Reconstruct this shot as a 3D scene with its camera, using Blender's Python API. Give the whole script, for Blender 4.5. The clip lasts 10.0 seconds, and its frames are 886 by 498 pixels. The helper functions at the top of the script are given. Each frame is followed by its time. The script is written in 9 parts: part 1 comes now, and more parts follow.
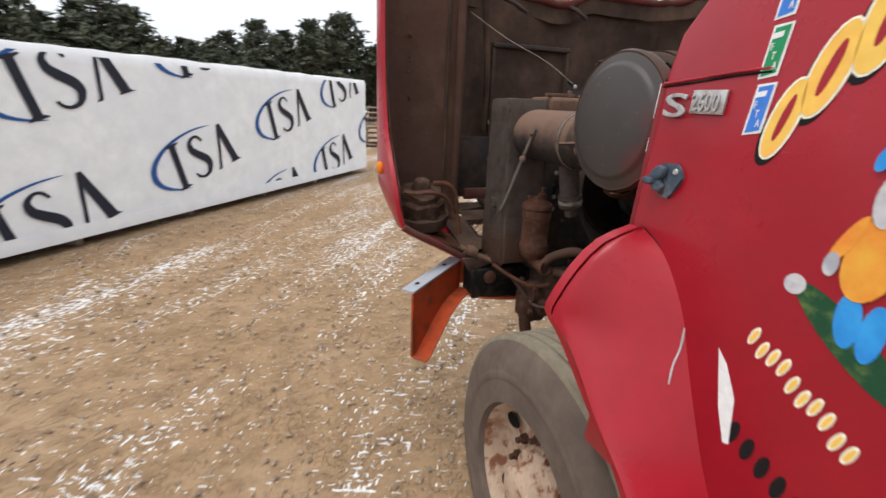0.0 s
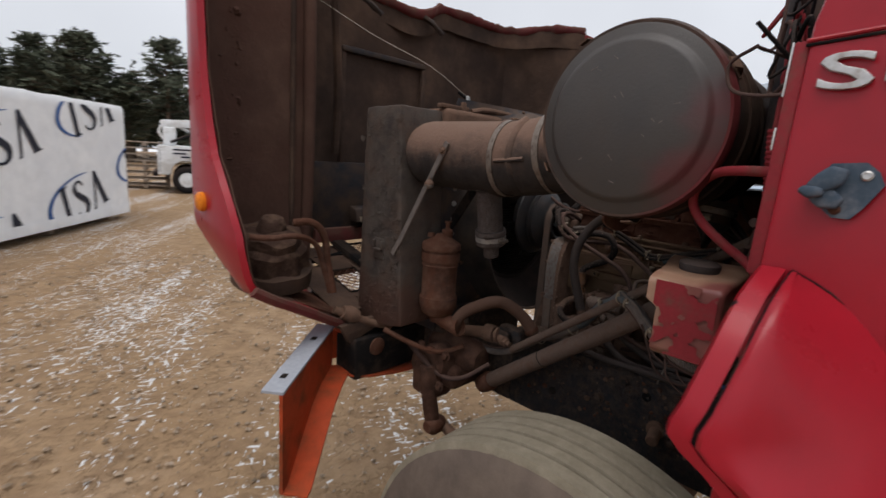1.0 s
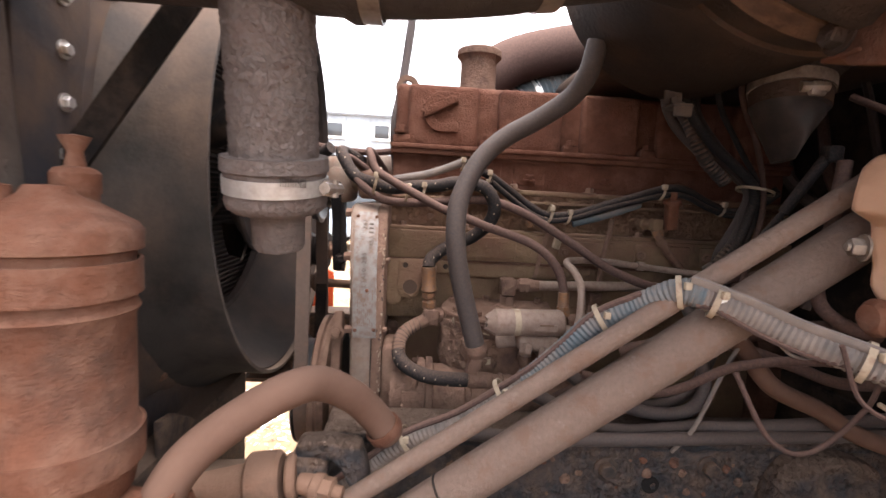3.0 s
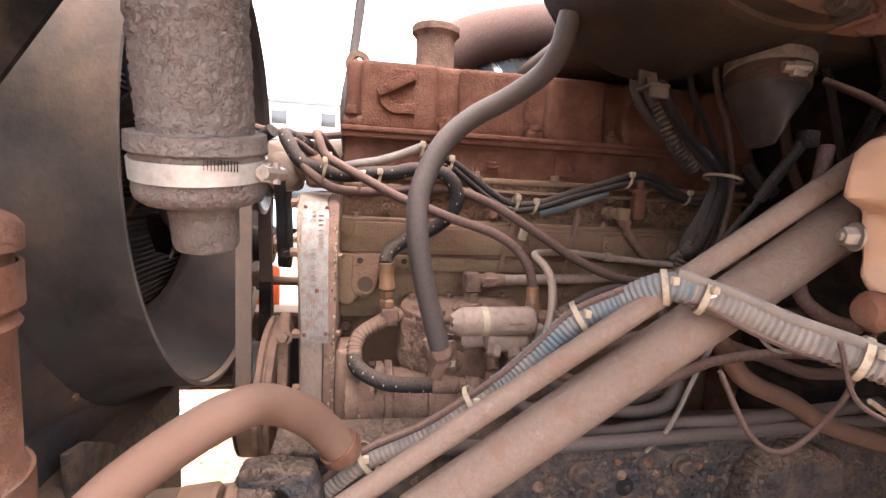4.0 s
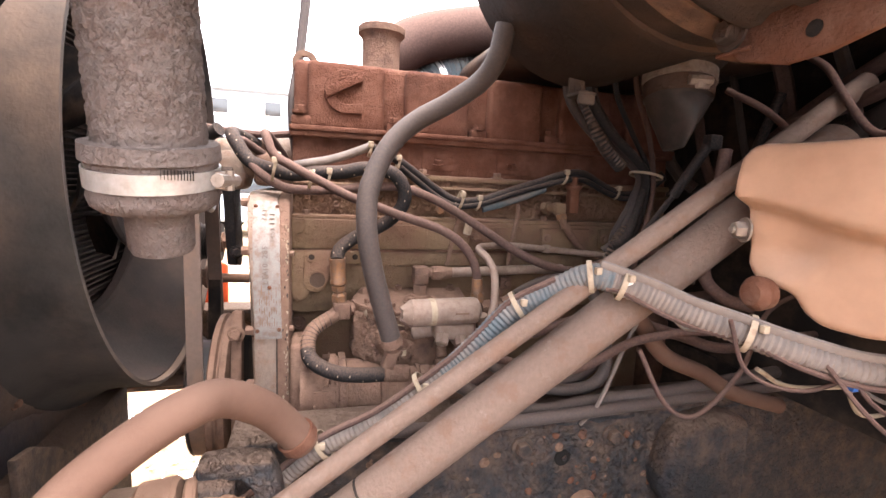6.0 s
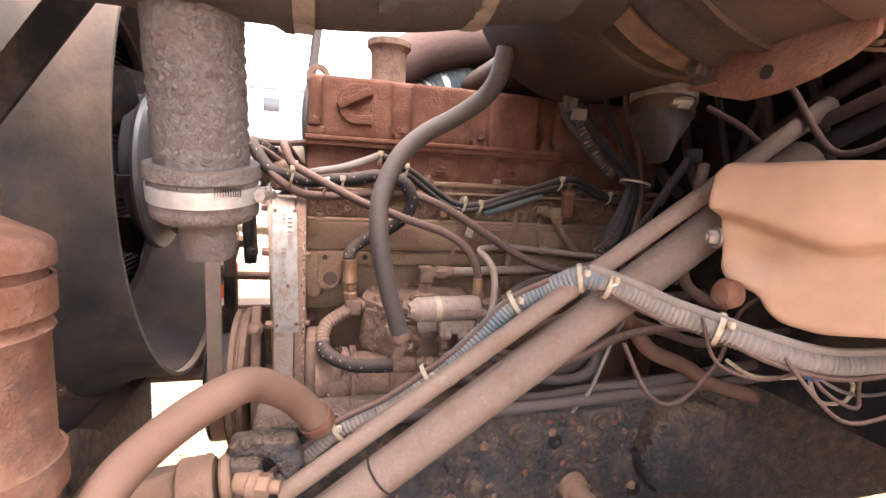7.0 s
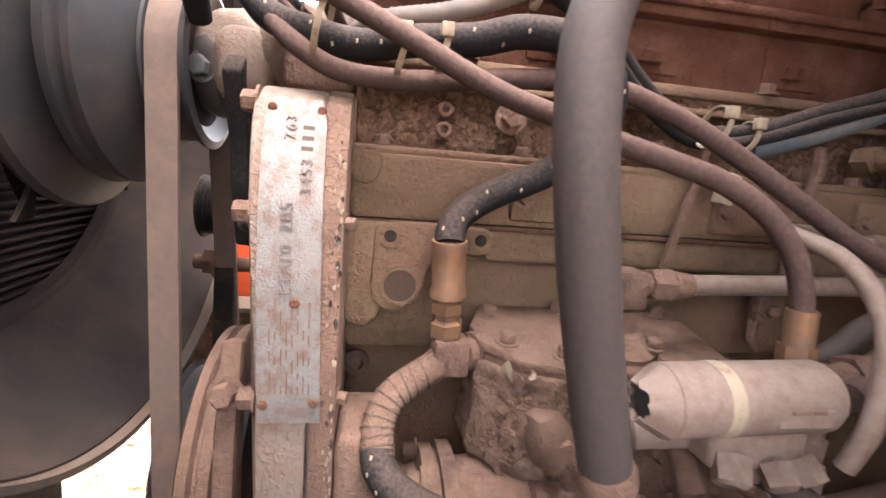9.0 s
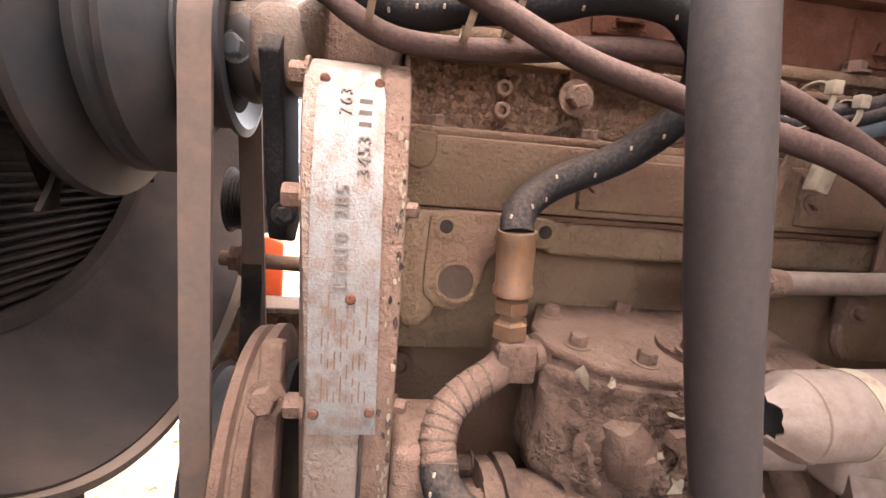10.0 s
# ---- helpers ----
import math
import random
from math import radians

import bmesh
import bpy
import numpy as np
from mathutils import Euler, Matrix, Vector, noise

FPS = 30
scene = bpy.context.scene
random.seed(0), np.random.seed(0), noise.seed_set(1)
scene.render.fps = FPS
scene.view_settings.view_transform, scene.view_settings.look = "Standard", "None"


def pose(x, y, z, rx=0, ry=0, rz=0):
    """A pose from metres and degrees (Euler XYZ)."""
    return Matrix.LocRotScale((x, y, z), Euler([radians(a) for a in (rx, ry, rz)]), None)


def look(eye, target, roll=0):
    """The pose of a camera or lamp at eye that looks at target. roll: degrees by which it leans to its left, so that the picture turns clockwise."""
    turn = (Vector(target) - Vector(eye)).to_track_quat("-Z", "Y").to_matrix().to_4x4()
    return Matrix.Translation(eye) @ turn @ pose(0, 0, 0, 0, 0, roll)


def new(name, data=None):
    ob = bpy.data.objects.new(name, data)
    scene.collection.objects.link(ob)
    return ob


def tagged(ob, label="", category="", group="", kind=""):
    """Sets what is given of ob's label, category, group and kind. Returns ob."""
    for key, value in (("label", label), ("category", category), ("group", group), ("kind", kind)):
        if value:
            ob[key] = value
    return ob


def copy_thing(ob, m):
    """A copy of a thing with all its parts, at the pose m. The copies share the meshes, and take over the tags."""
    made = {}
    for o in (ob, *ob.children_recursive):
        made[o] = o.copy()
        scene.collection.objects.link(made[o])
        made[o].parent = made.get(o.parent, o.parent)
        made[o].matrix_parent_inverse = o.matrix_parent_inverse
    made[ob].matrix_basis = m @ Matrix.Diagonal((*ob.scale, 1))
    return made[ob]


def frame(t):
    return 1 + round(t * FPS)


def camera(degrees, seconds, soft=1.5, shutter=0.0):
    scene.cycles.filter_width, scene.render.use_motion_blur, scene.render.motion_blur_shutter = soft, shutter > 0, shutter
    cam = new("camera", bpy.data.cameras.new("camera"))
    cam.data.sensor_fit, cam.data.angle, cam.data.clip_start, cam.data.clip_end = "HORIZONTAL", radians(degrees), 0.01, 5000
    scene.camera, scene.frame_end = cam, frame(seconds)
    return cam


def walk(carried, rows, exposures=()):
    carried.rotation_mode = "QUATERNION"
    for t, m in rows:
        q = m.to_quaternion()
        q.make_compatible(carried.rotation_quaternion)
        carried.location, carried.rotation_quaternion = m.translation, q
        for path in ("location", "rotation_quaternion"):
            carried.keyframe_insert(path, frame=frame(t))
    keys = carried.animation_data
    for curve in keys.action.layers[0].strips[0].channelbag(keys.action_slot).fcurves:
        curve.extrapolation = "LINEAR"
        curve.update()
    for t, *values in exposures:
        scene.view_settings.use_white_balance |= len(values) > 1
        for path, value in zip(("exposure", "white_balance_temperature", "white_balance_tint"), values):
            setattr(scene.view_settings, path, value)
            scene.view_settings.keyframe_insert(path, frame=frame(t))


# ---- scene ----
# Camera and walk
cam = camera(86.6, 10.0, shutter=0.3)
PATH = [
    (0, (0.015, 0.031, 1.764), (0.706, 1.81, 1.165), 2.3),
    (0.5, (0.03, 0.41, 1.703), (1.092, 2.031, 1.209), 3.6),
    (0.7, (0.013, 0.531, 1.675), (1.223, 2.058, 1.223), 3.7),
    (1, (0.011, 0.701, 1.639), (1.434, 2.052, 1.252), 3.9),
    (1.5, (0.123, 1.017, 1.537), (1.846, 1.992, 1.256), 4.4),
    (2, (0.267, 1.249, 1.489), (2.166, 1.834, 1.263), 4.2),
    (2.5, (0.473, 1.418, 1.429), (2.451, 1.611, 1.213), 3.7),
    (2.7, (0.606, 1.448, 1.406), (2.594, 1.495, 1.191), 3.4),
    (3.8, (0.782, 1.467, 1.389), (2.747, 1.175, 1.149), 3.1),
    (4, (0.781, 1.468, 1.392), (2.74, 1.147, 1.145), 3.0),
    (4.5, (0.774, 1.463, 1.393), (2.721, 1.082, 1.138), 2.7),
    (5, (0.761, 1.47, 1.399), (2.694, 1.029, 1.135), 2.6),
    (5.5, (0.758, 1.466, 1.399), (2.679, 0.982, 1.131), 2.5),
    (6.8, (0.699, 1.49, 1.418), (2.6, 0.939, 1.132), 3.0),
    (7, (0.689, 1.496, 1.421), (2.595, 0.967, 1.129), 3.0),
    (7.5, (0.686, 1.504, 1.432), (2.598, 1.013, 1.116), 3.2),
    (8, (0.873, 1.452, 1.398), (2.793, 0.993, 1.076), 3.7),
    (8.3, (1.024, 1.441, 1.365), (2.95, 1.034, 1.016), 4.1),
    (8.5, (1.093, 1.462, 1.341), (3.031, 1.084, 1.022), 4.3),
    (8.7, (1.134, 1.479, 1.335), (3.068, 1.1, 0.995), 5.1),
    (9, (1.172, 1.494, 1.327), (3.12, 1.177, 1.002), 4.7),
    (9.2, (1.187, 1.508, 1.326), (3.136, 1.205, 0.998), 5.1),
    (9.5, (1.199, 1.518, 1.319), (3.151, 1.23, 0.994), 4.8),
    (10, (1.209, 1.522, 1.312), (3.165, 1.252, 0.991), 4.7),
]
EXPOSURES = [(0, 0.15, 6500, 10), (0.5, -0.36, 6500, 11), (1.0, -0.4, 6500, 12), (1.5, 0.05, 6600, 13), (2.0, 1.05, 6650, 14), (2.5, 1.74, 6700, 15), (4.0, 3.10, 6800, 18), (5.5, 3.19, 6850, 18), (7.5, 3.24, 6800, 19), (8.5, 3.22, 6600, 17), (10.0, 3.30, 6850, 18)]
walk(cam, [(t, look(eye, target, roll)) for t, eye, target, roll in PATH], EXPOSURES)

# World: overcast winter sky, one wide soft sun
world = bpy.data.worlds.new("overcast_sky")
scene.world = world
world.use_nodes = True
wn, wl = world.node_tree.nodes, world.node_tree.links
sky = wn.new("ShaderNodeTexSky")
sky.sky_type, sky.sun_disc = "NISHITA", False
sky.sun_elevation, sky.sun_rotation = radians(72), radians(248)
sky.air_density, sky.dust_density, sky.ozone_density = 1.0, 6.0, 1.0
grey = wn.new("ShaderNodeHueSaturation")
grey.inputs["Saturation"].default_value = 0.18
wl.new(sky.outputs["Color"], grey.inputs["Color"])
cloud = wn.new("ShaderNodeTexNoise")
cloud.inputs["Scale"].default_value, cloud.inputs["Detail"].default_value = 2.2, 5
cloudy = wn.new("ShaderNodeMapRange")
cloudy.inputs["To Min"].default_value, cloudy.inputs["To Max"].default_value = 0.85, 1.15
wl.new(cloud.outputs["Fac"], cloudy.inputs["Value"])
mixsky = wn.new("ShaderNodeMixRGB")
mixsky.blend_type, mixsky.inputs["Fac"].default_value = "MIX", 0.75
mixsky.inputs["Color2"].default_value = (5.2, 5.5, 5.9, 1)
wl.new(grey.outputs["Color"], mixsky.inputs["Color1"])
shade = wn.new("ShaderNodeVectorMath")
shade.operation = "SCALE"
wl.new(mixsky.outputs["Color"], shade.inputs[0])
wl.new(cloudy.outputs["Result"], shade.inputs["Scale"])
back = wn["Background"]
back.inputs["Strength"].default_value = 0.21
wl.new(shade.outputs["Vector"], back.inputs["Color"])
sun_data = bpy.data.lights.new("sun", "SUN")
sun_data.energy, sun_data.angle, sun_data.color = 1.5, radians(40), (1.0, 0.97, 0.93)
sun = new("sun", sun_data)
sun.matrix_basis = look((0, 0, 0), (0.30, 0.12, -1.0))


# ---- materials ----
def material(name, base, second=None, rough=0.8, metal=0.0, scale=20.0, bump=0.1, bump_scale=120.0, cover=0.45, soft=0.2,
             third=None, third_scale=3.0, third_cover=0.4, rand=0.0, top=0.0, spec=0.08, coat=0.0, crust=0.0, crust_scale=90.0, deep=0.004):
    """Base colour, patches of a second colour (dust, rust, wear) at one scale and of a third at another, and a fine relief."""
    m = bpy.data.materials.new(name)
    m.use_nodes = True
    n, l = m.node_tree.nodes, m.node_tree.links
    p = n["Principled BSDF"]
    p.inputs["Metallic"].default_value, p.inputs["Specular IOR Level"].default_value = metal, spec
    p.inputs["Coat Weight"].default_value = coat
    where = n.new("ShaderNodeNewGeometry")

    def noise_at(s, detail=6):
        t = n.new("ShaderNodeTexNoise")
        t.inputs["Scale"].default_value, t.inputs["Detail"].default_value = s, detail
        t.inputs["Roughness"].default_value = 0.62
        l.new(where.outputs["Position"], t.inputs["Vector"])
        return t.outputs["Fac"]

    def mask(value, cut, width):
        r = n.new("ShaderNodeMapRange")
        r.interpolation_type = "SMOOTHSTEP"
        r.inputs["From Min"].default_value, r.inputs["From Max"].default_value = 1 - cut - width / 2, 1 - cut + width / 2
        l.new(value, r.inputs["Value"])
        return r.outputs["Result"]

    def mixed(a, b, fac):
        x = n.new("ShaderNodeMixRGB")
        for key, v in (("Color1", a), ("Color2", b), ("Fac", fac)):
            if isinstance(v, tuple):
                x.inputs[key].default_value = (*v, 1)
            else:
                l.new(v, x.inputs[key])
        return x.outputs["Color"]

    fine = noise_at(scale)
    darker = tuple(c * 0.78 for c in base)
    colour = mixed(darker, tuple(min(1, c * 1.18) for c in base), noise_at(scale * 4.3, 3))
    if third:
        colour = mixed(colour, third, mask(noise_at(third_scale), third_cover, soft))
    if second:
        value = fine
        if top:
            split = n.new("ShaderNodeSeparateXYZ")
            l.new(where.outputs["Normal"], split.inputs[0])
            add = n.new("ShaderNodeMath")
            add.operation = "MULTIPLY_ADD"
            add.inputs[1].default_value = top
            l.new(split.outputs["Z"], add.inputs[0])
            l.new(fine, add.inputs[2])
            value = add.outputs[0]
        colour = mixed(colour, second, mask(value, cover, soft))
    if rand:
        info = n.new("ShaderNodeObjectInfo")
        isle = n.new("ShaderNodeMath")
        isle.operation = "ADD"
        l.new(info.outputs["Random"], isle.inputs[0])
        l.new(where.outputs["Random Per Island"], isle.inputs[1])
        frac = n.new("ShaderNodeMath")
        frac.operation = "FRACT"
        l.new(isle.outputs[0], frac.inputs[0])
        hue = n.new("ShaderNodeHueSaturation")
        span = n.new("ShaderNodeMapRange")
        span.inputs["To Min"].default_value, span.inputs["To Max"].default_value = 1 - rand, 1 + rand
        l.new(frac.outputs[0], span.inputs["Value"])
        l.new(span.outputs["Result"], hue.inputs["Value"])
        l.new(colour, hue.inputs["Color"])
        colour = hue.outputs["Color"]
    l.new(colour, p.inputs["Base Color"])
    r = n.new("ShaderNodeMapRange")
    r.inputs["To Min"].default_value, r.inputs["To Max"].default_value = max(0.03, rough - 0.12), min(1, rough + 0.12)
    l.new(fine, r.inputs["Value"])
    l.new(r.outputs["Result"], p.inputs["Roughness"])
    if bump:
        b = n.new("ShaderNodeBump")
        b.inputs["Strength"].default_value, b.inputs["Distance"].default_value = bump, deep
        height = noise_at(bump_scale, 8)
        if crust:
            # flaked and caked patches that stand proud of the surface
            lump = n.new("ShaderNodeMath")
            lump.operation = "MULTIPLY_ADD"
            lump.inputs[1].default_value = crust
            patch = n.new("ShaderNodeMath")
            patch.operation = "MULTIPLY"
            l.new(mask(noise_at(crust_scale, 4), 0.46, 0.10), patch.inputs[0])
            l.new(mask(noise_at(crust_scale * 0.12, 3), 0.55, 0.25), patch.inputs[1])
            l.new(patch.outputs[0], lump.inputs[0])
            l.new(height, lump.inputs[2])
            height = lump.outputs[0]
        l.new(height, b.inputs["Height"])
        l.new(b.outputs["Normal"], p.inputs["Normal"])
    return m


M_RED = material("red_paint", (0.32, 0.009, 0.019), (0.25, 0.010, 0.018), rough=0.3, scale=2.5, bump=0.03, bump_scale=24, cover=0.35, soft=0.5, spec=0.3, coat=0.06)
M_RED_DULL = material("dull_red_paint", (0.22, 0.026, 0.032), (0.13, 0.06, 0.048), rough=0.6, scale=30, bump=0.15, cover=0.36, soft=0.4)
M_RED_DUST = material("dust_covered_red_paint", (0.15, 0.036, 0.036), (0.125, 0.068, 0.052), rough=0.75, scale=14, bump=0.3, bump_scale=90, cover=0.5, soft=0.5, top=0.2)
# Brown casting, darkened to put the shade under the radiator into its colour.
M_CASTING_DARK = material("shade_dark_brown_casting", (0.060, 0.030, 0.021), (0.098, 0.053, 0.037), rough=0.8, scale=24, bump=0.5, bump_scale=160, cover=0.45, soft=0.35, third=(0.028, 0.018, 0.015), third_scale=10, crust=0.5, crust_scale=120)
M_WING_IN = material("red_brown_mud_coat", (0.078, 0.040, 0.030), (0.115, 0.066, 0.048), rough=0.9, scale=5, bump=0.5, bump_scale=60, cover=0.42, soft=0.5, third=(0.032, 0.02, 0.017), third_scale=2.5, crust=0.4, crust_scale=40)
M_SHAFT = material("chipped_dusty_tube", (0.118, 0.082, 0.066), (0.112, 0.070, 0.053), rough=0.8, scale=42, bump=0.4, bump_scale=200, cover=0.42, soft=0.14, top=0.0, third=(0.140, 0.104, 0.086), third_scale=60, third_cover=0.34, crust=0.5, crust_scale=170)
M_HOOD_IN = material("sooty_brown_fibreglass", (0.052, 0.033, 0.025), (0.135, 0.083, 0.058), rough=0.85, scale=4, bump=0.5, bump_scale=60, cover=0.42, soft=0.5, third=(0.024, 0.02, 0.02), third_scale=1.7, crust=0.4, crust_scale=40)
M_HOOD_BLACK = material("black_stained_fibreglass", (0.026, 0.028, 0.034), (0.080, 0.052, 0.037), rough=0.5, scale=6, bump=0.35, bump_scale=60, cover=0.5, soft=0.35)
M_MUD = material("dried_mud", (0.047, 0.0268, 0.0201), (0.0872, 0.0537, 0.0369), rough=0.95, scale=25, bump=1.0, bump_scale=45, cover=0.45, deep=0.008)
M_SIDE = material("flaking_grey_brown_paint", (0.078, 0.064, 0.055), (0.092, 0.060, 0.046), rough=0.65, scale=9, bump=0.3, bump_scale=200, cover=0.42, soft=0.4, third=(0.034, 0.029, 0.028), third_scale=16, third_cover=0.42, crust=0.35, crust_scale=60, deep=0.008)
M_DUSTY = material("dusty_steel", (0.101, 0.0637, 0.047), (0.144, 0.0859, 0.0604), rough=0.9, scale=22, bump=0.4, bump_scale=220, cover=0.55, soft=0.3, top=0.15, third=(0.047, 0.0309, 0.0248), third_scale=12, crust=0.25, crust_scale=200)
M_RUST = material("rusty_brown_steel", (0.088, 0.037, 0.023), (0.112, 0.060, 0.042), rough=0.9, scale=26, bump=0.5, bump_scale=240, cover=0.45, soft=0.3, third=(0.0369, 0.0241, 0.0201), third_scale=9, third_cover=0.38, crust=0.5, crust_scale=150)
# Dust on upward faces, strengthened to paint the duct's lit top as well.
M_DUCT = material("dusty_black_duct_lit_top", (0.043, 0.0361, 0.0335), (0.168, 0.104, 0.077), rough=0.7, scale=9, bump=0.3, bump_scale=160, cover=0.45, soft=0.5, top=0.45, third=(0.0215, 0.0189, 0.0189), third_scale=34, third_cover=0.36, crust=1.2, crust_scale=80, deep=0.005)
M_CLEANER = material("dusty_air_cleaner_steel", (0.024, 0.019, 0.017), (0.064, 0.038, 0.027), rough=0.75, scale=10, bump=0.4, bump_scale=160, cover=0.5, soft=0.5, top=0.15, third=(0.0172, 0.0146, 0.0146), third_scale=24, third_cover=0.42, crust=0.5, crust_scale=110)
M_LID = material("grey_brown_lid_paint", (0.060, 0.053, 0.048), (0.056, 0.043, 0.036), rough=0.45, scale=3, bump=0.15, bump_scale=140, cover=0.42, soft=0.6, third=(0.034, 0.033, 0.034), third_scale=5, third_cover=0.42, spec=0.4)


def overspray(m, colour, centre, way, near, far):
    """Old paint of another colour that drifted over one side of a thing."""
    n, l = m.node_tree.nodes, m.node_tree.links
    p = n["Principled BSDF"]
    under = p.inputs["Base Color"].links[0].from_socket
    where, rel, dot = n.new("ShaderNodeNewGeometry"), n.new("ShaderNodeVectorMath"), n.new("ShaderNodeVectorMath")
    rel.operation, dot.operation = "SUBTRACT", "DOT_PRODUCT"
    rel.inputs[1].default_value, dot.inputs[1].default_value = centre, way
    l.new(where.outputs["Position"], rel.inputs[0])
    l.new(rel.outputs["Vector"], dot.inputs[0])
    wave, span, mix = n.new("ShaderNodeTexNoise"), n.new("ShaderNodeMapRange"), n.new("ShaderNodeMixRGB")
    wave.inputs["Scale"].default_value = 9
    l.new(where.outputs["Position"], wave.inputs["Vector"])
    add = n.new("ShaderNodeMath")
    add.operation = "MULTIPLY_ADD"
    add.inputs[1].default_value = 0.22
    l.new(wave.outputs["Fac"], add.inputs[0])
    l.new(dot.outputs["Value"], add.inputs[2])
    span.interpolation_type = "SMOOTHSTEP"
    span.inputs["From Min"].default_value, span.inputs["From Max"].default_value, span.inputs["To Max"].default_value = near + 0.11, far + 0.11, 0.85
    l.new(add.outputs[0], span.inputs["Value"])
    l.new(span.outputs["Result"], mix.inputs["Fac"])
    l.new(under, mix.inputs["Color1"])
    mix.inputs["Color2"].default_value = (*colour, 1)
    l.new(mix.outputs["Color"], p.inputs["Base Color"])


overspray(M_SIDE, (0.074, 0.037, 0.027), (0.99, 1.93, 1.22), (0.0, 0.1, -1.0), -0.06, 0.16)
overspray(M_LID, (0.13, 0.024, 0.028), (0.900, 1.105, 1.727), (0.0, -0.95, -0.31), 0.08, 0.20)

M_BLACK = material("black_rubber", (0.0121, 0.0121, 0.0134), (0.0671, 0.0456, 0.0362), rough=0.7, scale=380, bump=0.25, bump_scale=520, cover=0.34, soft=0.6, top=0.26)
M_HOSE = material("dusty_black_hose", (0.0268, 0.0241, 0.0255), (0.0771, 0.0537, 0.0443), rough=0.65, scale=300, bump=0.10, bump_scale=600, cover=0.34, soft=1.0, top=0.3, third=(0.0402, 0.0329, 0.0309), third_scale=12, spec=0.2)
M_HOSE_BROWN = material("dust_covered_hose", (0.050, 0.0315, 0.029), (0.100, 0.061, 0.049), rough=0.85, scale=260, bump=0.3, bump_scale=420, cover=0.42, soft=0.8, top=0.34, third=(0.0369, 0.0255, 0.0241), third_scale=20)
M_LOOM = material("dusty_blue_black_loom", (0.062, 0.082, 0.094), (0.13, 0.112, 0.102), rough=0.8, scale=22, bump=0.1, bump_scale=300, cover=0.44, soft=0.4, top=0.10)
M_LOOM_GREY = material("grey_dusted_loom", (0.145, 0.118, 0.104), (0.085, 0.074, 0.070), rough=0.85, scale=30, bump=0.1, bump_scale=300, cover=0.42, soft=0.5, top=0.2)
M_CLAMP = material("bright_dusty_clamp", (0.28, 0.26, 0.245), (0.17, 0.135, 0.115), rough=0.42, metal=0.5, scale=60, bump=0.1, cover=0.36, soft=0.5)
# Darker brown than the outer shroud, for its throat and the core fins.
M_THROAT = material("dark_brown_shroud", (0.019, 0.015, 0.014), (0.045, 0.031, 0.025), rough=0.85, scale=7, bump=0.25, bump_scale=180, cover=0.45, soft=0.5)
M_COVER = material("rust_dusted_rocker_cover", (0.080, 0.032, 0.021), (0.108, 0.052, 0.036), rough=0.95, scale=26, bump=0.6, bump_scale=300, cover=0.45, soft=0.35, third=(0.052, 0.023, 0.017), third_scale=9, crust=0.5, crust_scale=230)
M_BLOCK = material("dusty_tan_engine_paint", (0.131, 0.0886, 0.0557), (0.117, 0.0671, 0.047), rough=0.85, scale=13, bump=0.5, bump_scale=260, cover=0.48, soft=0.35, third=(0.057, 0.0376, 0.0268), third_scale=9, third_cover=0.36, top=0.1, crust=0.9, crust_scale=200)
M_CASTING = material("dusty_castings", (0.125, 0.075, 0.056), (0.152, 0.098, 0.073), rough=0.95, scale=34, bump=0.6, bump_scale=260, cover=0.42, soft=0.4, third=(0.048, 0.03, 0.024), third_scale=22, third_cover=0.38, crust=0.4, crust_scale=180)
M_PLATE = material("dusty_aluminium_plate", (0.152, 0.141, 0.134), (0.128, 0.094, 0.079), rough=0.5, metal=0.3, scale=90, bump=0.3, bump_scale=600, cover=0.45, soft=0.25, third=(0.161, 0.134, 0.121), third_scale=40)
M_ALU = material("dusty_cast_aluminium", (0.168, 0.127, 0.104), (0.158, 0.101, 0.0751), rough=0.65, metal=0.1, scale=40, bump=0.5, bump_scale=260, cover=0.45, soft=0.25, crust=0.5, crust_scale=200)
M_CHROME = material("dull_bright_metal", (0.50, 0.49, 0.48), (0.26, 0.20, 0.165), rough=0.38, metal=0.75, scale=50, bump=0.05, cover=0.38, soft=0.4)
M_BRASS = material("dusty_brass", (0.190, 0.098, 0.052), (0.134, 0.0839, 0.0604), rough=0.5, metal=0.35, scale=150, bump=0.2, bump_scale=500, cover=0.5, soft=0.3)
M_TIE = material("yellowed_nylon", (0.241, 0.191, 0.141), (0.161, 0.111, 0.0805), rough=0.6, scale=90, bump=0.05, cover=0.4)
M_RAIL = material("black_frame_paint", (0.0201, 0.0181, 0.0188), (0.0839, 0.057, 0.0429), rough=0.7, scale=60, bump=0.5, bump_scale=180, cover=0.48, soft=0.5, third=(0.0369, 0.0241, 0.0188), third_scale=22, third_cover=0.3, top=0.36, crust=0.4, crust_scale=120)
M_TANK = material("aged_washer_tank_plastic", (0.32, 0.19, 0.125), (0.225, 0.125, 0.082), rough=0.38, scale=9, bump=0.12, bump_scale=100, cover=0.4, soft=0.55, spec=0.4)
M_ORANGE = material("orange_paint", (0.39, 0.058, 0.02), (0.16, 0.05, 0.022), rough=0.55, scale=12, bump=0.2, bump_scale=70, cover=0.42, soft=0.35)
M_BUMPTOP = material("scuffed_grey_bumper_edge", (0.34, 0.355, 0.39), (0.22, 0.17, 0.14), rough=0.5, scale=20, bump=0.1, cover=0.32)
M_TYRE = material("worn_grey_tyre", (0.20, 0.17, 0.125), (0.255, 0.22, 0.165), rough=0.95, scale=18, bump=0.5, bump_scale=160, cover=0.45, soft=0.35)
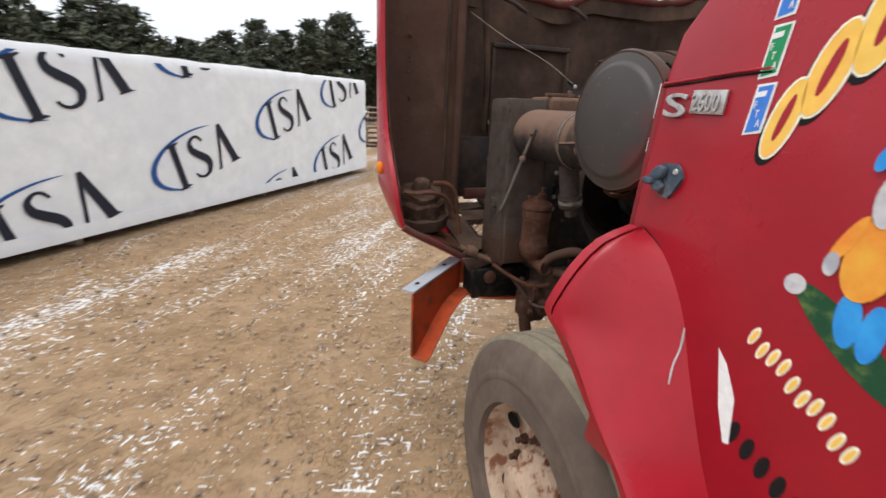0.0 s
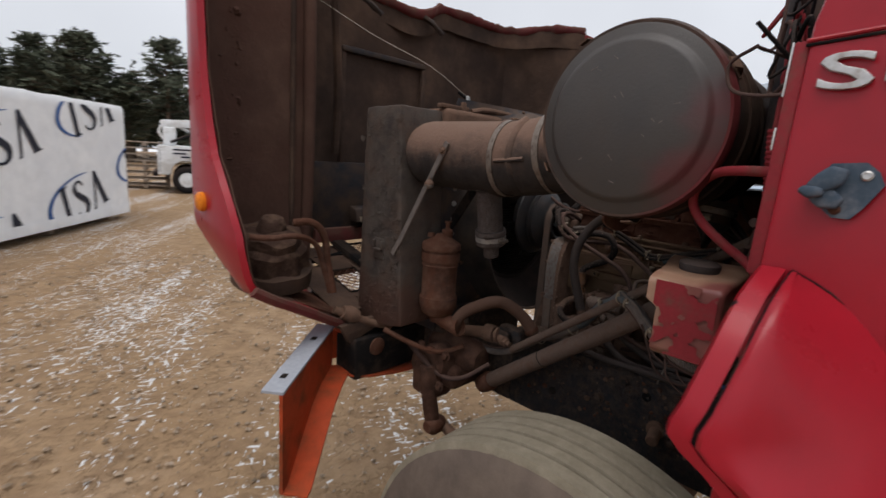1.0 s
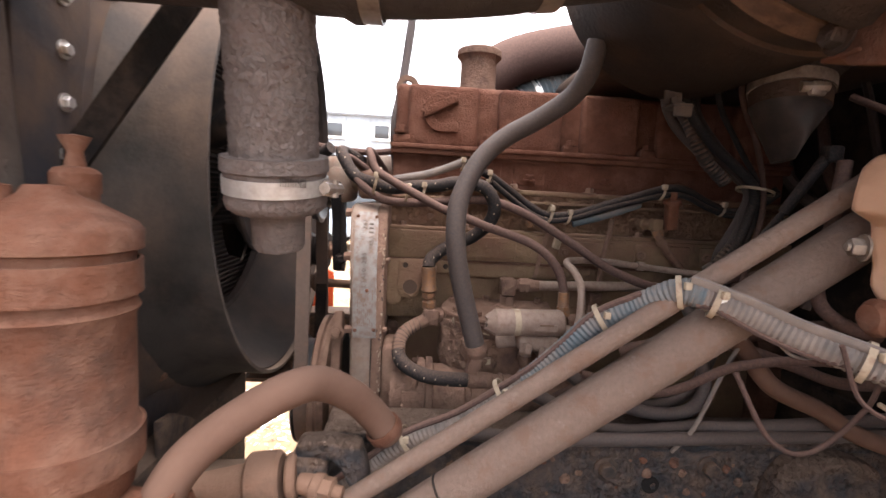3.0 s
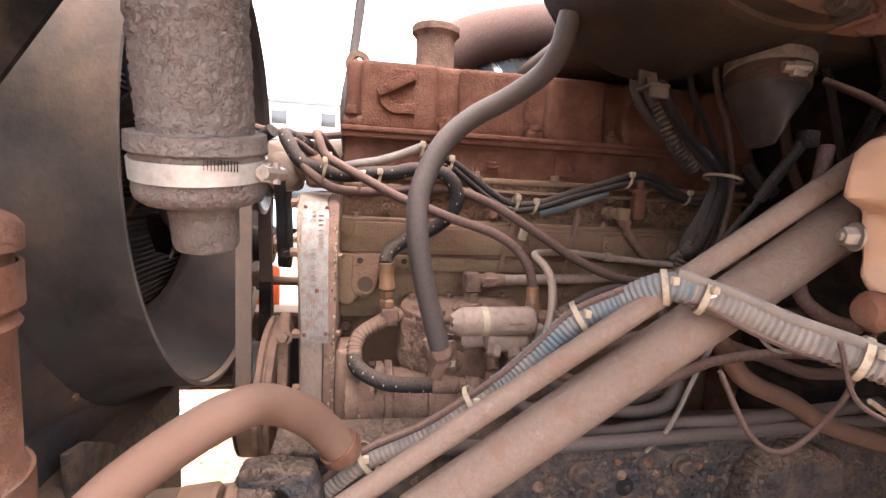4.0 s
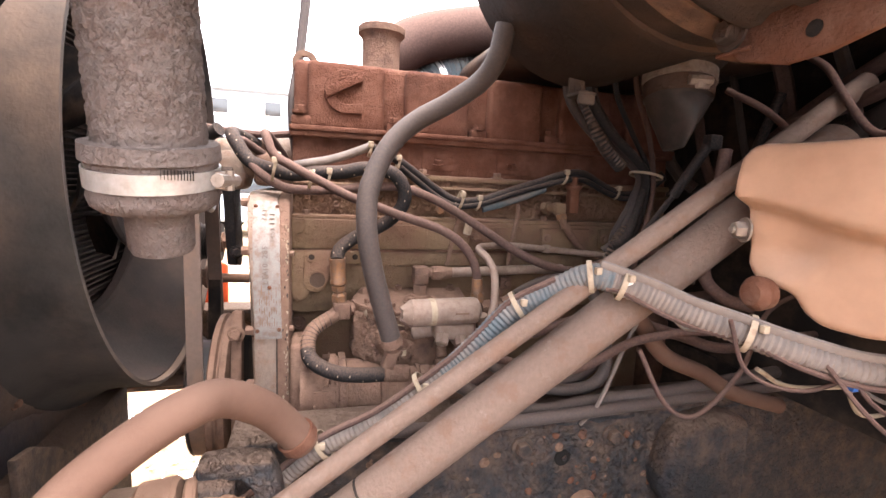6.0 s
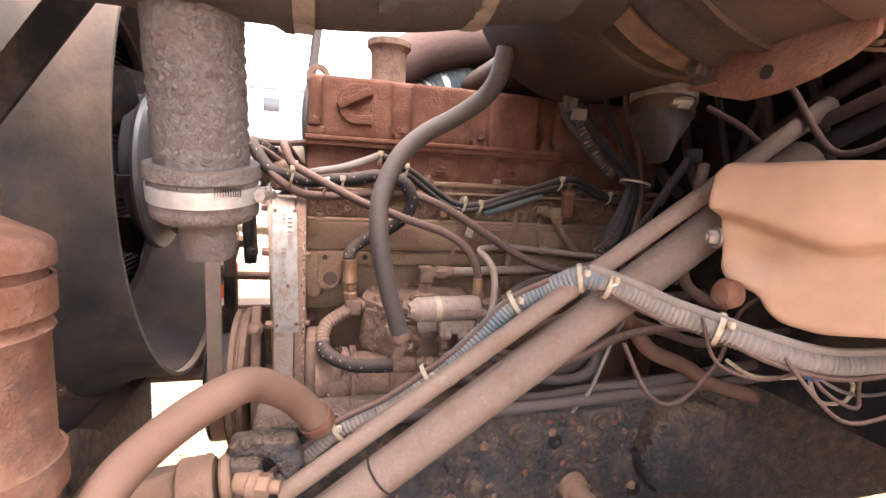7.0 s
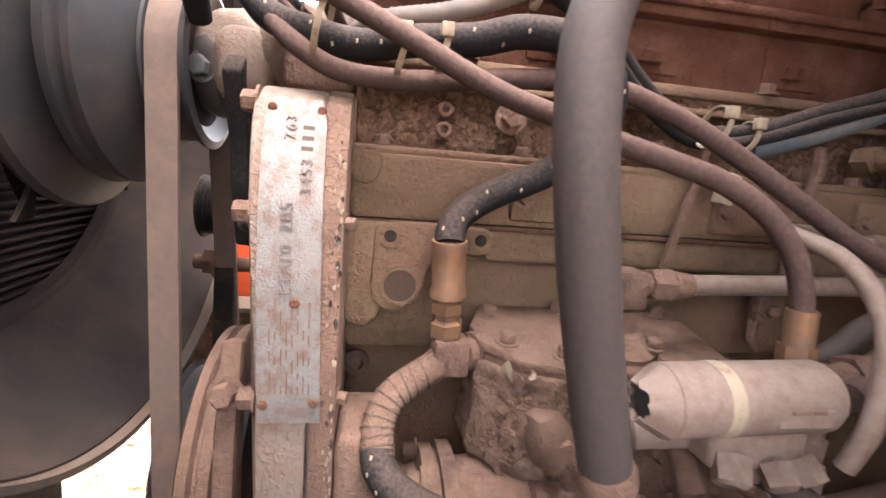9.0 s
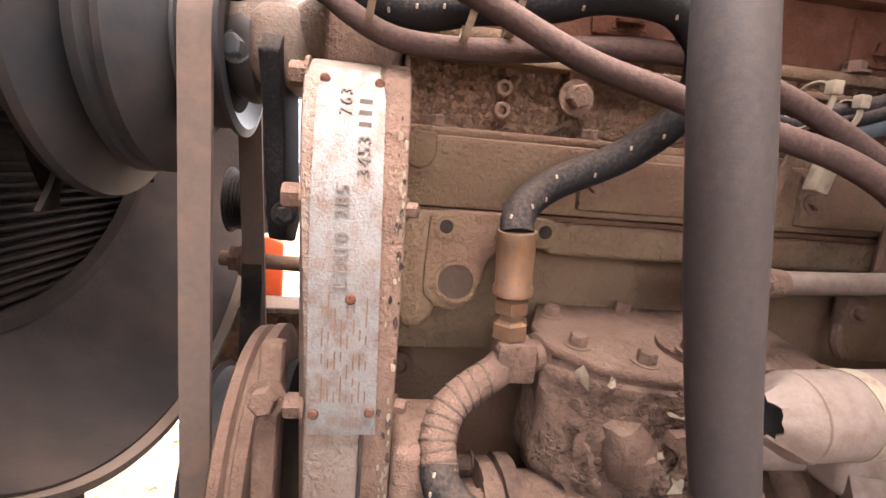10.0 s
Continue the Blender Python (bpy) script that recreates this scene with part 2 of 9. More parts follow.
M_TYRE_SIDE = material("dusty_tyre_sidewall", (0.105, 0.08, 0.066), (0.16, 0.122, 0.096), rough=0.9, scale=9, bump=0.25, bump_scale=140, cover=0.45, soft=0.5)
M_RIM = material("rusty_cream_wheel_paint", (0.46, 0.34, 0.25), (0.20, 0.085, 0.05), rough=0.8, scale=22, bump=0.4, bump_scale=120, cover=0.42, soft=0.15, third=(0.30, 0.17, 0.11), third_scale=9)
M_SHROUD = material("grey_dusted_fan_shroud", (0.040, 0.036, 0.034), (0.112, 0.078, 0.060), rough=0.75, scale=5, bump=0.2, bump_scale=200, cover=0.42, soft=0.4, top=0.15, third=(0.018, 0.017, 0.017), third_scale=14, third_cover=0.42)
M_BELT = material("worn_belt_back", (0.101, 0.0724, 0.0604), (0.121, 0.0818, 0.0637), rough=0.7, scale=30, bump=0.05)
M_PULLEY = material("grey_pulley_steel", (0.030, 0.031, 0.034), (0.070, 0.052, 0.044), rough=0.45, metal=0.25, scale=16, bump=0.08, cover=0.38, soft=0.6, spec=0.3)
M_BAND = material("dull_clamp_band", (0.20, 0.165, 0.14), (0.09, 0.063, 0.05), rough=0.45, metal=0.4, scale=60, bump=0.1, cover=0.4, soft=0.4)
M_PIPE = material("scaly_grey_pipe", (0.092, 0.075, 0.069), (0.078, 0.056, 0.049), rough=0.8, scale=30, bump=0.7, bump_scale=320, cover=0.42, soft=0.35, third=(0.125, 0.098, 0.088), third_scale=150, third_cover=0.36, crust=1.4, crust_scale=230)
M_MUDCAKE = material("caked_oily_dirt", (0.056, 0.034, 0.026), (0.138, 0.086, 0.064), rough=0.9, scale=34, bump=1.0, bump_scale=120, cover=0.56, soft=0.25, third=(0.201, 0.144, 0.101), third_scale=42, third_cover=0.27, deep=0.006, crust=0.5, crust_scale=90)
M_PALE = material("pale_dusty_metal", (0.181, 0.134, 0.111), (0.134, 0.0872, 0.0671), rough=0.6, metal=0.15, scale=120, bump=0.15, bump_scale=420, cover=0.4, soft=0.5)
M_CUP = material("cloudy_grey_rubber", (0.018, 0.016, 0.0155), (0.045, 0.034, 0.029), rough=0.45, scale=40, bump=0.05, cover=0.36, soft=0.6, spec=0.1)
M_SUCTION = material("smooth_dusty_hose", (0.078, 0.043, 0.031), (0.098, 0.058, 0.043), rough=0.85, scale=12, bump=0.12, bump_scale=400, cover=0.45, soft=0.6, top=0.2)
M_CRUST = material("crusted_engine_paint", (0.155, 0.098, 0.064), (0.14, 0.08, 0.056), rough=0.9, scale=15, bump=1.0, bump_scale=200, cover=0.5, soft=0.35, third=(0.055, 0.036, 0.028), third_scale=60, third_cover=0.2, top=0.1, crust=1.6, crust_scale=170, deep=0.007)
M_FRAME = material("dusty_blue_black_frame", (0.025, 0.027, 0.031), (0.090, 0.062, 0.048), rough=0.7, scale=34, bump=0.9, bump_scale=150, cover=0.42, deep=0.007, soft=0.5, third=(0.085, 0.040, 0.026), third_scale=38, third_cover=0.22, top=0.5, crust=1.2, crust_scale=120)
# Near-black: dark parts, plus painted shade for holes, gaps and the firewall.
M_DARK = material("black_parts_and_shade", (0.010, 0.009, 0.009), (0.035, 0.025, 0.02), rough=0.9, scale=12, bump=0.3)
M_WHITE = material("white_printed_sheet", (0.84, 0.86, 0.89), (0.76, 0.78, 0.81), rough=0.45, scale=1.1, bump=0.12, bump_scale=2.5, cover=0.4, soft=0.6)
M_INK = material("black_print", (0.03, 0.032, 0.045), rough=0.5, scale=3, bump=0.0)
M_INK_BLUE = material("blue_print", (0.03, 0.10, 0.30), rough=0.5, scale=3, bump=0.0)
M_AMBER = material("amber_lens", (0.75, 0.22, 0.02), (0.55, 0.14, 0.02), rough=0.25, scale=30, bump=0.05)
M_WHITE_PAINT = material("white_truck_paint", (0.72, 0.73, 0.74), (0.55, 0.54, 0.52), rough=0.4, scale=3, bump=0.02)
M_BARK = material("pine_bark", (0.10, 0.075, 0.055), (0.17, 0.13, 0.10), rough=0.95, scale=5, bump=0.5, bump_scale=12)
M_NEEDLE = material("pine_needles", (0.078, 0.088, 0.062), (0.14, 0.135, 0.10), rough=0.9, scale=1.2, bump=0.0, cover=0.35, soft=0.4, rand=0.35)
M_METAL_WALL = material("pale_metal_cladding", (0.30, 0.335, 0.37), (0.25, 0.28, 0.31), rough=0.5, scale=0.8, bump=0.05, bump_scale=6)
M_WOOD = material("weathered_pallet_wood", (0.34, 0.27, 0.21), (0.24, 0.19, 0.15), rough=0.9, scale=6, bump=0.2)
M_GLASS_DARK = material("dark_window_glass", (0.03, 0.035, 0.04), rough=0.12, scale=4, bump=0.0, spec=0.6)
M_BLUE_RUBBER = material("faded_blue_black_rubber", (0.055, 0.075, 0.10), (0.12, 0.13, 0.15), rough=0.6, scale=30, bump=0.1)


# ---- building helpers ----
def thing(name, at=(0, 0, 0), label="", category="", group="", kind=""):
    ob = new(name)
    ob.location = at
    ob.empty_display_size = 0.1
    return tagged(ob, label, category, group, kind)


def part(name, bm, material_, parent=None, label="", smooth=True):
    """Links a bmesh, built in world places, as one mesh object."""
    me = bpy.data.meshes.new(name)
    bmesh.ops.recalc_face_normals(bm, faces=bm.faces)
    bm.to_mesh(me)
    bm.free()
    me.materials.append(material_)
    if smooth:
        me.shade_smooth()
        me.set_sharp_from_angle(angle=radians(38))
    ob = new(name, me)
    if parent:
        ob.parent = parent
        ob.matrix_parent_inverse = parent.matrix_basis.inverted()
    return tagged(ob, label)


def join(*bms):
    out = bms[0]
    for b in bms[1:]:
        me = bpy.data.meshes.new("tmp")
        b.to_mesh(me)
        b.free()
        out.from_mesh(me)
        bpy.data.meshes.remove(me)
    return out


def box(x0, x1, y0, y1, z0, z1, bevel=0.003, seg=2):
    bm = bmesh.new()
    bmesh.ops.create_cube(bm, size=1)
    for v in bm.verts:
        v.co = Vector(((x0 + x1) / 2 + v.co.x * (x1 - x0), (y0 + y1) / 2 + v.co.y * (y1 - y0), (z0 + z1) / 2 + v.co.z * (z1 - z0)))
    if bevel:
        bmesh.ops.bevel(bm, geom=bm.edges[:], offset=min(bevel, 0.45 * min(abs(x1 - x0), abs(y1 - y0), abs(z1 - z0))), segments=seg, profile=0.5, affect="EDGES")
    return bm


def moved(bm, m):
    bmesh.ops.transform(bm, matrix=m, verts=bm.verts)
    return bm


def prism(poly, axis, a, b, bevel=0.003, seg=2):
    """A polygon given in the two other axes, from a to b along axis 0, 1 or 2."""
    bm = bmesh.new()
    def at(p, h):
        q = list(p)
        q.insert(axis, h)
        return bm.verts.new(q)
    lo, hi = [at(p, a) for p in poly], [at(p, b) for p in poly]
    n = len(poly)
    bm.faces.new(lo)
    bm.faces.new(hi[::-1])
    for i in range(n):
        bm.faces.new((lo[i], hi[i], hi[(i + 1) % n], lo[(i + 1) % n]))
    bmesh.ops.recalc_face_normals(bm, faces=bm.faces)
    if bevel:
        bmesh.ops.bevel(bm, geom=bm.edges[:], offset=bevel, segments=seg, profile=0.5, affect="EDGES", clamp_overlap=True)
    return bm


def frame_of(axis):
    w = Vector(axis).normalized()
    u = w.orthogonal().normalized()
    return u, w.cross(u), w


def lathe(profile, origin, axis, seg=32, closed=False):
    """Turns rows of (way along the axis, radius)."""
    bm = bmesh.new()
    u, v, w = frame_of(axis)
    o = Vector(origin)
    rings = []
    for h, r in profile:
        if r < 1e-6:
            rings.append([bm.verts.new(o + w * h)])
        else:
            rings.append([bm.verts.new(o + w * h + (u * math.cos(2 * math.pi * i / seg) + v * math.sin(2 * math.pi * i / seg)) * r) for i in range(seg)])
    pairs = list(zip(rings, rings[1:])) + ([(rings[-1], rings[0])] if closed else [])
    for a, b in pairs:
        for i in range(seg):
            j = (i + 1) % seg
            quad = [a[i % len(a)], a[j % len(a)], b[j % len(b)], b[i % len(b)]]
            face = list(dict.fromkeys(quad))
            if len(face) > 2:
                bm.faces.new(face)
    if not closed:
        for r in (rings[0], rings[-1]):
            if len(r) > 2:
                bm.faces.new(r)
    return bm


def rod(a, b, r, seg=16, bevel=0.0):
    a, b = Vector(a), Vector(b)
    h = (b - a).length
    c = min(bevel, r * 0.5, h * 0.4)
    profile = [(0, r), (h, r)] if not c else [(0, r - c), (c, r), (h - c, r), (h, r - c)]
    return lathe(profile, a, b - a, seg)


def spline(points, step):
    """Catmull-Rom through the points, at even steps."""
    p = [Vector(q) for q in points]
    p = [2 * p[0] - p[1]] + p + [2 * p[-1] - p[-2]]
    out = []
    for i in range(1, len(p) - 2):
        count = max(2, int((p[i + 1] - p[i]).length / step))
        for k in range(count):
            t = k / count
            a, b, c, d = p[i - 1 : i + 3]
            out.append(0.5 * (2 * b + (c - a) * t + (2 * a - 5 * b + 4 * c - d) * t * t + (3 * b - a - 3 * c + d) * t ** 3))
    return out + [p[-2]]


def tube(points, r, seg=12, step=0.012, ribs=0.0, pitch=0.006, lump=0.0, straight=False, flat=1.0):
    """A hose, pipe or cable along the points; ribs: the depth of its corrugation."""
    way = [Vector(q) for q in points] if straight else spline(points, min(step, pitch / 2) if ribs else step)
    bm = bmesh.new()
    rings, u = [], None
    for i, c in enumerate(way):
        d = (way[min(i + 1, len(way) - 1)] - way[max(i - 1, 0)]).normalized()
        u = d.orthogonal().normalized() if u is None else (u - d * u.dot(d)).normalized()
        v = d.cross(u)
        rr = r + (ribs if ribs and i % 2 else 0.0)
        if lump:
            rr *= 1 + lump * noise.noise(c * 35)
        rings.append([bm.verts.new(c + (u * math.cos(2 * math.pi * k / seg) * flat + v * math.sin(2 * math.pi * k / seg)) * rr) for k in range(seg)])
    for a, b in zip(rings, rings[1:]):
        for k in range(seg):
            bm.faces.new((a[k], a[(k + 1) % seg], b[(k + 1) % seg], b[k]))
    bm.faces.new(rings[0])
    bm.faces.new(rings[-1][::-1])
    return bm


def strap(points, width, thick, side):
    """A flat strip along the points; side: the way its width runs."""
    bm = bmesh.new()
    s = Vector(side).normalized() * width / 2
    rings = []
    p = [Vector(q) for q in points]
    for i, c in enumerate(p):
        d = (p[min(i + 1, len(p) - 1)] - p[max(i - 1, 0)]).normalized()
        n = d.cross(s).normalized() * thick / 2
        rings.append([bm.verts.new(c + a * s + b * n) for a, b in ((-1, -1), (1, -1), (1, 1), (-1, 1))])
    for a, b in zip(rings, rings[1:]):
        for k in range(4):
            bm.faces.new((a[k], a[(k + 1) % 4], b[(k + 1) % 4], b[k]))
    bm.faces.new(rings[0])
    bm.faces.new(rings[-1][::-1])
    bmesh.ops.recalc_face_normals(bm, faces=bm.faces)
    return bm


def bolt(at, axis, r=0.008, h=0.008, washer=True):
    """A hexagon head on its washer, standing out along axis."""
    head = lathe([(0, r), (h * 0.85, r), (h, r * 0.85)], Vector(at), axis, 6)
    if not washer:
        return head
    return join(lathe([(0, r * 1.45), (r * 0.25, r * 1.45)], Vector(at), axis, 16), moved(head, Matrix.Translation(Vector(axis).normalized() * r * 0.25)))


def ring(at, axis, r, width, thick, seg=28):
    """A clamp or band round a pipe."""
    return lathe([(-width / 2, r), (-width / 2, r + thick), (width / 2, r + thick), (width / 2, r)], at, axis, seg, closed=True)


def sheet(rows, thick=0.0, bevel=False):
    """A skin through a grid of points, thickened inwards."""
    bm = bmesh.new()
    grid = [[bm.verts.new(p) for p in row] for row in rows]
    for a, b in zip(grid, grid[1:]):
        for i in range(len(a) - 1):
            bm.faces.new((a[i], a[i + 1], b[i + 1], b[i]))
    if thick:
        bmesh.ops.recalc_face_normals(bm, faces=bm.faces)
        bmesh.ops.solidify(bm, geom=bm.faces[:], thickness=thick)
    return bm


def roughen(bm, amount, scale):
    for v in bm.verts:
        v.co += noise.noise_vector(v.co * scale) * amount
    return bm


# ---- ground ----
def ground_material():
    m = material("packed_gravel_yard", (0.315, 0.208, 0.120), (0.232, 0.150, 0.089), rough=0.95, scale=6, bump=1.0, bump_scale=34, cover=0.45, soft=0.35, third=(0.36, 0.255, 0.165), third_scale=0.9, crust=0.6, crust_scale=22, deep=0.012)
    n, l = m.node_tree.nodes, m.node_tree.links
    p = n["Principled BSDF"]
    old = p.inputs["Base Color"].links[0].from_socket
    where = n.new("ShaderNodeNewGeometry")

    def stretched(turn, longer, scale, detail=5):
        """Noise drawn out along a direction on the ground."""
        mp = n.new("ShaderNodeMapping")
        mp.vector_type = "TEXTURE"
        mp.inputs["Rotation"].default_value = (0, 0, radians(turn))
        mp.inputs["Scale"].default_value = (longer, 1, 1)
        l.new(where.outputs["Position"], mp.inputs["Vector"])
        t = n.new("ShaderNodeTexNoise")
        t.inputs["Scale"].default_value, t.inputs["Detail"].default_value = scale, detail
        l.new(mp.outputs["Vector"], t.inputs["Vector"])
        return t.outputs["Fac"]

    # packed snow left in flecks along the wheel tracks and across them
    bands = stretched(58, 6.0, 1.5, 4)
    larger = n.new("ShaderNodeMath")
    larger.operation = "MAXIMUM"
    l.new(stretched(62, 2.6, 40, 3), larger.inputs[0])
    l.new(stretched(158, 3.0, 44, 3), larger.inputs[1])
    flecks = larger.outputs[0]
    gate = n.new("ShaderNodeMapRange")
    gate.inputs["From Min"].default_value, gate.inputs["From Max"].default_value = 0.40, 0.66
    gate.inputs["To Min"].default_value, gate.inputs["To Max"].default_value = -0.085, 0.085
    l.new(bands, gate.inputs["Value"])
    add = n.new("ShaderNodeMath")
    l.new(gate.outputs["Result"], add.inputs[0])
    l.new(flecks, add.inputs[1])
    cut = n.new("ShaderNodeMapRange")
    cut.inputs["From Min"].default_value, cut.inputs["From Max"].default_value = 0.628, 0.655
    l.new(add.outputs[0], cut.inputs["Value"])
    mix = n.new("ShaderNodeMixRGB")
    mix.inputs["Color2"].default_value = (0.66, 0.655, 0.65, 1)
    l.new(cut.outputs["Result"], mix.inputs["Fac"])
    l.new(old, mix.inputs["Color1"])
    l.new(mix.outputs["Color"], p.inputs["Base Color"])
    return m


M_GROUND = ground_material()
M_STONE = material("loose_gravel", (0.27, 0.20, 0.14), (0.36, 0.29, 0.22), rough=0.95, scale=30, bump=0.3, rand=0.35)
M_SNOW = material("packed_snow", (0.78, 0.80, 0.83), (0.60, 0.57, 0.52), rough=0.8, scale=8, bump=0.4, bump_scale=40, cover=0.3)


def spaced(lo, hi, fine, far):
    out, v, step = list(np.arange(lo, hi + 1e-6, fine)), hi, fine
    while v < far:
        step *= 1.35
        v += step
        out.append(v)
    v, step = lo, fine
    while v > -far:
        step *= 1.35
        v -= step
        out.insert(0, v)
    return out


def ground():
    xs, ys = spaced(-5, 7, 0.11, 600), spaced(-1.5, 13, 0.11, 600)
    bm = bmesh.new()
    def h(x, y):
        if abs(x) > 30 or abs(y) > 40:
            return 0.0
        c = 0.77 * x - 0.64 * y
        return 0.020 * noise.noise((c * 2.1, (0.64 * x + 0.77 * y) * 0.3, 0)) + 0.008 * noise.noise((x * 5, y * 5, 3)) - 0.012
    grid = [[bm.verts.new((x, y, h(x, y))) for x in xs] for y in ys]
    for a, b in zip(grid, grid[1:]):
        for i in range(len(xs) - 1):
            bm.faces.new((a[i], a[i + 1], b[i + 1], b[i]))
    g = part("ground", bm, M_GROUND)
    tagged(g, "tan packed gravel yard with thin snow in the wheel tracks", "ground", kind="structure")
    rng = random.Random(4)
    bm = bmesh.new()
    for i in range(8000):
        x, y = rng.uniform(-2.8, 3.8), rng.uniform(0.9, 8.0)
        r = rng.choice((0.005, 0.006, 0.008, 0.011, 0.016)) * rng.uniform(0.8, 1.3)
        m = Matrix.Translation((x, y, r * 0.1)) @ Matrix.Rotation(rng.uniform(0, 6.3), 4, "Z") @ Matrix.Diagonal((r * rng.uniform(0.8, 1.5), r, r * rng.uniform(0.45, 0.8), 1))
        vs = [bm.verts.new(m @ Vector(c)) for c in ((1, 0.1, 0), (0.2, 1, 0.1), (-1, 0, -0.1), (0, -1, 0), (0.15, 0.1, 1), (0, 0, -1))]
        for a, b in ((0, 1), (1, 2), (2, 3), (3, 0)):
            bm.faces.new((vs[a], vs[b], vs[4]))
            bm.faces.new((vs[b], vs[a], vs[5]))
    tagged(part("gravel", bm, M_STONE, smooth=False), "loose brown gravel stones on the yard", "gravel", kind="stuff")


ground()


# ---- stack wrapped in a printed sheet ----
from mathutils.geometry import tessellate_polygon

S0, S1 = Vector((2.45, 11.9, 0)), Vector((-6.37, 0.90, 0))
SD = (S1 - S0).normalized()
SN = Vector((SD.y, -SD.x, 0))
if SN.y > 0:
    SN = -SN


def on_stack(a, h, out=0.0):
    """A place on the sheet: metres from the far end, height, metres proud."""
    return S0 + SD * a + Vector((0, 0, h)) + SN * out


def wrapped_stack():
    root = thing("wrapped_stack", S0 + SD * 7 - SN * 1.2, "long stack wrapped in white sheet printed with dark and blue emblems", "wrapped load")
    L, W = (S1 - S0).length, 2.3
    bm = bmesh.new()
    rows = []
    heights = [0.14, 0.2, 0.6, 1.1, 1.6, 2.0, 2.1, 2.17]
    for k, z in enumerate(heights):
        inset = 0.0 if z < 2.1 else (z - 2.1) * 0.5
        row = []
        for i in range(61):
            a = L * i / 60
            sag = 0.012 * noise.noise((a * 0.8, z * 1.5, 0)) + (0.02 * noise.noise((a * 2.5, 7, 0)) if z > 2.0 else 0)
            row.append(on_stack(a, z + (sag if z > 2 else 0), -inset))
        rows.append(row)
    for off in (0.6, 1.7, W):
        rows.append([on_stack(L * i / 60, 2.18 + 0.02 * noise.noise((i, off, 0)), -off) for i in range(61)])
    rows.append([on_stack(L * i / 60, 0.14, -W) for i in range(61)])
    body = sheet(rows)
    for end in (0, -1):
        body.verts.ensure_lookup_table()
        n = 61
        vs = [body.verts[r * n + (0 if end == 0 else 60)] for r in range(len(rows))]
        body.faces.new(vs)
    wrap = part("sheet", body, M_WHITE, root)
    part("lower_hem", sheet([[on_stack(L * i / 60, z, 0.006 + 0.01 * noise.noise((i * 0.7, z, 0)) + d) for i in range(61)] for z, d in ((0.10, 0.0), (0.17, 0.01), (0.26, 0.004))], 0.003), M_WHITE, root)
    for i in range(9):
        a = 0.4 + i * (L - 0.8) / 8
        bm = box(-0.05, 0.05, -W / 2 + 0.15, W / 2 - 0.15, -0.02, 0.14, 0.006)
        m = Matrix.Translation(on_stack(a, 0, -W / 2)) @ SN.to_track_quat("Y", "Z").to_matrix().to_4x4()
        part("bearer", moved(bm, m), M_WOOD, root)

    # printed emblems on a slant: a blue sweep, an upright, a slanting mark and a peak
    def clipped(poly):
        for axis, limit, sign in ((1, 0.262, 1), (1, 2.09, -1), (0, 0.012, 1)):
            out = []
            for i, p in enumerate(poly):
                q = poly[i - 1]
                inside, before = sign * (p[axis] - limit) >= 0, sign * (q[axis] - limit) >= 0
                if inside != before:
                    t = (limit - q[axis]) / (p[axis] - q[axis])
                    out.append((q[0] + (p[0] - q[0]) * t, q[1] + (p[1] - q[1]) * t))
                if inside:
                    out.append(p)
            poly = out
        return poly

    def flat(poly, mat, name, a, h, size, depth):
        c, d = math.cos(radians(16)), math.sin(radians(16))
        vs = []
        for u, v in poly:
            u = (u + 0.45) * 1.30
            vs.append((a - size * (u * c - v * d), h + size * (u * d + v * c)))
        vs = clipped(vs)
        if len(vs) < 3:
            return
        bm = bmesh.new()
        made = [bm.verts.new(on_stack(x, z, depth)) for x, z in vs]
        for tri in tessellate_polygon([[Vector((x, z, 0)) for x, z in vs]]):
            try:
                bm.faces.new([made[i] for i in tri])
            except ValueError:
                pass
        part(name, bm, mat, wrap, smooth=False)

    def arc(cx, cy, rx, ry, a0, a1, w, n=22):
        outer, inner = [], []
        for i in range(n + 1):
            q = radians(a0 + (a1 - a0) * i / n)
            f = 0.012 + w * math.sin(math.pi * i / n) ** 0.7
            outer.append((cx + rx * math.cos(q), cy + ry * math.sin(q)))
            inner.append((cx + (rx - f) * math.cos(q), cy + (ry - f * 0.6) * math.sin(q)))
        return outer + inner[::-1]

    def emblem(a, h, s):
        flat(arc(-0.02, 0.52, 0.98, 0.60, 62, 250, 0.10), M_INK_BLUE, "sweep", a, h, s, 0.012)
        flat([(-0.58, 0.0), (-0.32, 0.0), (-0.32, 0.03), (-0.39, 0.06), (-0.39, 0.94), (-0.32, 0.97), (-0.32, 1.0), (-0.58, 1.0), (-0.58, 0.97), (-0.51, 0.94), (-0.51, 0.06), (-0.58, 0.03)], M_INK, "upright_mark", a, h, s, 0.014)
        flat(stroke, M_INK, "curved_mark", a, h, s, 0.014)
        flat([(0.34, 0.0), (0.44, 0.0), (0.455, 0.05), (0.60, 0.72), (0.735, 0.05), (0.70, 0.0), (0.97, 0.0), (0.90, 0.05), (0.67, 1.0), (0.60, 1.0), (0.40, 0.05)], M_INK, "peak_mark", a, h, s, 0.014)

    mid = spline([Vector(p) for p in ((0.17, 0.80, 0), (0.10, 0.93, 0), (0.0, 0.95, 0), (-0.10, 0.86, 0), (-0.09, 0.70, 0), (0.02, 0.55, 0), (0.15, 0.40, 0), (0.20, 0.24, 0), (0.13, 0.08, 0), (0.0, 0.04, 0), (-0.11, 0.10, 0), (-0.17, 0.24, 0))], 0.04)
    one, two = [], []
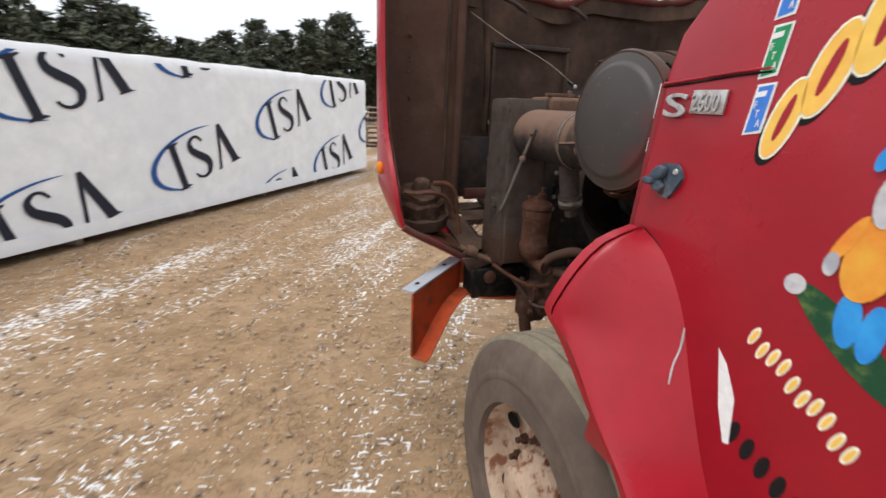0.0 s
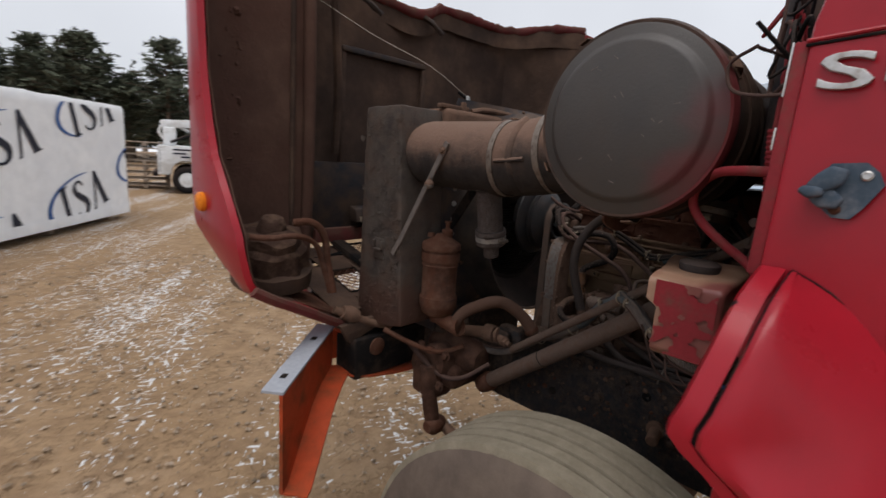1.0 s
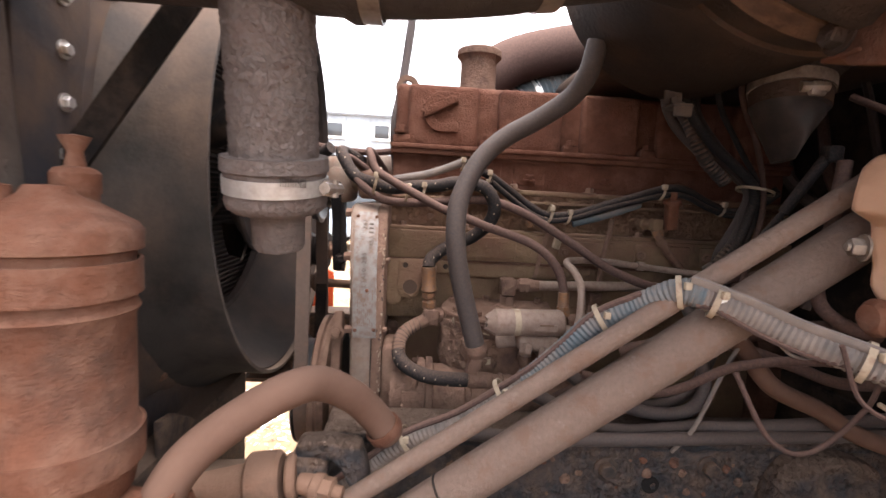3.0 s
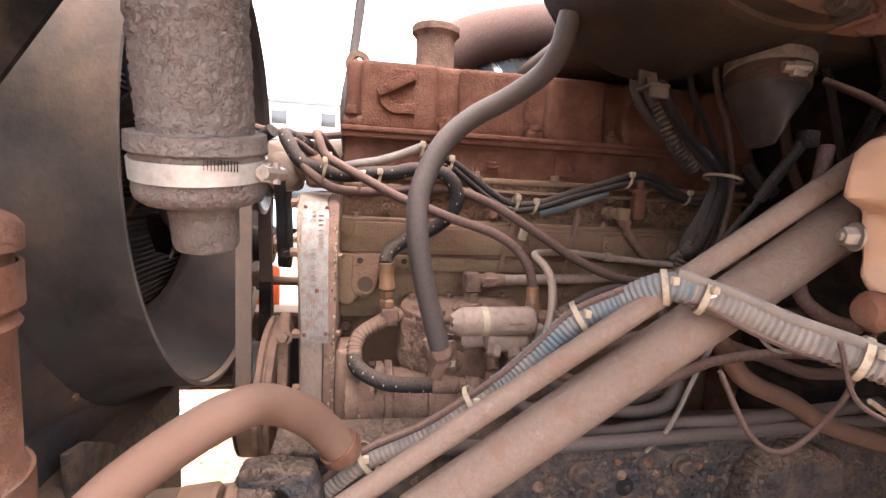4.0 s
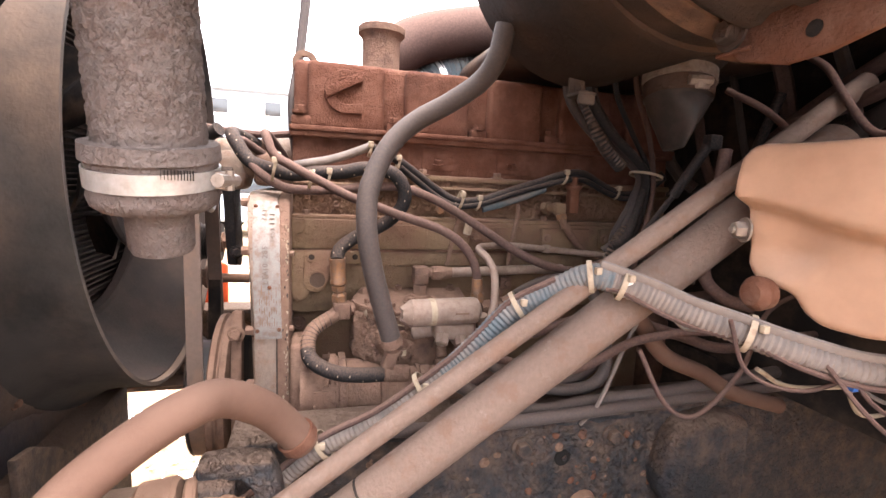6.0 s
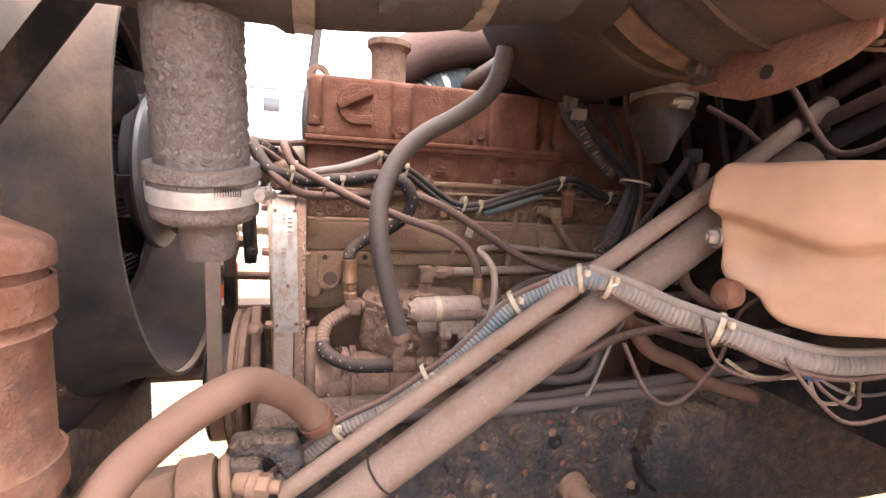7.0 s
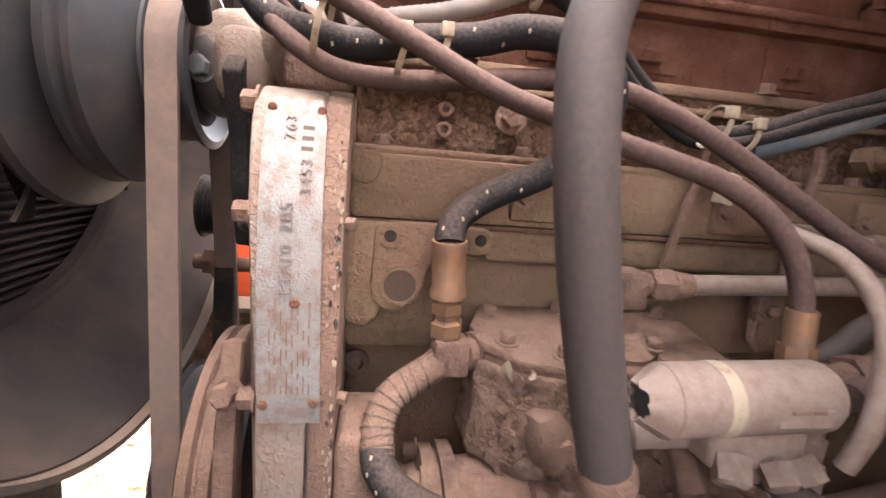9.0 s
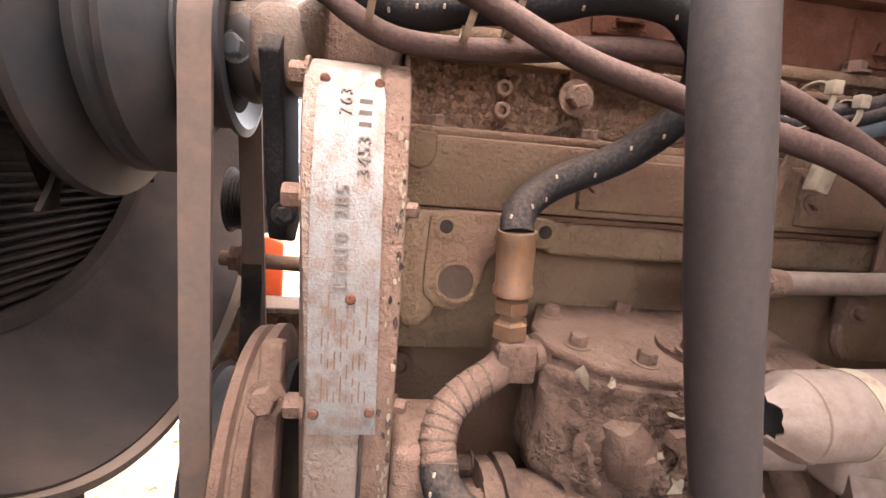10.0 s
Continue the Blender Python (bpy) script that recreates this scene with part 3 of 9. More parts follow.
    for k, (p, q) in enumerate(zip(mid, mid[1:])):
        d = (q - p).normalized()
        w = 0.022 + 0.055 * math.sin(math.pi * k / (len(mid) - 2)) ** 2
        one.append((p.x - d.y * w, p.y + d.x * w))
        two.append((p.x + d.y * w, p.y - d.x * w))
    stroke = one + two[::-1]

    for a, h in ((5.57, 0.44), (3.48, 1.01), (1.46, 1.56), (1.82, 0.10), (7.30, 1.42), (7.72, -0.02), (3.75, -0.42), (5.33, 1.95), (-0.15, 0.72), (9.55, 0.90), (9.3, 1.95), (10.0, -0.3), (11.7, 0.45), (11.4, 1.5)):
        emblem(a, h, 0.645)


wrapped_stack()


# ---- trees ----
def pine(name, seed, height, bare, spread):
    rng = random.Random(seed)
    root = thing(name, (0, 0, 0), "tall dark green pine with snow between the trunks", "tree", "row of pines")
    bm = tube([(0, 0, -0.2), (0.05, 0.03, height * 0.4), (rng.uniform(-0.2, 0.2), rng.uniform(-0.2, 0.2), height)], 0.15, 7, 1.2)
    for v in bm.verts:
        f = max(0.15, 1 - v.co.z / height)
        v.co.x, v.co.y = v.co.x * f + 0.0, v.co.y * f
    limbs, crown = [], bmesh.new()
    z = height * bare
    while z < height:
        f = (z - height * bare) / (height * (1 - bare))
        reach = spread * (0.35 + 0.65 * math.sin(math.pi * min(1, 0.25 + 0.78 * f)) ** 0.8) * (1.05 - 0.75 * f) + 0.15
        for k in range(rng.randint(4, 6)):
            q = rng.uniform(0, 6.283)
            r = reach * rng.uniform(0.55, 1.15)
            tip = Vector((math.cos(q) * r, math.sin(q) * r, z + r * rng.uniform(-0.05, 0.35)))
            limbs.append(tube([(0, 0, z), (tip.x * 0.5, tip.y * 0.5, z + 0.1 * r), tip], 0.025, 4, 0.8))
            for j in range(int(5 + r * 7)):
                c = Vector((0, 0, z)).lerp(tip, rng.uniform(0.25, 1.08)) + Vector((rng.gauss(0, 0.16), rng.gauss(0, 0.16), rng.gauss(0.04, 0.13)))
                for b in range(4):
                    d = Vector((rng.gauss(0, 1), rng.gauss(0, 1), rng.gauss(0.35, 0.7))).normalized()
                    s = d.orthogonal().normalized() * rng.uniform(0.05, 0.10)
                    L = rng.uniform(0.16, 0.36)
                    crown.faces.new([crown.verts.new(c - s), crown.verts.new(c + s), crown.verts.new(c + d * L)])
        z += rng.uniform(0.22, 0.36)
    part("trunk", join(bm, *limbs), M_BARK, root)
    part("crown", crown, M_NEEDLE, root, smooth=False)
    return root


def trees():
    kinds = [pine("pine_tree", 1, 7.4, 0.25, 1.9), pine("pine_tree", 2, 8.0, 0.35, 2.1), pine("pine_tree", 3, 6.8, 0.12, 1.8), pine("pine_tree", 5, 7.8, 0.42, 1.7)]
    rng = random.Random(11)
    made = 0
    for row, (dist, step) in enumerate(((37, 2.0), (41, 2.2), (46, 2.5))):
        q = -26.0
        while q < 48:
            d = dist + rng.uniform(-1.5, 1.5)
            x, y = -math.sin(radians(q)) * d, math.cos(radians(q)) * d
            s = rng.uniform(0.82, 1.15) * (0.84 + 0.16 * min(1, max(0, (q - 6) / 22)))
            m = Matrix.Translation((x, y, 0)) @ Matrix.Rotation(rng.uniform(0, 6.28), 4, "Z")
            if made < 4:
                ob = kinds[made]
                ob.matrix_basis = m
            else:
                ob = copy_thing(kinds[rng.randrange(4)], m)
            ob.scale = (s * 1.4, s * 1.4, s * rng.uniform(0.86, 1.08))
            made += 1
            q += math.degrees(step / dist) * rng.uniform(0.7, 1.3)


trees()
bm = sheet([[(-90 + 8 * i, 55 + 14 * j + 3 * noise.noise((i * 0.4, j, 1)), (0.02 + j * 1.0 + 0.5 * noise.noise((i * 0.5, j, 5))) if j else -0.3) for i in range(24)] for j in range(5)])
tagged(part("snow_bank", bm, M_SNOW), "snow covered rise behind the pines", "snow bank", kind="structure")

# ---- the truck ----
truck = thing("truck", (1.7, 0.6, 0), "red heavy truck, hood tilted forward from a dusty diesel engine", "truck")


def cab():
    side = [(0.835, 0.95), (0.838, 1.45), (0.836, 1.82), (0.822, 1.89), (0.775, 1.955), (0.69, 2.005), (0.57, 2.035), (0.30, 2.62), (-1.2, 2.66), (-1.25, 0.55), (0.25, 0.55), (0.42, 0.95)]
    bm = prism(side, 0, 0.735, 0.775, 0.008)
    body = part("cab", bm, M_RED, truck, "glossy red cab side with painted lettering")
    part("cab_side", prism(side, 0, 2.66, 2.70, 0.008), M_RED, truck)
    part("cab_roof", box(0.775, 2.66, -1.2, 0.28, 2.60, 2.65, 0.01), M_RED, truck)
    part("cab_back", box(0.775, 2.66, -1.24, -1.20, 0.6, 2.6, 0.005), M_RED, truck)
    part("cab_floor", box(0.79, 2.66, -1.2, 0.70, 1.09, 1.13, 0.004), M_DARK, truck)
    part("cowl", prism([(0.81, 1.875), (0.76, 1.93), (0.66, 1.975), (0.56, 2.01), (0.55, 1.97), (0.80, 1.84)], 0, 0.845, 2.659, 0.004), M_RED, truck)
    part("windscreen", prism([(0.555, 2.02), (0.545, 2.02), (0.30, 2.59), (0.31, 2.59)], 0, 0.79, 2.64, 0.0), M_GLASS_DARK, truck)
    # shade behind the engine is put into the near-black of these boards
    part("firewall", roughen(box(0.845, 2.659, 0.705, 0.73, 1.082, 1.90, 0.004), 0.004, 6), M_DARK, truck, "dark firewall with the shade put into its colour")
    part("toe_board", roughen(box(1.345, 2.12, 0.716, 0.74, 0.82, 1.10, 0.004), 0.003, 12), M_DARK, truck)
    # raised seam and the folded front edge of the panel
    part("front_flange", prism([(0.835, 1.49), (0.852, 1.49), (0.852, 1.80), (0.835, 1.80)], 0, 0.74, 0.80, 0.003), M_RED_DULL, body, "chipped red edge flange")
    part("chip", box(0.742, 0.748, 0.8525, 0.8545, 1.66, 1.69, 0.001), M_WHITE_PAINT, body)
    part("chip", box(0.741, 0.744, 0.8525, 0.8545, 1.73, 1.80, 0.001), M_WHITE_PAINT, body)
    return body


CAB = cab()


def lettering(text, size, depth, m, mat, parent, name):
    cu = bpy.data.curves.new(name, "FONT")
    cu.body, cu.size, cu.extrude, cu.bevel_depth = text, size, depth, depth * 0.3
    cu.resolution_u = 3
    ob = bpy.data.objects.new(name, cu)
    scene.collection.objects.link(ob)
    bpy.context.view_layer.update()
    me = bpy.data.meshes.new_from_object(ob)
    bpy.data.objects.remove(ob)
    me.transform(m)
    me.materials.append(mat)
    o = new(name, me)
    o.parent = parent
    o.matrix_parent_inverse = parent.matrix_basis.inverted()
    return o


def on_side(y, z, x=0.7345):
    """The pose of something flat on the cab's left side: its x runs to the rear, its y up."""
    return Matrix.Translation((x, y, z)) @ Matrix(((0, 0, -1, 0), (-1, 0, 0, 0), (0, 1, 0, 0), (0, 0, 0, 1)))


def panel(poly, y, z, out, thick, mat, parent, name):
    """A flat plate of a given outline on the cab side: u runs rearwards, v up."""
    bm = bmesh.new()
    lo = [bm.verts.new((0.735 - out, y - u, z + v)) for u, v in poly]
    hi = [bm.verts.new((0.735 - out - thick, y - u, z + v)) for u, v in poly]
    bm.faces.new(hi)
    for i in range(len(poly)):
        bm.faces.new((lo[i], lo[(i + 1) % len(poly)], hi[(i + 1) % len(poly)], hi[i]))
    return part(name, bm, mat, parent, smooth=False)


M_YELLOW = material("airbrushed_yellow_orange", (0.85, 0.55, 0.12), (0.80, 0.28, 0.06), rough=0.35, scale=7, bump=0.0, cover=0.4, soft=0.5)
M_CREAM = material("cream_outline", (0.85, 0.80, 0.66), rough=0.4, bump=0.0)
M_SHADOW_BLACK = material("black_lettering_shadow", (0.015, 0.014, 0.014), rough=0.4, bump=0.0)
M_STICK_BLUE = material("blue_sticker", (0.06, 0.20, 0.62), rough=0.4, bump=0.0)
M_STICK_GREEN = material("green_sticker", (0.03, 0.26, 0.11), rough=0.4, bump=0.0)
M_STICK_WHITE = material("white_sticker", (0.75, 0.75, 0.74), rough=0.4, bump=0.0)
M_ART_ORANGE = material("painted_orange", (0.72, 0.22, 0.04), (0.75, 0.42, 0.06), rough=0.35, scale=9, bump=0.0, soft=0.4)
M_ART_BLUE = material("painted_blue", (0.03, 0.22, 0.60), (0.05, 0.35, 0.75), rough=0.35, scale=9, bump=0.0, soft=0.4)
M_ART_GREEN = material("painted_dark_green", (0.02, 0.07, 0.035), (0.10, 0.16, 0.05), rough=0.35, scale=30, bump=0.0)
M_ART_GREY = material("painted_pale_grey", (0.55, 0.54, 0.55), (0.36, 0.36, 0.40), rough=0.35, scale=18, bump=0.0)


def oval(cu, cv, ru, rv, tilt=0.0, n=20):
    c, s = math.cos(radians(tilt)), math.sin(radians(tilt))
    out = []
    for i in range(n):
        u, v = ru * math.cos(2 * math.pi * i / n), rv * math.sin(2 * math.pi * i / n)
        out.append((cu + u * c - v * s, cv + u * s + v * c))
    return out


def cab_details():
    # model badge
    part("badge", box(0.728, 0.7345, 0.682, 0.755, 1.742, 1.785, 0.002), M_CHROME, CAB, "chrome model badge")
    lettering("2600", 0.046, 0.0025, on_side(0.752, 1.747, 0.7275) @ Matrix.Diagonal((0.66, 1, 1, 1)), M_CHROME, CAB, "badge_number")
    lettering("S", 0.066, 0.003, on_side(0.822, 1.735, 0.731) @ Matrix.Diagonal((2.0, 0.95, 1, 1)), M_CHROME, CAB, "badge_letter")
    part("panel_seam", tube([(0.7345, 0.838, 1.792), (0.7340, 0.76, 1.800), (0.7340, 0.68, 1.809), (0.7340, 0.615, 1.813)], 0.0022, 6, 0.03), M_DARK, CAB)
    part("panel_ridge", tube([(0.7355, 0.838, 1.798), (0.7350, 0.76, 1.806), (0.7350, 0.68, 1.815), (0.7350, 0.615, 1.819)], 0.003, 8, 0.03), M_RED, CAB)
    # permit stickers
    def tilted(y, z, mat, h=0.085, w=0.024):
        q = [(0.0, 0.0), (w, 0.006), (w + 0.004, h + 0.004), (0.004, h)]
        g = 0.004
        panel([(u - g, v - g) if i == 0 else (u + g, v - g) if i == 1 else (u + g, v + g) if i == 2 else (u - g, v + g) for i, (u, v) in enumerate(q)], y, z, 0.0005, 0.0008, M_STICK_WHITE, CAB, "sticker")
        panel(q, y, z, 0.0014, 0.0006, mat, CAB, "sticker_print")
        for ch, u, v in (("F", 0.004, 0.040), ("T", 0.0095, 0.026), ("A", 0.015, 0.011)):
            lettering(ch, 0.017, 0.0003, on_side(y - u, z + v, 0.7326) @ Matrix.Diagonal((0.62, 1, 1, 1)), M_STICK_WHITE, CAB, "sticker_letter")
        panel([(0.003, 0.057), (0.019, 0.060), (0.020, 0.069), (0.004, 0.066)], y, z, 0.0021, 0.0005, M_STICK_WHITE, CAB, "sticker_bar")
    tilted(0.634, 1.715, M_STICK_BLUE, 0.074)
    tilted(0.634, 1.805, M_STICK_GREEN, 0.074)
    tilted(0.634, 1.895, M_STICK_BLUE, 0.074)
    # rubber hood latch on its two screws
    pad = [(-0.003, 0.018), (0.010, 0.050), (0.016, 0.060), (0.049, 0.063), (0.062, 0.052), (0.069, 0.038), (0.054, 0.008), (0.044, -0.006), (0.026, -0.006), (0.012, 0.006)]
    latch = panel(pad, 0.800, 1.584, 0.0, 0.007, M_BLUE_RUBBER, CAB, "hood_latch")
    part("latch_tongue", join(prism([(0.806, 1.612), (0.797, 1.628), (0.784, 1.640), (0.764, 1.636), (0.768, 1.618), (0.786, 1.606)], 0, 0.712, 0.728, 0.005, 3), prism([(0.800, 1.598), (0.794, 1.612), (0.776, 1.612), (0.764, 1.600), (0.770, 1.588), (0.788, 1.588)], 0, 0.716, 0.728, 0.004, 3), prism([(0.812, 1.606), (0.806, 1.614), (0.786, 1.612), (0.784, 1.602), (0.80, 1.598)], 0, 0.704, 0.722, 0.004, 3)), M_BLUE_RUBBER, CAB)
    for y, z, m in ((0.749, 1.631, M_CHROME), (0.772, 1.588, M_RUST)):
        part("screw", lathe([(-0.002, 0.0065), (0.001, 0.0062), (0.0028, 0.004), (0.002, 0)], (0.7275, y, z), (-1, 0, 0), 16), m, CAB)
    # airbrushed shapes further back on the door, letters left as plain shapes
    for y, z, ru, rv, tl in ((0.575, 1.740, 0.022, 0.064, -13), (0.529, 1.812, 0.026, 0.070, -13), (0.473, 1.885, 0.030, 0.085, -12), (0.403, 1.93, 0.032, 0.09, -8)):
        panel(oval(-0.004, -0.009, ru + 0.003, rv + 0.003, tl), y, z, 0.0004, 0.0006, M_SHADOW_BLACK, CAB, "letter_shadow")
        panel(oval(0, 0, ru + 0.002, rv + 0.002, tl), y, z, 0.0012, 0.0005, M_CREAM, CAB, "letter_outline")
        panel(oval(0, 0, ru - 0.002, rv - 0.002, tl), y, z, 0.0018, 0.0005, M_YELLOW, CAB, "letter_shape")
        panel(oval(0.001, 0.002, ru * 0.28, rv * 0.58, tl), y, z, 0.0024, 0.0005, M_RED, CAB, "letter_gap")
    # painted picture as plain patches of its colours
    art = ((M_ART_GREEN, 0.43, 1.445, 0.105, 0.026, -34), (M_ART_GREY, 0.520, 1.50, 0.016, 0.016, 0), (M_ART_BLUE, 0.440, 1.475, 0.017, 0.040, 8), (M_ART_BLUE, 0.408, 1.468, 0.016, 0.042, 0),
           (M_ART_ORANGE, 0.436, 1.565, 0.034, 0.062, -6), (M_ART_ORANGE, 0.472, 1.582, 0.010, 0.042, -22), (M_ART_GREY, 0.482, 1.545, 0.010, 0.018, 0), (M_ART_GREY, 0.440, 1.645, 0.018, 0.038, 0),
           (M_ART_BLUE, 0.434, 1.708, 0.024, 0.030, 10), (M_ART_BLUE, 0.460, 1.700, 0.010, 0.022, -20))
    for i, (mat, y, z, ru, rv, tl) in enumerate(art):
        panel(oval(0, 0, ru, rv, tl), y - 0.038, z, 0.0005 + 0.0005 * i, 0.0005, mat, CAB, "painted_patch")
    for i in range(10):
        y, z = 0.515 - i * 0.019, 1.395 - i * 0.0105 - 0.006 * math.sin(i * 1.7)
        panel(oval(0, 0, 0.0068, 0.018, -18), y, z, 0.0006, 0.0006, M_CREAM, CAB, "script_mark")
        panel(oval(0.0005, 0, 0.0042, 0.013, -18), y, z, 0.0014, 0.0005, M_YELLOW, CAB, "script_mark")
    for i in range(6):
        panel(oval(0, 0, 0.010, 0.022, -10), 0.50 - i * 0.03, 1.22 - 0.012 * i, 0.0006, 0.0006, M_SHADOW_BLACK, CAB, "script_mark")
    panel([(0, 0), (0.022, -0.02), (0.052, -0.07), (0.066, -0.15), (0.056, -0.155), (0.03, -0.10)], 0.566, 1.345, 0.0005, 0.001, M_STICK_WHITE, CAB, "torn_sticker")

    # the side leans in a little with height
    CAB.matrix_basis = Matrix.Translation((0.035, -0.015, 0.018)) @ Matrix.Translation((0.735, 0, 1.55)) @ Matrix.Rotation(radians(5.0), 4, "Y") @ Matrix.Translation((-0.735, 0, -1.55))


cab_details()


def fender():
    """The rear half of the left wing, which stays on the cab."""
    front = [(0.722, 0.815, 1.505), (0.64, 0.820, 1.475), (0.585, 0.828, 1.415), (0.555, 0.842, 1.345), (0.550, 0.850, 1.305), (0.556, 0.800, 1.270), (0.558, 0.745, 1.222), (0.56, 0.672, 1.157), (0.56, 0.598, 1.102), (0.56, 0.50, 0.98), (0.565, 0.42, 0.80), (0.57, 0.38, 0.50)]
    rear = [(0.734, 0.80, 1.507), (0.734, 0.745, 1.48), (0.734, 0.69, 1.43), (0.734, 0.635, 1.36), (0.734, 0.60, 1.29), (0.734, 0.565, 1.22), (0.734, 0.53, 1.15), (0.734, 0.49, 1.08), (0.734, 0.44, 1.00), (0.734, 0.36, 0.86), (0.734, 0.29, 0.70), (0.734, 0.26, 0.50)]
    front, rear = spline(front, 0.03), spline(rear, 0.03)
    n = 40
    pick = lambda c, t: c[min(int(t * (len(c) - 1)), len(c) - 2)].lerp(c[min(int(t * (len(c) - 1)), len(c) - 2) + 1], t * (len(c) - 1) - min(int(t * (len(c) - 1)), len(c) - 2))
    rows = []
    for i in range(n + 1):
        f, r = pick(front, i / n), pick(rear, i / n)
        row = [f + Vector((0.0, -0.016, 0.002)), f + Vector((-0.004, -0.022, 0.003))]
        f = f + Vector((-0.004, -0.024, 0.003))
        for k in range(1, 13):
            v = k / 12
            p = f.lerp(r, v)
            p.x -= 0.042 * math.sin(math.pi * v ** 0.7) * (0.15 + 0.85 * min(1, i / 14)) * (1 - v * 0.3)
            row.append(p)
        rows.append(row)
    wing = part("fender", sheet(rows, 0.004), M_RED, truck, "dented red wing over the front wheel")
    part("fender_flange", sheet([[pick(front, i / n) + Vector((0.045, 0.016, -0.016)), pick(front, i / n) + Vector((0.012, 0.022, 0.0)), pick(front, i / n) + Vector((0.0, 0.016, 0.004)), pick(front, i / n) + Vector((0.0, -0.010, 0.004))] for i in range(n + 1)], 0.003), M_RED, wing, "riveted red wing flange")
    part("fender_gap", tube([pick(front, i / 30) + Vector((0.008, -0.016, -0.002)) for i in range(31)], 0.0045, 6, 0.03), M_DARK, wing)
    for t, L in ((0.33, 0.03), (0.36, 0.02), (0.40, 0.035), (0.44, 0.02)):
        part("chip", roughen(tube([pick(front, t) + Vector((0.010, 0.022, 0.002)), pick(front, t + 0.012) + Vector((0.008, 0.022, 0.002)), pick(front, t + 0.022) + Vector((0.010, 0.022, 0.0))], 0.004, 6, 0.005, flat=0.5), 0.003, 70), M_STICK_WHITE, wing)
    part("fender_seam", tube([pick(rear, i / 20) + Vector((-0.002, 0, 0)) for i in range(21)], 0.0018, 6, 0.03), M_DARK, wing)
    for t in (0.06, 0.2, 0.3):
        part("rivet", lathe([(0, 0.006), (0.003, 0.005), (0.004, 0)], pick(front, t) + Vector((0.006, 0.016, 0.002)), (-0.4, 0.8, 0.4), 10), M_DARK, wing)
    # scraped metal
    part("scrape", tube([(0.714, 0.639, 1.352), (0.706, 0.633, 1.312), (0.689, 0.627, 1.282), (0.676, 0.617, 1.25)], 0.002, 6, 0.008, lump=0.5, flat=0.5), M_CHROME, wing)
    # the short inner bracket of the wing, red edged
    part("fender_brace", strap([(0.735, 0.80, 1.33), (0.77, 0.835, 1.372), (0.81, 0.862, 1.378), (0.86, 0.890, 1.362), (0.925, 0.925, 1.345)], 0.030, 0.014, (0.3, -0.3, 0.9)), M_RED_DULL, wing)
    part("inner_pan", roughen(lathe([(0.03, 0.0), (0.028, 0.022), (0.014, 0.040), (0.006, 0.050), (0.0, 0.056), (-0.008, 0.056), (-0.010, 0.0)], (0.90, 0.885, 1.378), (-0.1, 0.1, 1), 26), 0.003, 30), M_DUSTY, wing)
    wing.location = (0.033, -0.015, 0.016)
    return wing


fender()


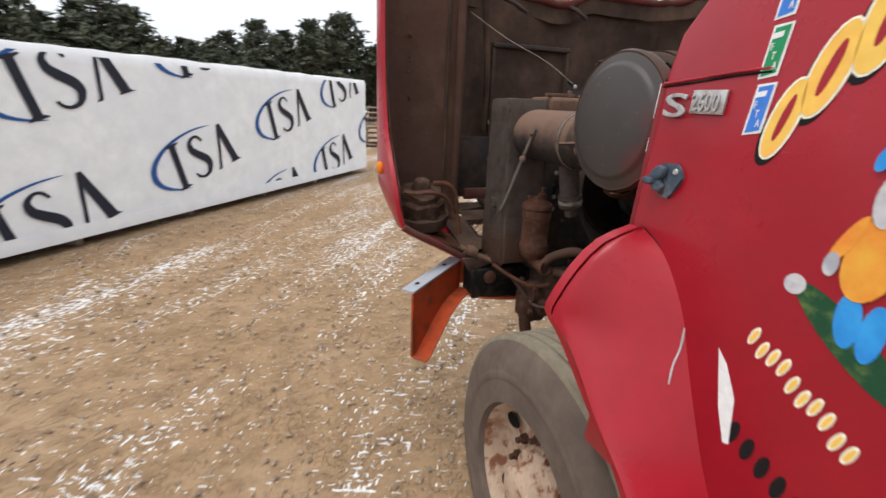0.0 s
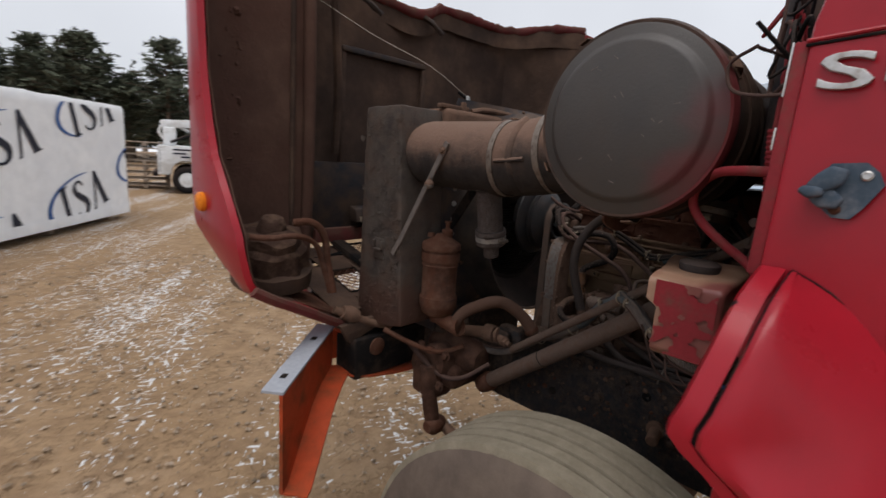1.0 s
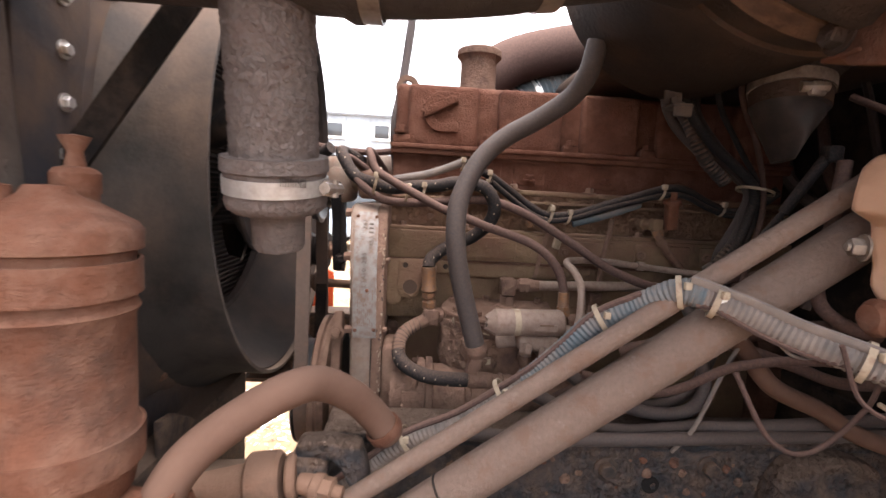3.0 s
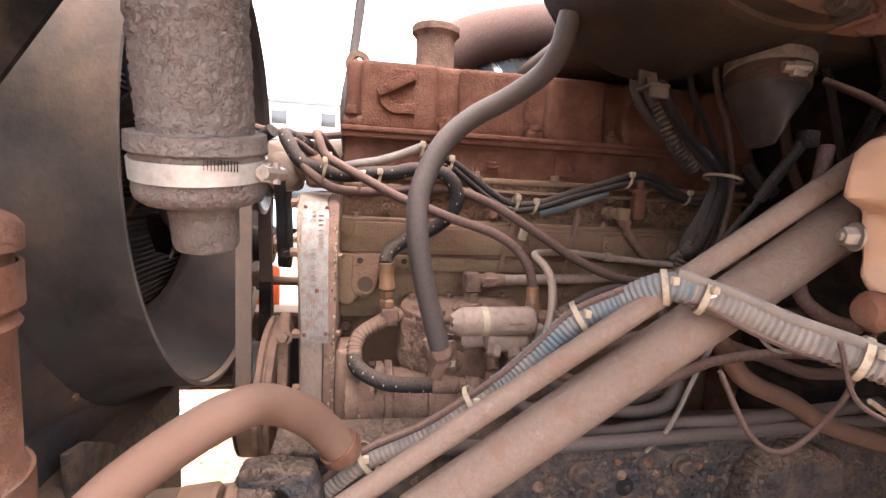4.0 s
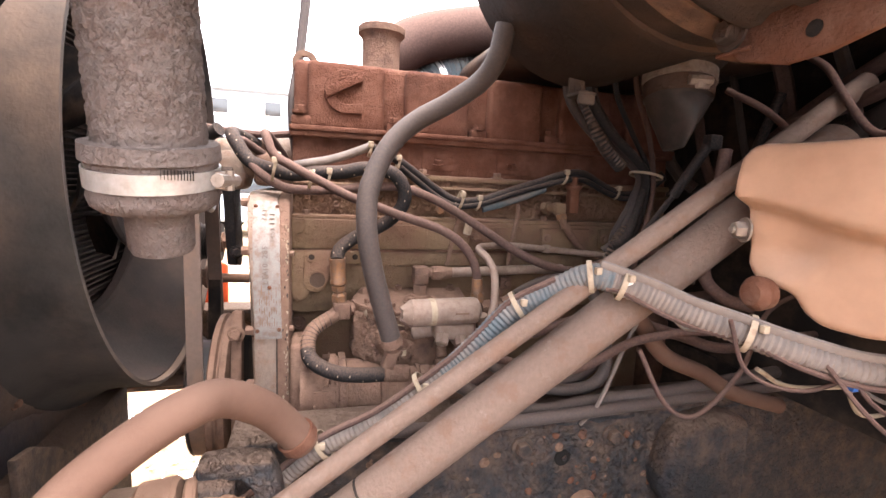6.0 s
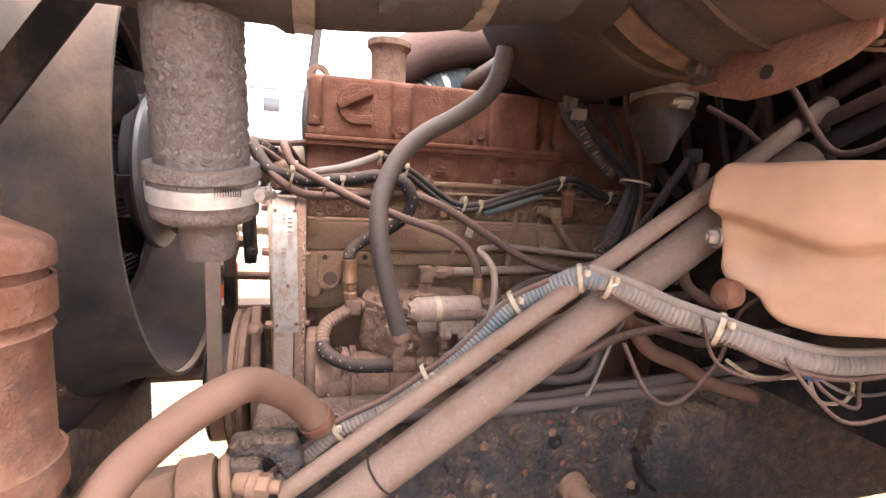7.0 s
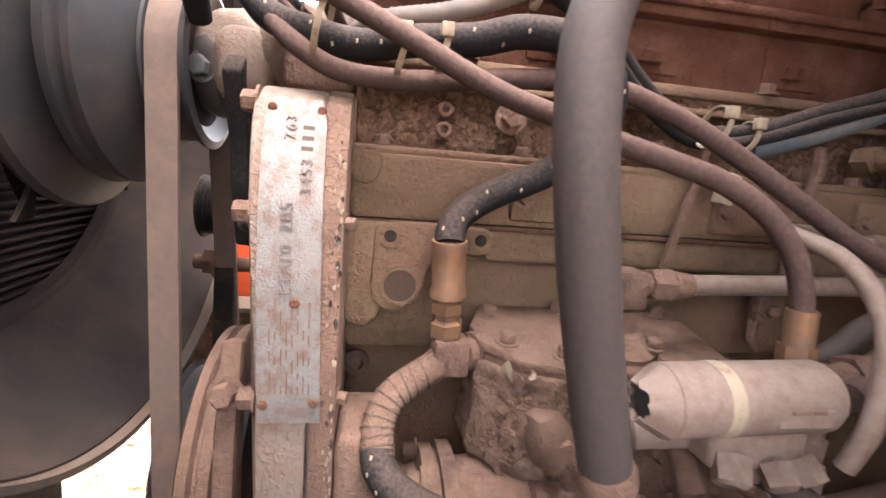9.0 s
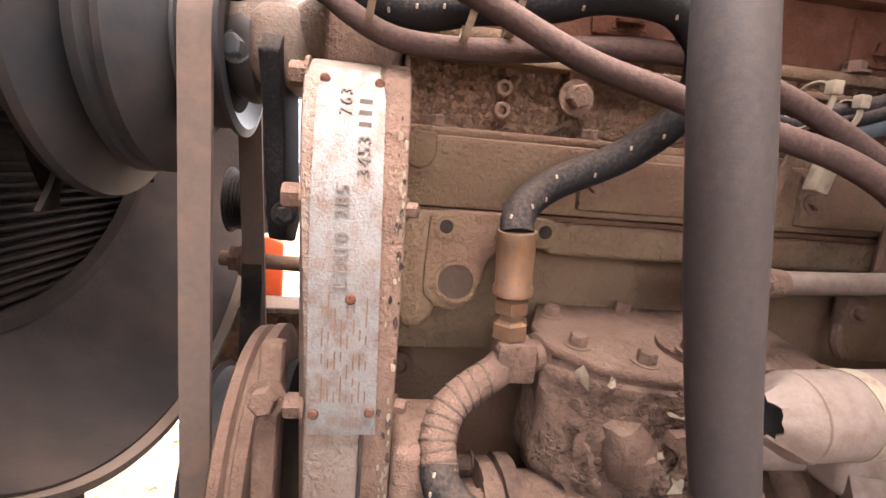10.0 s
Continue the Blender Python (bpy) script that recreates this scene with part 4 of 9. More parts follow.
def wheel():
    cx, cy, cz, R = 0.735, 1.095, 0.525, 0.525
    tyre_prof = [(0.015, 0.288), (-0.012, 0.30), (-0.014, 0.36), (-0.010, 0.42), (0.005, 0.475), (0.022, 0.505), (0.036, 0.520)]
    grooves = (0.075, 0.118, 0.160, 0.202)
    prof = list(tyre_prof)
    for g in grooves:
        prof += [(g - 0.006, R), (g - 0.004, R - 0.010), (g + 0.004, R - 0.010), (g + 0.006, R)]
    prof += [(0.244, 0.520), (0.258, 0.505), (0.275, 0.475), (0.290, 0.42), (0.294, 0.36), (0.29, 0.30), (0.265, 0.288)]
    rim = part("front_wheel", lathe([(0.02, 0.30), (0.012, 0.297), (0.010, 0.288), (0.03, 0.278), (0.06, 0.27), (0.085, 0.255), (0.10, 0.20), (0.095, 0.14), (0.06, 0.125), (0.055, 0.10), (-0.01, 0.088), (-0.02, 0.07), (-0.022, 0.0), (0.03, 0.0), (0.075, 0.10), (0.115, 0.14), (0.12, 0.21), (0.10, 0.268), (0.05, 0.286), (0.03, 0.299)], (cx, cy, cz), (1, 0, 0), 56, closed=True), M_RIM, truck, "rusty cream steel front wheel")
    part("tyre", lathe(prof + [(0.25, 0.29), (0.03, 0.29)], (cx, cy, cz), (1, 0, 0), 72, closed=True), M_TYRE_SIDE, rim, "worn dusty front tyre")
    ribs = [0.026, 0.071, 0.079, 0.114, 0.122, 0.156, 0.164, 0.198, 0.206, 0.252]
    for lo, hi in zip(ribs[::2], ribs[1::2]):
        edge = 0.508 if lo < 0.03 else 0.5225
        edge2 = 0.508 if hi > 0.25 else 0.5225
        part("tread_rib", lathe([(lo, edge - 0.012), (lo, edge), (lo + 0.008 if lo < 0.03 else lo + 0.002, 0.526), (hi - 0.008 if hi > 0.25 else hi - 0.002, 0.526), (hi, edge2), (hi, edge2 - 0.012)], (cx, cy, cz), (1, 0, 0), 90, closed=True), M_TYRE, rim)
    part("sidewall_ring", lathe([(-0.0125, 0.375), (-0.0155, 0.385), (-0.0150, 0.40), (-0.0115, 0.41), (-0.008, 0.39)], (cx, cy, cz), (1, 0, 0), 72, closed=True), M_TYRE_SIDE, rim)
    for k in range(10):
        q = 2 * math.pi * k / 10
        c = Vector((cx + 0.098, cy + 0.165 * math.cos(q), cz + 0.165 * math.sin(q)))
        part("lug_nut", join(rod(c, c + Vector((-0.045, 0, 0)), 0.011, 10, 0.002), lathe([(0, 0.02), (0.022, 0.018)], c, (-1, 0, 0), 6)), M_RUST, rim)
    for k in range(5):
        q = 2 * math.pi * (k + 0.5) / 5
        c = Vector((cx + 0.072, cy + 0.235 * math.cos(q), cz + 0.235 * math.sin(q)))
        part("hand_hole", lathe([(0, 0.032), (0.004, 0.03), (0.006, 0.0)], c, (-1, -0.25 * math.cos(q), -0.25 * math.sin(q)), 16), M_DARK, rim)
    for k in range(6):
        q = 2 * math.pi * (k + 0.3) / 6
        c = Vector((cx + 0.02, cy + 0.065 * math.cos(q), cz + 0.065 * math.sin(q)))
        part("hub_bolt", bolt(c, (-1, 0, 0), 0.011, 0.01, False), M_RUST, rim)


wheel()


def hood():
    # skin of the tilted hood as one bent sheet: left wing, its top, the centre, the far side
    def lip(z):
        pts = [(1.06, 1.975), (1.20, 1.965), (1.39, 1.985), (1.50, 2.06), (1.62, 2.15), (1.80, 2.20), (2.1, 2.215), (2.5, 2.22), (3.0, 2.24)]
        for (z0, y0), (z1, y1) in zip(pts, pts[1:]):
            if z <= z1:
                return y0 + (y1 - y0) * max(0, (z - z0) / (z1 - z0))
        return pts[-1][1]
    def along(z, pts):
        for (z0, v0), (z1, v1) in zip(pts, pts[1:]):
            if z <= z1:
                return v0 + (v1 - v0) * max(0, (z - z0) / (z1 - z0))
        return pts[-1][1]
    OUT = [(1.04, 0.885), (1.10, 0.80), (1.156, 0.70), (1.19, 0.615), (1.215, 0.575), (1.26, 0.555), (1.35, 0.540), (1.5, 0.535)]
    FRONT = [(1.04, 2.06), (1.20, 2.05), (1.25, 2.08), (1.31, 2.18), (1.38, 2.30)]
    zs = [1.045, 1.08, 1.12, 1.156, 1.19, 1.215, 1.25, 1.28, 1.31, 1.34, 1.38, 1.45, 1.52, 1.6, 1.7, 1.85, 2.0, 2.15, 2.3, 2.33]
    rows = []
    for z in zs:
        x0, y0, yf = along(z, OUT), lip(z), along(z, FRONT)
        rows.append([Vector((x0 + 0.018, y0 + 0.002, z)), Vector((x0, y0 + 0.010, z)), Vector((x0 - 0.006, y0 + min(0.06, (yf - y0) * 0.5), z)), Vector((x0, yf, z)), Vector((x0 + 0.03, yf + 0.10, z)), Vector((x0 + 0.08, yf + 0.155, z)), Vector((1.0, 2.47, z))])
    skin = part("hood", sheet(rows, 0.012), M_RED, truck, "red fibreglass hood tilted fully forward, sooty inside")
    # lining of the wing, seen from inside
    rows = []
    for z in zs:
        x0 = along(z, OUT) + 0.022
        y0 = lip(z) + 0.004
        k = max(0.0, (1.35 - z) / 0.3)
        rows.append([Vector((x0, y0, z)), Vector((x0 + 0.008, y0 + 0.06, z)), Vector((x0 + 0.03, 2.33 - 0.06 * k, z)), Vector((x0 + 0.09 * (1 - k), 2.365 - 0.06 * k, z)), Vector((0.80 + 0.1 * k, 2.375 - 0.05 * k, z)), Vector((0.96 + 0.02 * k, 2.365 - 0.05 * k, z))])
    fine = []
    for a, b in zip(rows, rows[1:]):
        for s in range(4):
            fine.append([p.lerp(q, s / 4) for p, q in zip(a, b)])
    fine.append(rows[-1])
    dense = []
    for row in fine:
        r = []
        for p, q in zip(row, row[1:]):
            r += [p.lerp(q, s / 3) for s in range(3)]
        dense.append(r + [row[-1]])
    bm = roughen(sheet(dense, 0.004), 0.006, 11)
    part("wing_lining", bm, M_WING_IN, skin, "brown mud-stained underside of the hood wing")
    rng = random.Random(7)
    # crust of dried mud thrown up by the wheel
    rows = []
    for i in range(150):
        row = []
        for k in range(46):
            z, x = 1.46 + 0.82 * i / 149, 0.60 + 0.15 * k / 45
            p = Vector((x * 26, 0, z * 26))
            edge = min(1, k / 8, (45 - k) / 12, i / 12, (149 - i) / 12)
            lump = noise.noise(p) + 0.6 * noise.noise(p * 2.3) + 0.35 * noise.noise(p * 5) - 0.12
            row.append(Vector((x, 2.372 - 0.024 * edge * max(0.0, lump), z)))
        rows.append(row)
    part("mud_crust", sheet(rows), M_WING_IN, skin, "dried mud crust under the wing")
    # fold between wing and centre: a rounded rib
    part("fold_rib", tube([(0.945, 2.35, 1.10), (0.962, 2.345, 1.5), (0.965, 2.345, 2.0), (0.965, 2.35, 2.33)], 0.022, 10, 0.08), M_WING_IN, skin)
    part("fold_rib", tube([(0.90, 2.362, 1.20), (0.905, 2.362, 1.6), (0.91, 2.362, 2.33)], 0.010, 8, 0.08), M_HOOD_IN, skin)
    # inner wall of the centre and its back, with stiffening recess
    rows = []
    for z in (1.24, 1.35, 1.5, 1.7, 1.9, 2.1, 2.27, 2.31, 2.34):
        t = (z - 1.12) / 1.2
        rows.append([Vector((0.975, 2.36, z)), Vector((1.0, 2.46, z)), Vector((1.06, 2.55, z)), Vector((1.3, 2.58, z)), Vector((1.7, 2.60 - 0.02 * t, z)), Vector((2.1, 2.58, z)),
                     Vector((2.38, 2.55, z)), Vector((2.46, 2.46, z)), Vector((2.48, 2.3, z)), Vector((2.50, 2.08 + 0.05 * t, z + 0.03 * t))])
    fine = []
    for row in rows:
        r = []
        for p, q in zip(row, row[1:]):
            r += [p.lerp(q, s / 4) for s in range(4)]
        fine.append(r + [row[-1]])
    part("centre_lining", roughen(sheet(fine, 0.008), 0.012, 5), M_HOOD_IN, skin, "sooty dark brown underside of the hood")
    part("centre_skin", sheet([[Vector((0.99, 2.49, z)), Vector((1.05, 2.60, z)), Vector((1.7, 2.64, z)), Vector((2.42, 2.60, z)), Vector((2.51, 2.46, z)), Vector((2.535, 2.08, z))] for z in (1.24, 1.5, 2.0, 2.33)], 0.004), M_RED_DUST, skin)
    lip_way = spline([(0.99, 2.47, 2.335), (1.2, 2.56, 2.335), (1.45, 2.565, 2.33), (1.62, 2.53, 2.30), (1.72, 2.52, 2.32), (1.85, 2.54, 2.375), (2.1, 2.53, 2.37), (2.35, 2.47, 2.37), (2.46, 2.3, 2.385), (2.50, 2.10, 2.36)], 0.02)
    part("rear_lip", roughen(tube(lip_way, 0.024, 10, 0.03, lump=0.35, flat=0.6), 0.010, 13), M_RED_DUST, skin, "crumpled red rear edge of the hood")
    def under(p, k):
        """The torn fibreglass that hangs from the rear edge."""
        return Vector((p.x, p.y + (0.012 if p.y > 2.4 else 0.0), p.z - 0.024 * k))
    part("lip_web", roughen(sheet([[under(p, k) for p in lip_way] for k in (0, 1, 2, 3, 4)], 0.006), 0.005, 16), M_HOOD_IN, skin, "torn sooty fibreglass below the rear edge")
    for a, b in ((1.24, 1.40), (1.66, 1.78)):
        part("torn_strand", roughen(tube([(a, 2.53, 2.31), ((a + b) / 2, 2.50, 2.275), (b, 2.49, 2.235)], 0.012, 8, 0.02, lump=0.4), 0.004, 40), M_HOOD_BLACK, skin)
    part("torn_flap", roughen(sheet([[Vector((2.50, 2.10, z)), Vector((2.53, 2.055, z - 0.02)), Vector((2.565, 2.01, z - 0.05))] for z in (1.55, 1.8, 2.05, 2.2, 2.345)], 0.006), 0.008, 8), M_RED_DULL, skin, "dull red torn flap of the hood side")
    part("stiffener", box(1.24, 1.74, 2.545, 2.575, 2.06, 2.085, 0.006), M_HOOD_BLACK, skin)
    part("stiffener", box(1.24, 1.265, 2.55, 2.575, 1.45, 2.06, 0.006), M_HOOD_IN, skin)
    part("stiffener", box(1.72, 1.745, 2.55, 2.575, 1.45, 2.06, 0.006), M_HOOD_IN, skin)
    part("lower_panel", roughen(box(1.02, 2.40, 2.535, 2.56, 1.245, 1.58, 0.01), 0.01, 7), M_HOOD_BLACK, skin, "blackened lower panel inside the hood")
    part("hinge_arm", tube([(1.20, 2.53, 1.62), (1.19, 2.50, 1.9), (1.13, 2.45, 2.28)], 0.018, 8, 0.05), M_HOOD_IN, skin)
    # front of the hood, now its floor: mesh screens between black bars
    deck = lambda x, y, h=0.0: Vector((x, y, 1.12 + 0.25 * (y - 2.2) + h))
    for x0, x1, y0, y1 in ((1.255, 1.62, 2.16, 2.525), (1.66, 2.05, 2.16, 2.525), (1.03, 1.165, 2.14, 2.31)):
        bm, span, step = bmesh.new(), y1 - y0, 0.034
        for i in range(int((x1 - x0 + span) / step) + 1):
            for s in (1, -1):
                u = x0 - span + i * step if s > 0 else x0 + i * step
                lo, hi = (max(0.0, x0 - u), min(span, x1 - u)) if s > 0 else (max(0.0, u - x1), min(span, u - x0))
                if hi - lo > 0.01:
                    bm = join(bm, rod(deck(u + s * lo, y0 + lo), deck(u + s * hi, y0 + hi), 0.0022, 4))
        screen = part("mesh_screen", bm, M_RUST, skin, "rusty diamond mesh screen")
        part("screen_edge", tube([deck(x0, y0), deck(x0, y1), deck(x1, y1), deck(x1, y0), deck(x0, y0)], 0.006, 6, 0.02, straight=True), M_DARK, screen)
    for x0, x1 in ((1.185, 1.25), (1.625, 1.655)):
        part("grille_bar", sheet([[deck(x0, 2.08, 0.012), deck(x0, 2.53, 0.012)], [deck(x0 + 0.006, 2.08, 0.03), deck(x0 + 0.006, 2.53, 0.03)], [deck(x1, 2.08, 0.028), deck(x1, 2.53, 0.028)]], 0.006), M_DARK, skin)
    for x0, x1, y0, y1 in ((0.90, 1.03, 2.03, 2.36), (1.03, 1.165, 2.31, 2.53), (1.165, 1.20, 2.06, 2.53), (1.03, 1.165, 2.06, 2.14)):
        part("deck_plate", roughen(sheet([[deck(x0, y0), deck(x0, (y0 + y1) / 2, 0.004), deck(x0, y1)], [deck(x1, y0), deck(x1, (y0 + y1) / 2, 0.003), deck(x1, y1)]], 0.004), 0.003, 15), M_HOOD_IN, skin)
    part("grille_surround", roughen(box(1.10, 2.40, 2.515, 2.545, 1.222, 1.285, 0.01), 0.004, 12), M_RED_DUST, skin, "dusty faded red grille surround")
    block = part("lamp_block", prism([(2.47, 1.312), (2.535, 1.312), (2.535, 1.385), (2.49, 1.372)], 0, 1.29, 1.475, 0.005), M_HOOD_BLACK, skin, "small dark lamp housing")
    part("lamp_lens", box(1.30, 1.465, 2.462, 2.472, 1.316, 1.340, 0.002), M_TIE, block, "pale lamp lens")
    part("cross_tube", tube([(0.97, 2.43, 1.165), (1.10, 2.435, 1.172), (1.20, 2.44, 1.182), (1.222, 2.43, 1.172)], 0.013, 10, 0.015), M_DARK, skin)
    part("cross_beam", roughen(box(0.98, 1.225, 2.375, 2.40, 1.105, 1.155, 0.004), 0.003, 20), M_HOOD_IN, skin)
    part("stub_tube", rod((1.13, 2.18, 1.165), (1.21, 2.20, 1.172), 0.020, 14, 0.004), M_DUSTY, skin)
    part("stub_tube", rod((1.05, 2.07, 1.125), (1.15, 2.10, 1.135), 0.017, 14, 0.004), M_HOOD_IN, skin)
    part("stub_bracket", roughen(box(1.08, 1.16, 2.11, 2.16, 1.12, 1.15, 0.008), 0.006, 25), M_DUSTY, skin)
    part("corner_pan", roughen(sheet([[Vector((0.735, 1.995, 1.160)), Vector((0.80, 2.002, 1.125)), Vector((0.88, 2.012, 1.085)), Vector((0.97, 2.03, 1.066))],
                                      [Vector((0.75, 2.12, 1.175)), Vector((0.82, 2.12, 1.135)), Vector((0.90, 2.12, 1.098)), Vector((0.985, 2.12, 1.075))],
                                      [Vector((0.80, 2.33, 1.175)), Vector((0.86, 2.33, 1.14)), Vector((0.93, 2.33, 1.105)), Vector((0.99, 2.33, 1.09))]], 0.006), 0.012, 24), M_RUST, skin, "dust covered lower corner of the hood")
    # far wing
    part("far_wing", sheet([[Vector((2.52, 2.40, z)), Vector((2.85, 2.40, z)), Vector((2.92, 2.3, z)), Vector((2.92, lip(z), z))] for z in (1.1, 1.4, 1.8, 2.34)], 0.008), M_RED_DUST, skin)
    part("amber_marker", lathe([(0, 0.030), (0.012, 0.029), (0.018, 0.022), (0.02, 0.0)], (0.534, 2.215, 1.455), (-1, 0, 0), 20), M_AMBER, skin, "round amber side marker")
    # headlamp bowl at the lower corner, with its cable
    bowl = part("headlamp_bowl", roughen(lathe([(0.0, 0.0), (0.0, 0.030), (0.012, 0.038), (0.035, 0.042), (0.042, 0.075), (0.055, 0.098), (0.085, 0.102), (0.092, 0.112), (0.10, 0.118), (0.135, 0.118), (0.16, 0.126)], (0.700, 2.115, 1.412), (0.06, 0.22, -1), 48), 0.016, 17), M_MUD, skin, "mud-caked back of the headlamp")
    part("bowl_flange", roughen(lathe([(0, 0.10), (0.008, 0.128), (0.06, 0.126), (0.075, 0.10)], (0.715, 2.135, 1.262), (0.06, 0.22, -1), 32), 0.004, 26), M_HOOD_IN, bowl)
    part("lamp_cable", tube([(0.585, 2.01, 1.375), (0.64, 1.985, 1.372), (0.72, 1.985, 1.372), (0.79, 2.0, 1.34), (0.825, 2.01, 1.27), (0.85, 2.0, 1.17)], 0.009, 8, 0.01), M_RUST, skin)
    part("lamp_cable", tube([(0.735, 2.04, 1.405), (0.79, 2.02, 1.405), (0.835, 2.02, 1.36), (0.85, 2.02, 1.27), (0.855, 1.99, 1.17)], 0.011, 10, 0.006, ribs=0.0015), M_RUST, skin)
    part("lower_lip", tube([(0.575, 1.966, 1.225), (0.635, 1.960, 1.190), (0.715, 1.964, 1.148), (0.795, 1.974, 1.104), (0.875, 1.986, 1.062), (0.95, 2.01, 1.045)], 0.021, 8, 0.02, flat=0.6), M_RED_DUST, skin)
    part("lower_skin", sheet([[Vector((0.885, 1.995, 1.04)), Vector((0.885, 2.2, 1.03)), Vector((0.89, 2.46, 1.04))], [Vector((0.98, 2.02, 1.04)), Vector((1.0, 2.2, 1.03)), Vector((1.0, 2.46, 1.04))], [Vector((1.1, 2.1, 1.03)), Vector((1.1, 2.25, 1.03)), Vector((1.1, 2.46, 1.03))]], 0.006), M_HOOD_IN, skin)


hood()


def bumper():
    a, b = Vector((0.572, 1.788, 0)), Vector((0.892, 2.043, 0))
    d = (b - a).normalized()
    n = Vector((d.y, -d.x, 0))
    bm = bmesh.new()
    outline = [(0.0, 0.678), (0.035, 0.684), (0.16, 0.784), (0.23, 0.836), (0.31, 0.866), (0.41, 0.88), (0.41, 1.02), (0.0, 0.982)]
    at = lambda s, z, o: a + d * s - n * o + Vector((0, 0, z))
    lo, hi = [bm.verts.new(at(s, z, 0)) for s, z in outline], [bm.verts.new(at(s, z, 0.010)) for s, z in outline]
    bm.faces.new(lo)
    bm.faces.new(hi[::-1])
    for i in range(len(outline)):
        j = (i + 1) % len(outline)
        bm.faces.new((lo[i], hi[i], hi[j], lo[j]))
    bmp = part("bumper", bm, M_ORANGE, truck, "orange steel bumper end with scuffed grey top edge", smooth=False)
    flange = bmesh.new()
    pts = [at(-0.005, 0.985, -0.004), at(0.41, 1.024, -0.004), at(0.41, 1.024, 0.058), at(-0.005, 0.985, 0.058)]
    lo, hi = [flange.verts.new(p) for p in pts], [flange.verts.new(p + Vector((0, 0, 0.008))) for p in pts]
    flange.faces.new(lo[::-1])
    flange.faces.new(hi)
    for i in range(4):
        flange.faces.new((lo[i], lo[(i + 1) % 4], hi[(i + 1) % 4], hi[i]))
    part("top_flange", flange, M_BUMPTOP, bmp, "scuffed grey top edge")
    for s in (0.07, 0.30):
        c = at(s, 0.9945 + s * 0.094, 0.028)
        part("slot", moved(box(-0.012, 0.012, -0.008, 0.008, 0, 0.002, 0.0005), Matrix.Translation(c) @ Matrix.Rotation(math.atan2(d.y, d.x), 4, "Z")), M_DARK, bmp)
    part("front_face", box(0.9, 2.5, 2.085, 2.10, 0.88, 1.015, 0.006), M_ORANGE, bmp)
    edge = [at(s, z, -0.035) for s, z in outline[:6]]
    part("lower_edge", strap(edge, 0.072, 0.006, n), M_ORANGE, bmp)
    part("front_top", box(0.9, 2.5, 2.015, 2.085, 1.008, 1.020, 0.003), M_ORANGE, bmp)
    part("bracket", box(0.91, 1.325, 1.93, 2.05, 0.858, 1.005, 0.008), M_DARK, bmp)
    part("return_flange", strap([(0.90, 1.985, 0.876), (0.97, 1.965, 0.862), (1.06, 1.955, 0.850), (1.16, 1.95, 0.842), (1.32, 1.95, 0.84)], 0.09, 0.006, (0, 1, 0)), M_ORANGE, bmp)
    part("bracket_ear", lathe([(0, 0.032), (0.004, 0.032), (0.006, 0.028)], (1.0, 1.93, 0.965), (0, -1, 0), 18), M_RUST, bmp)


bumper()


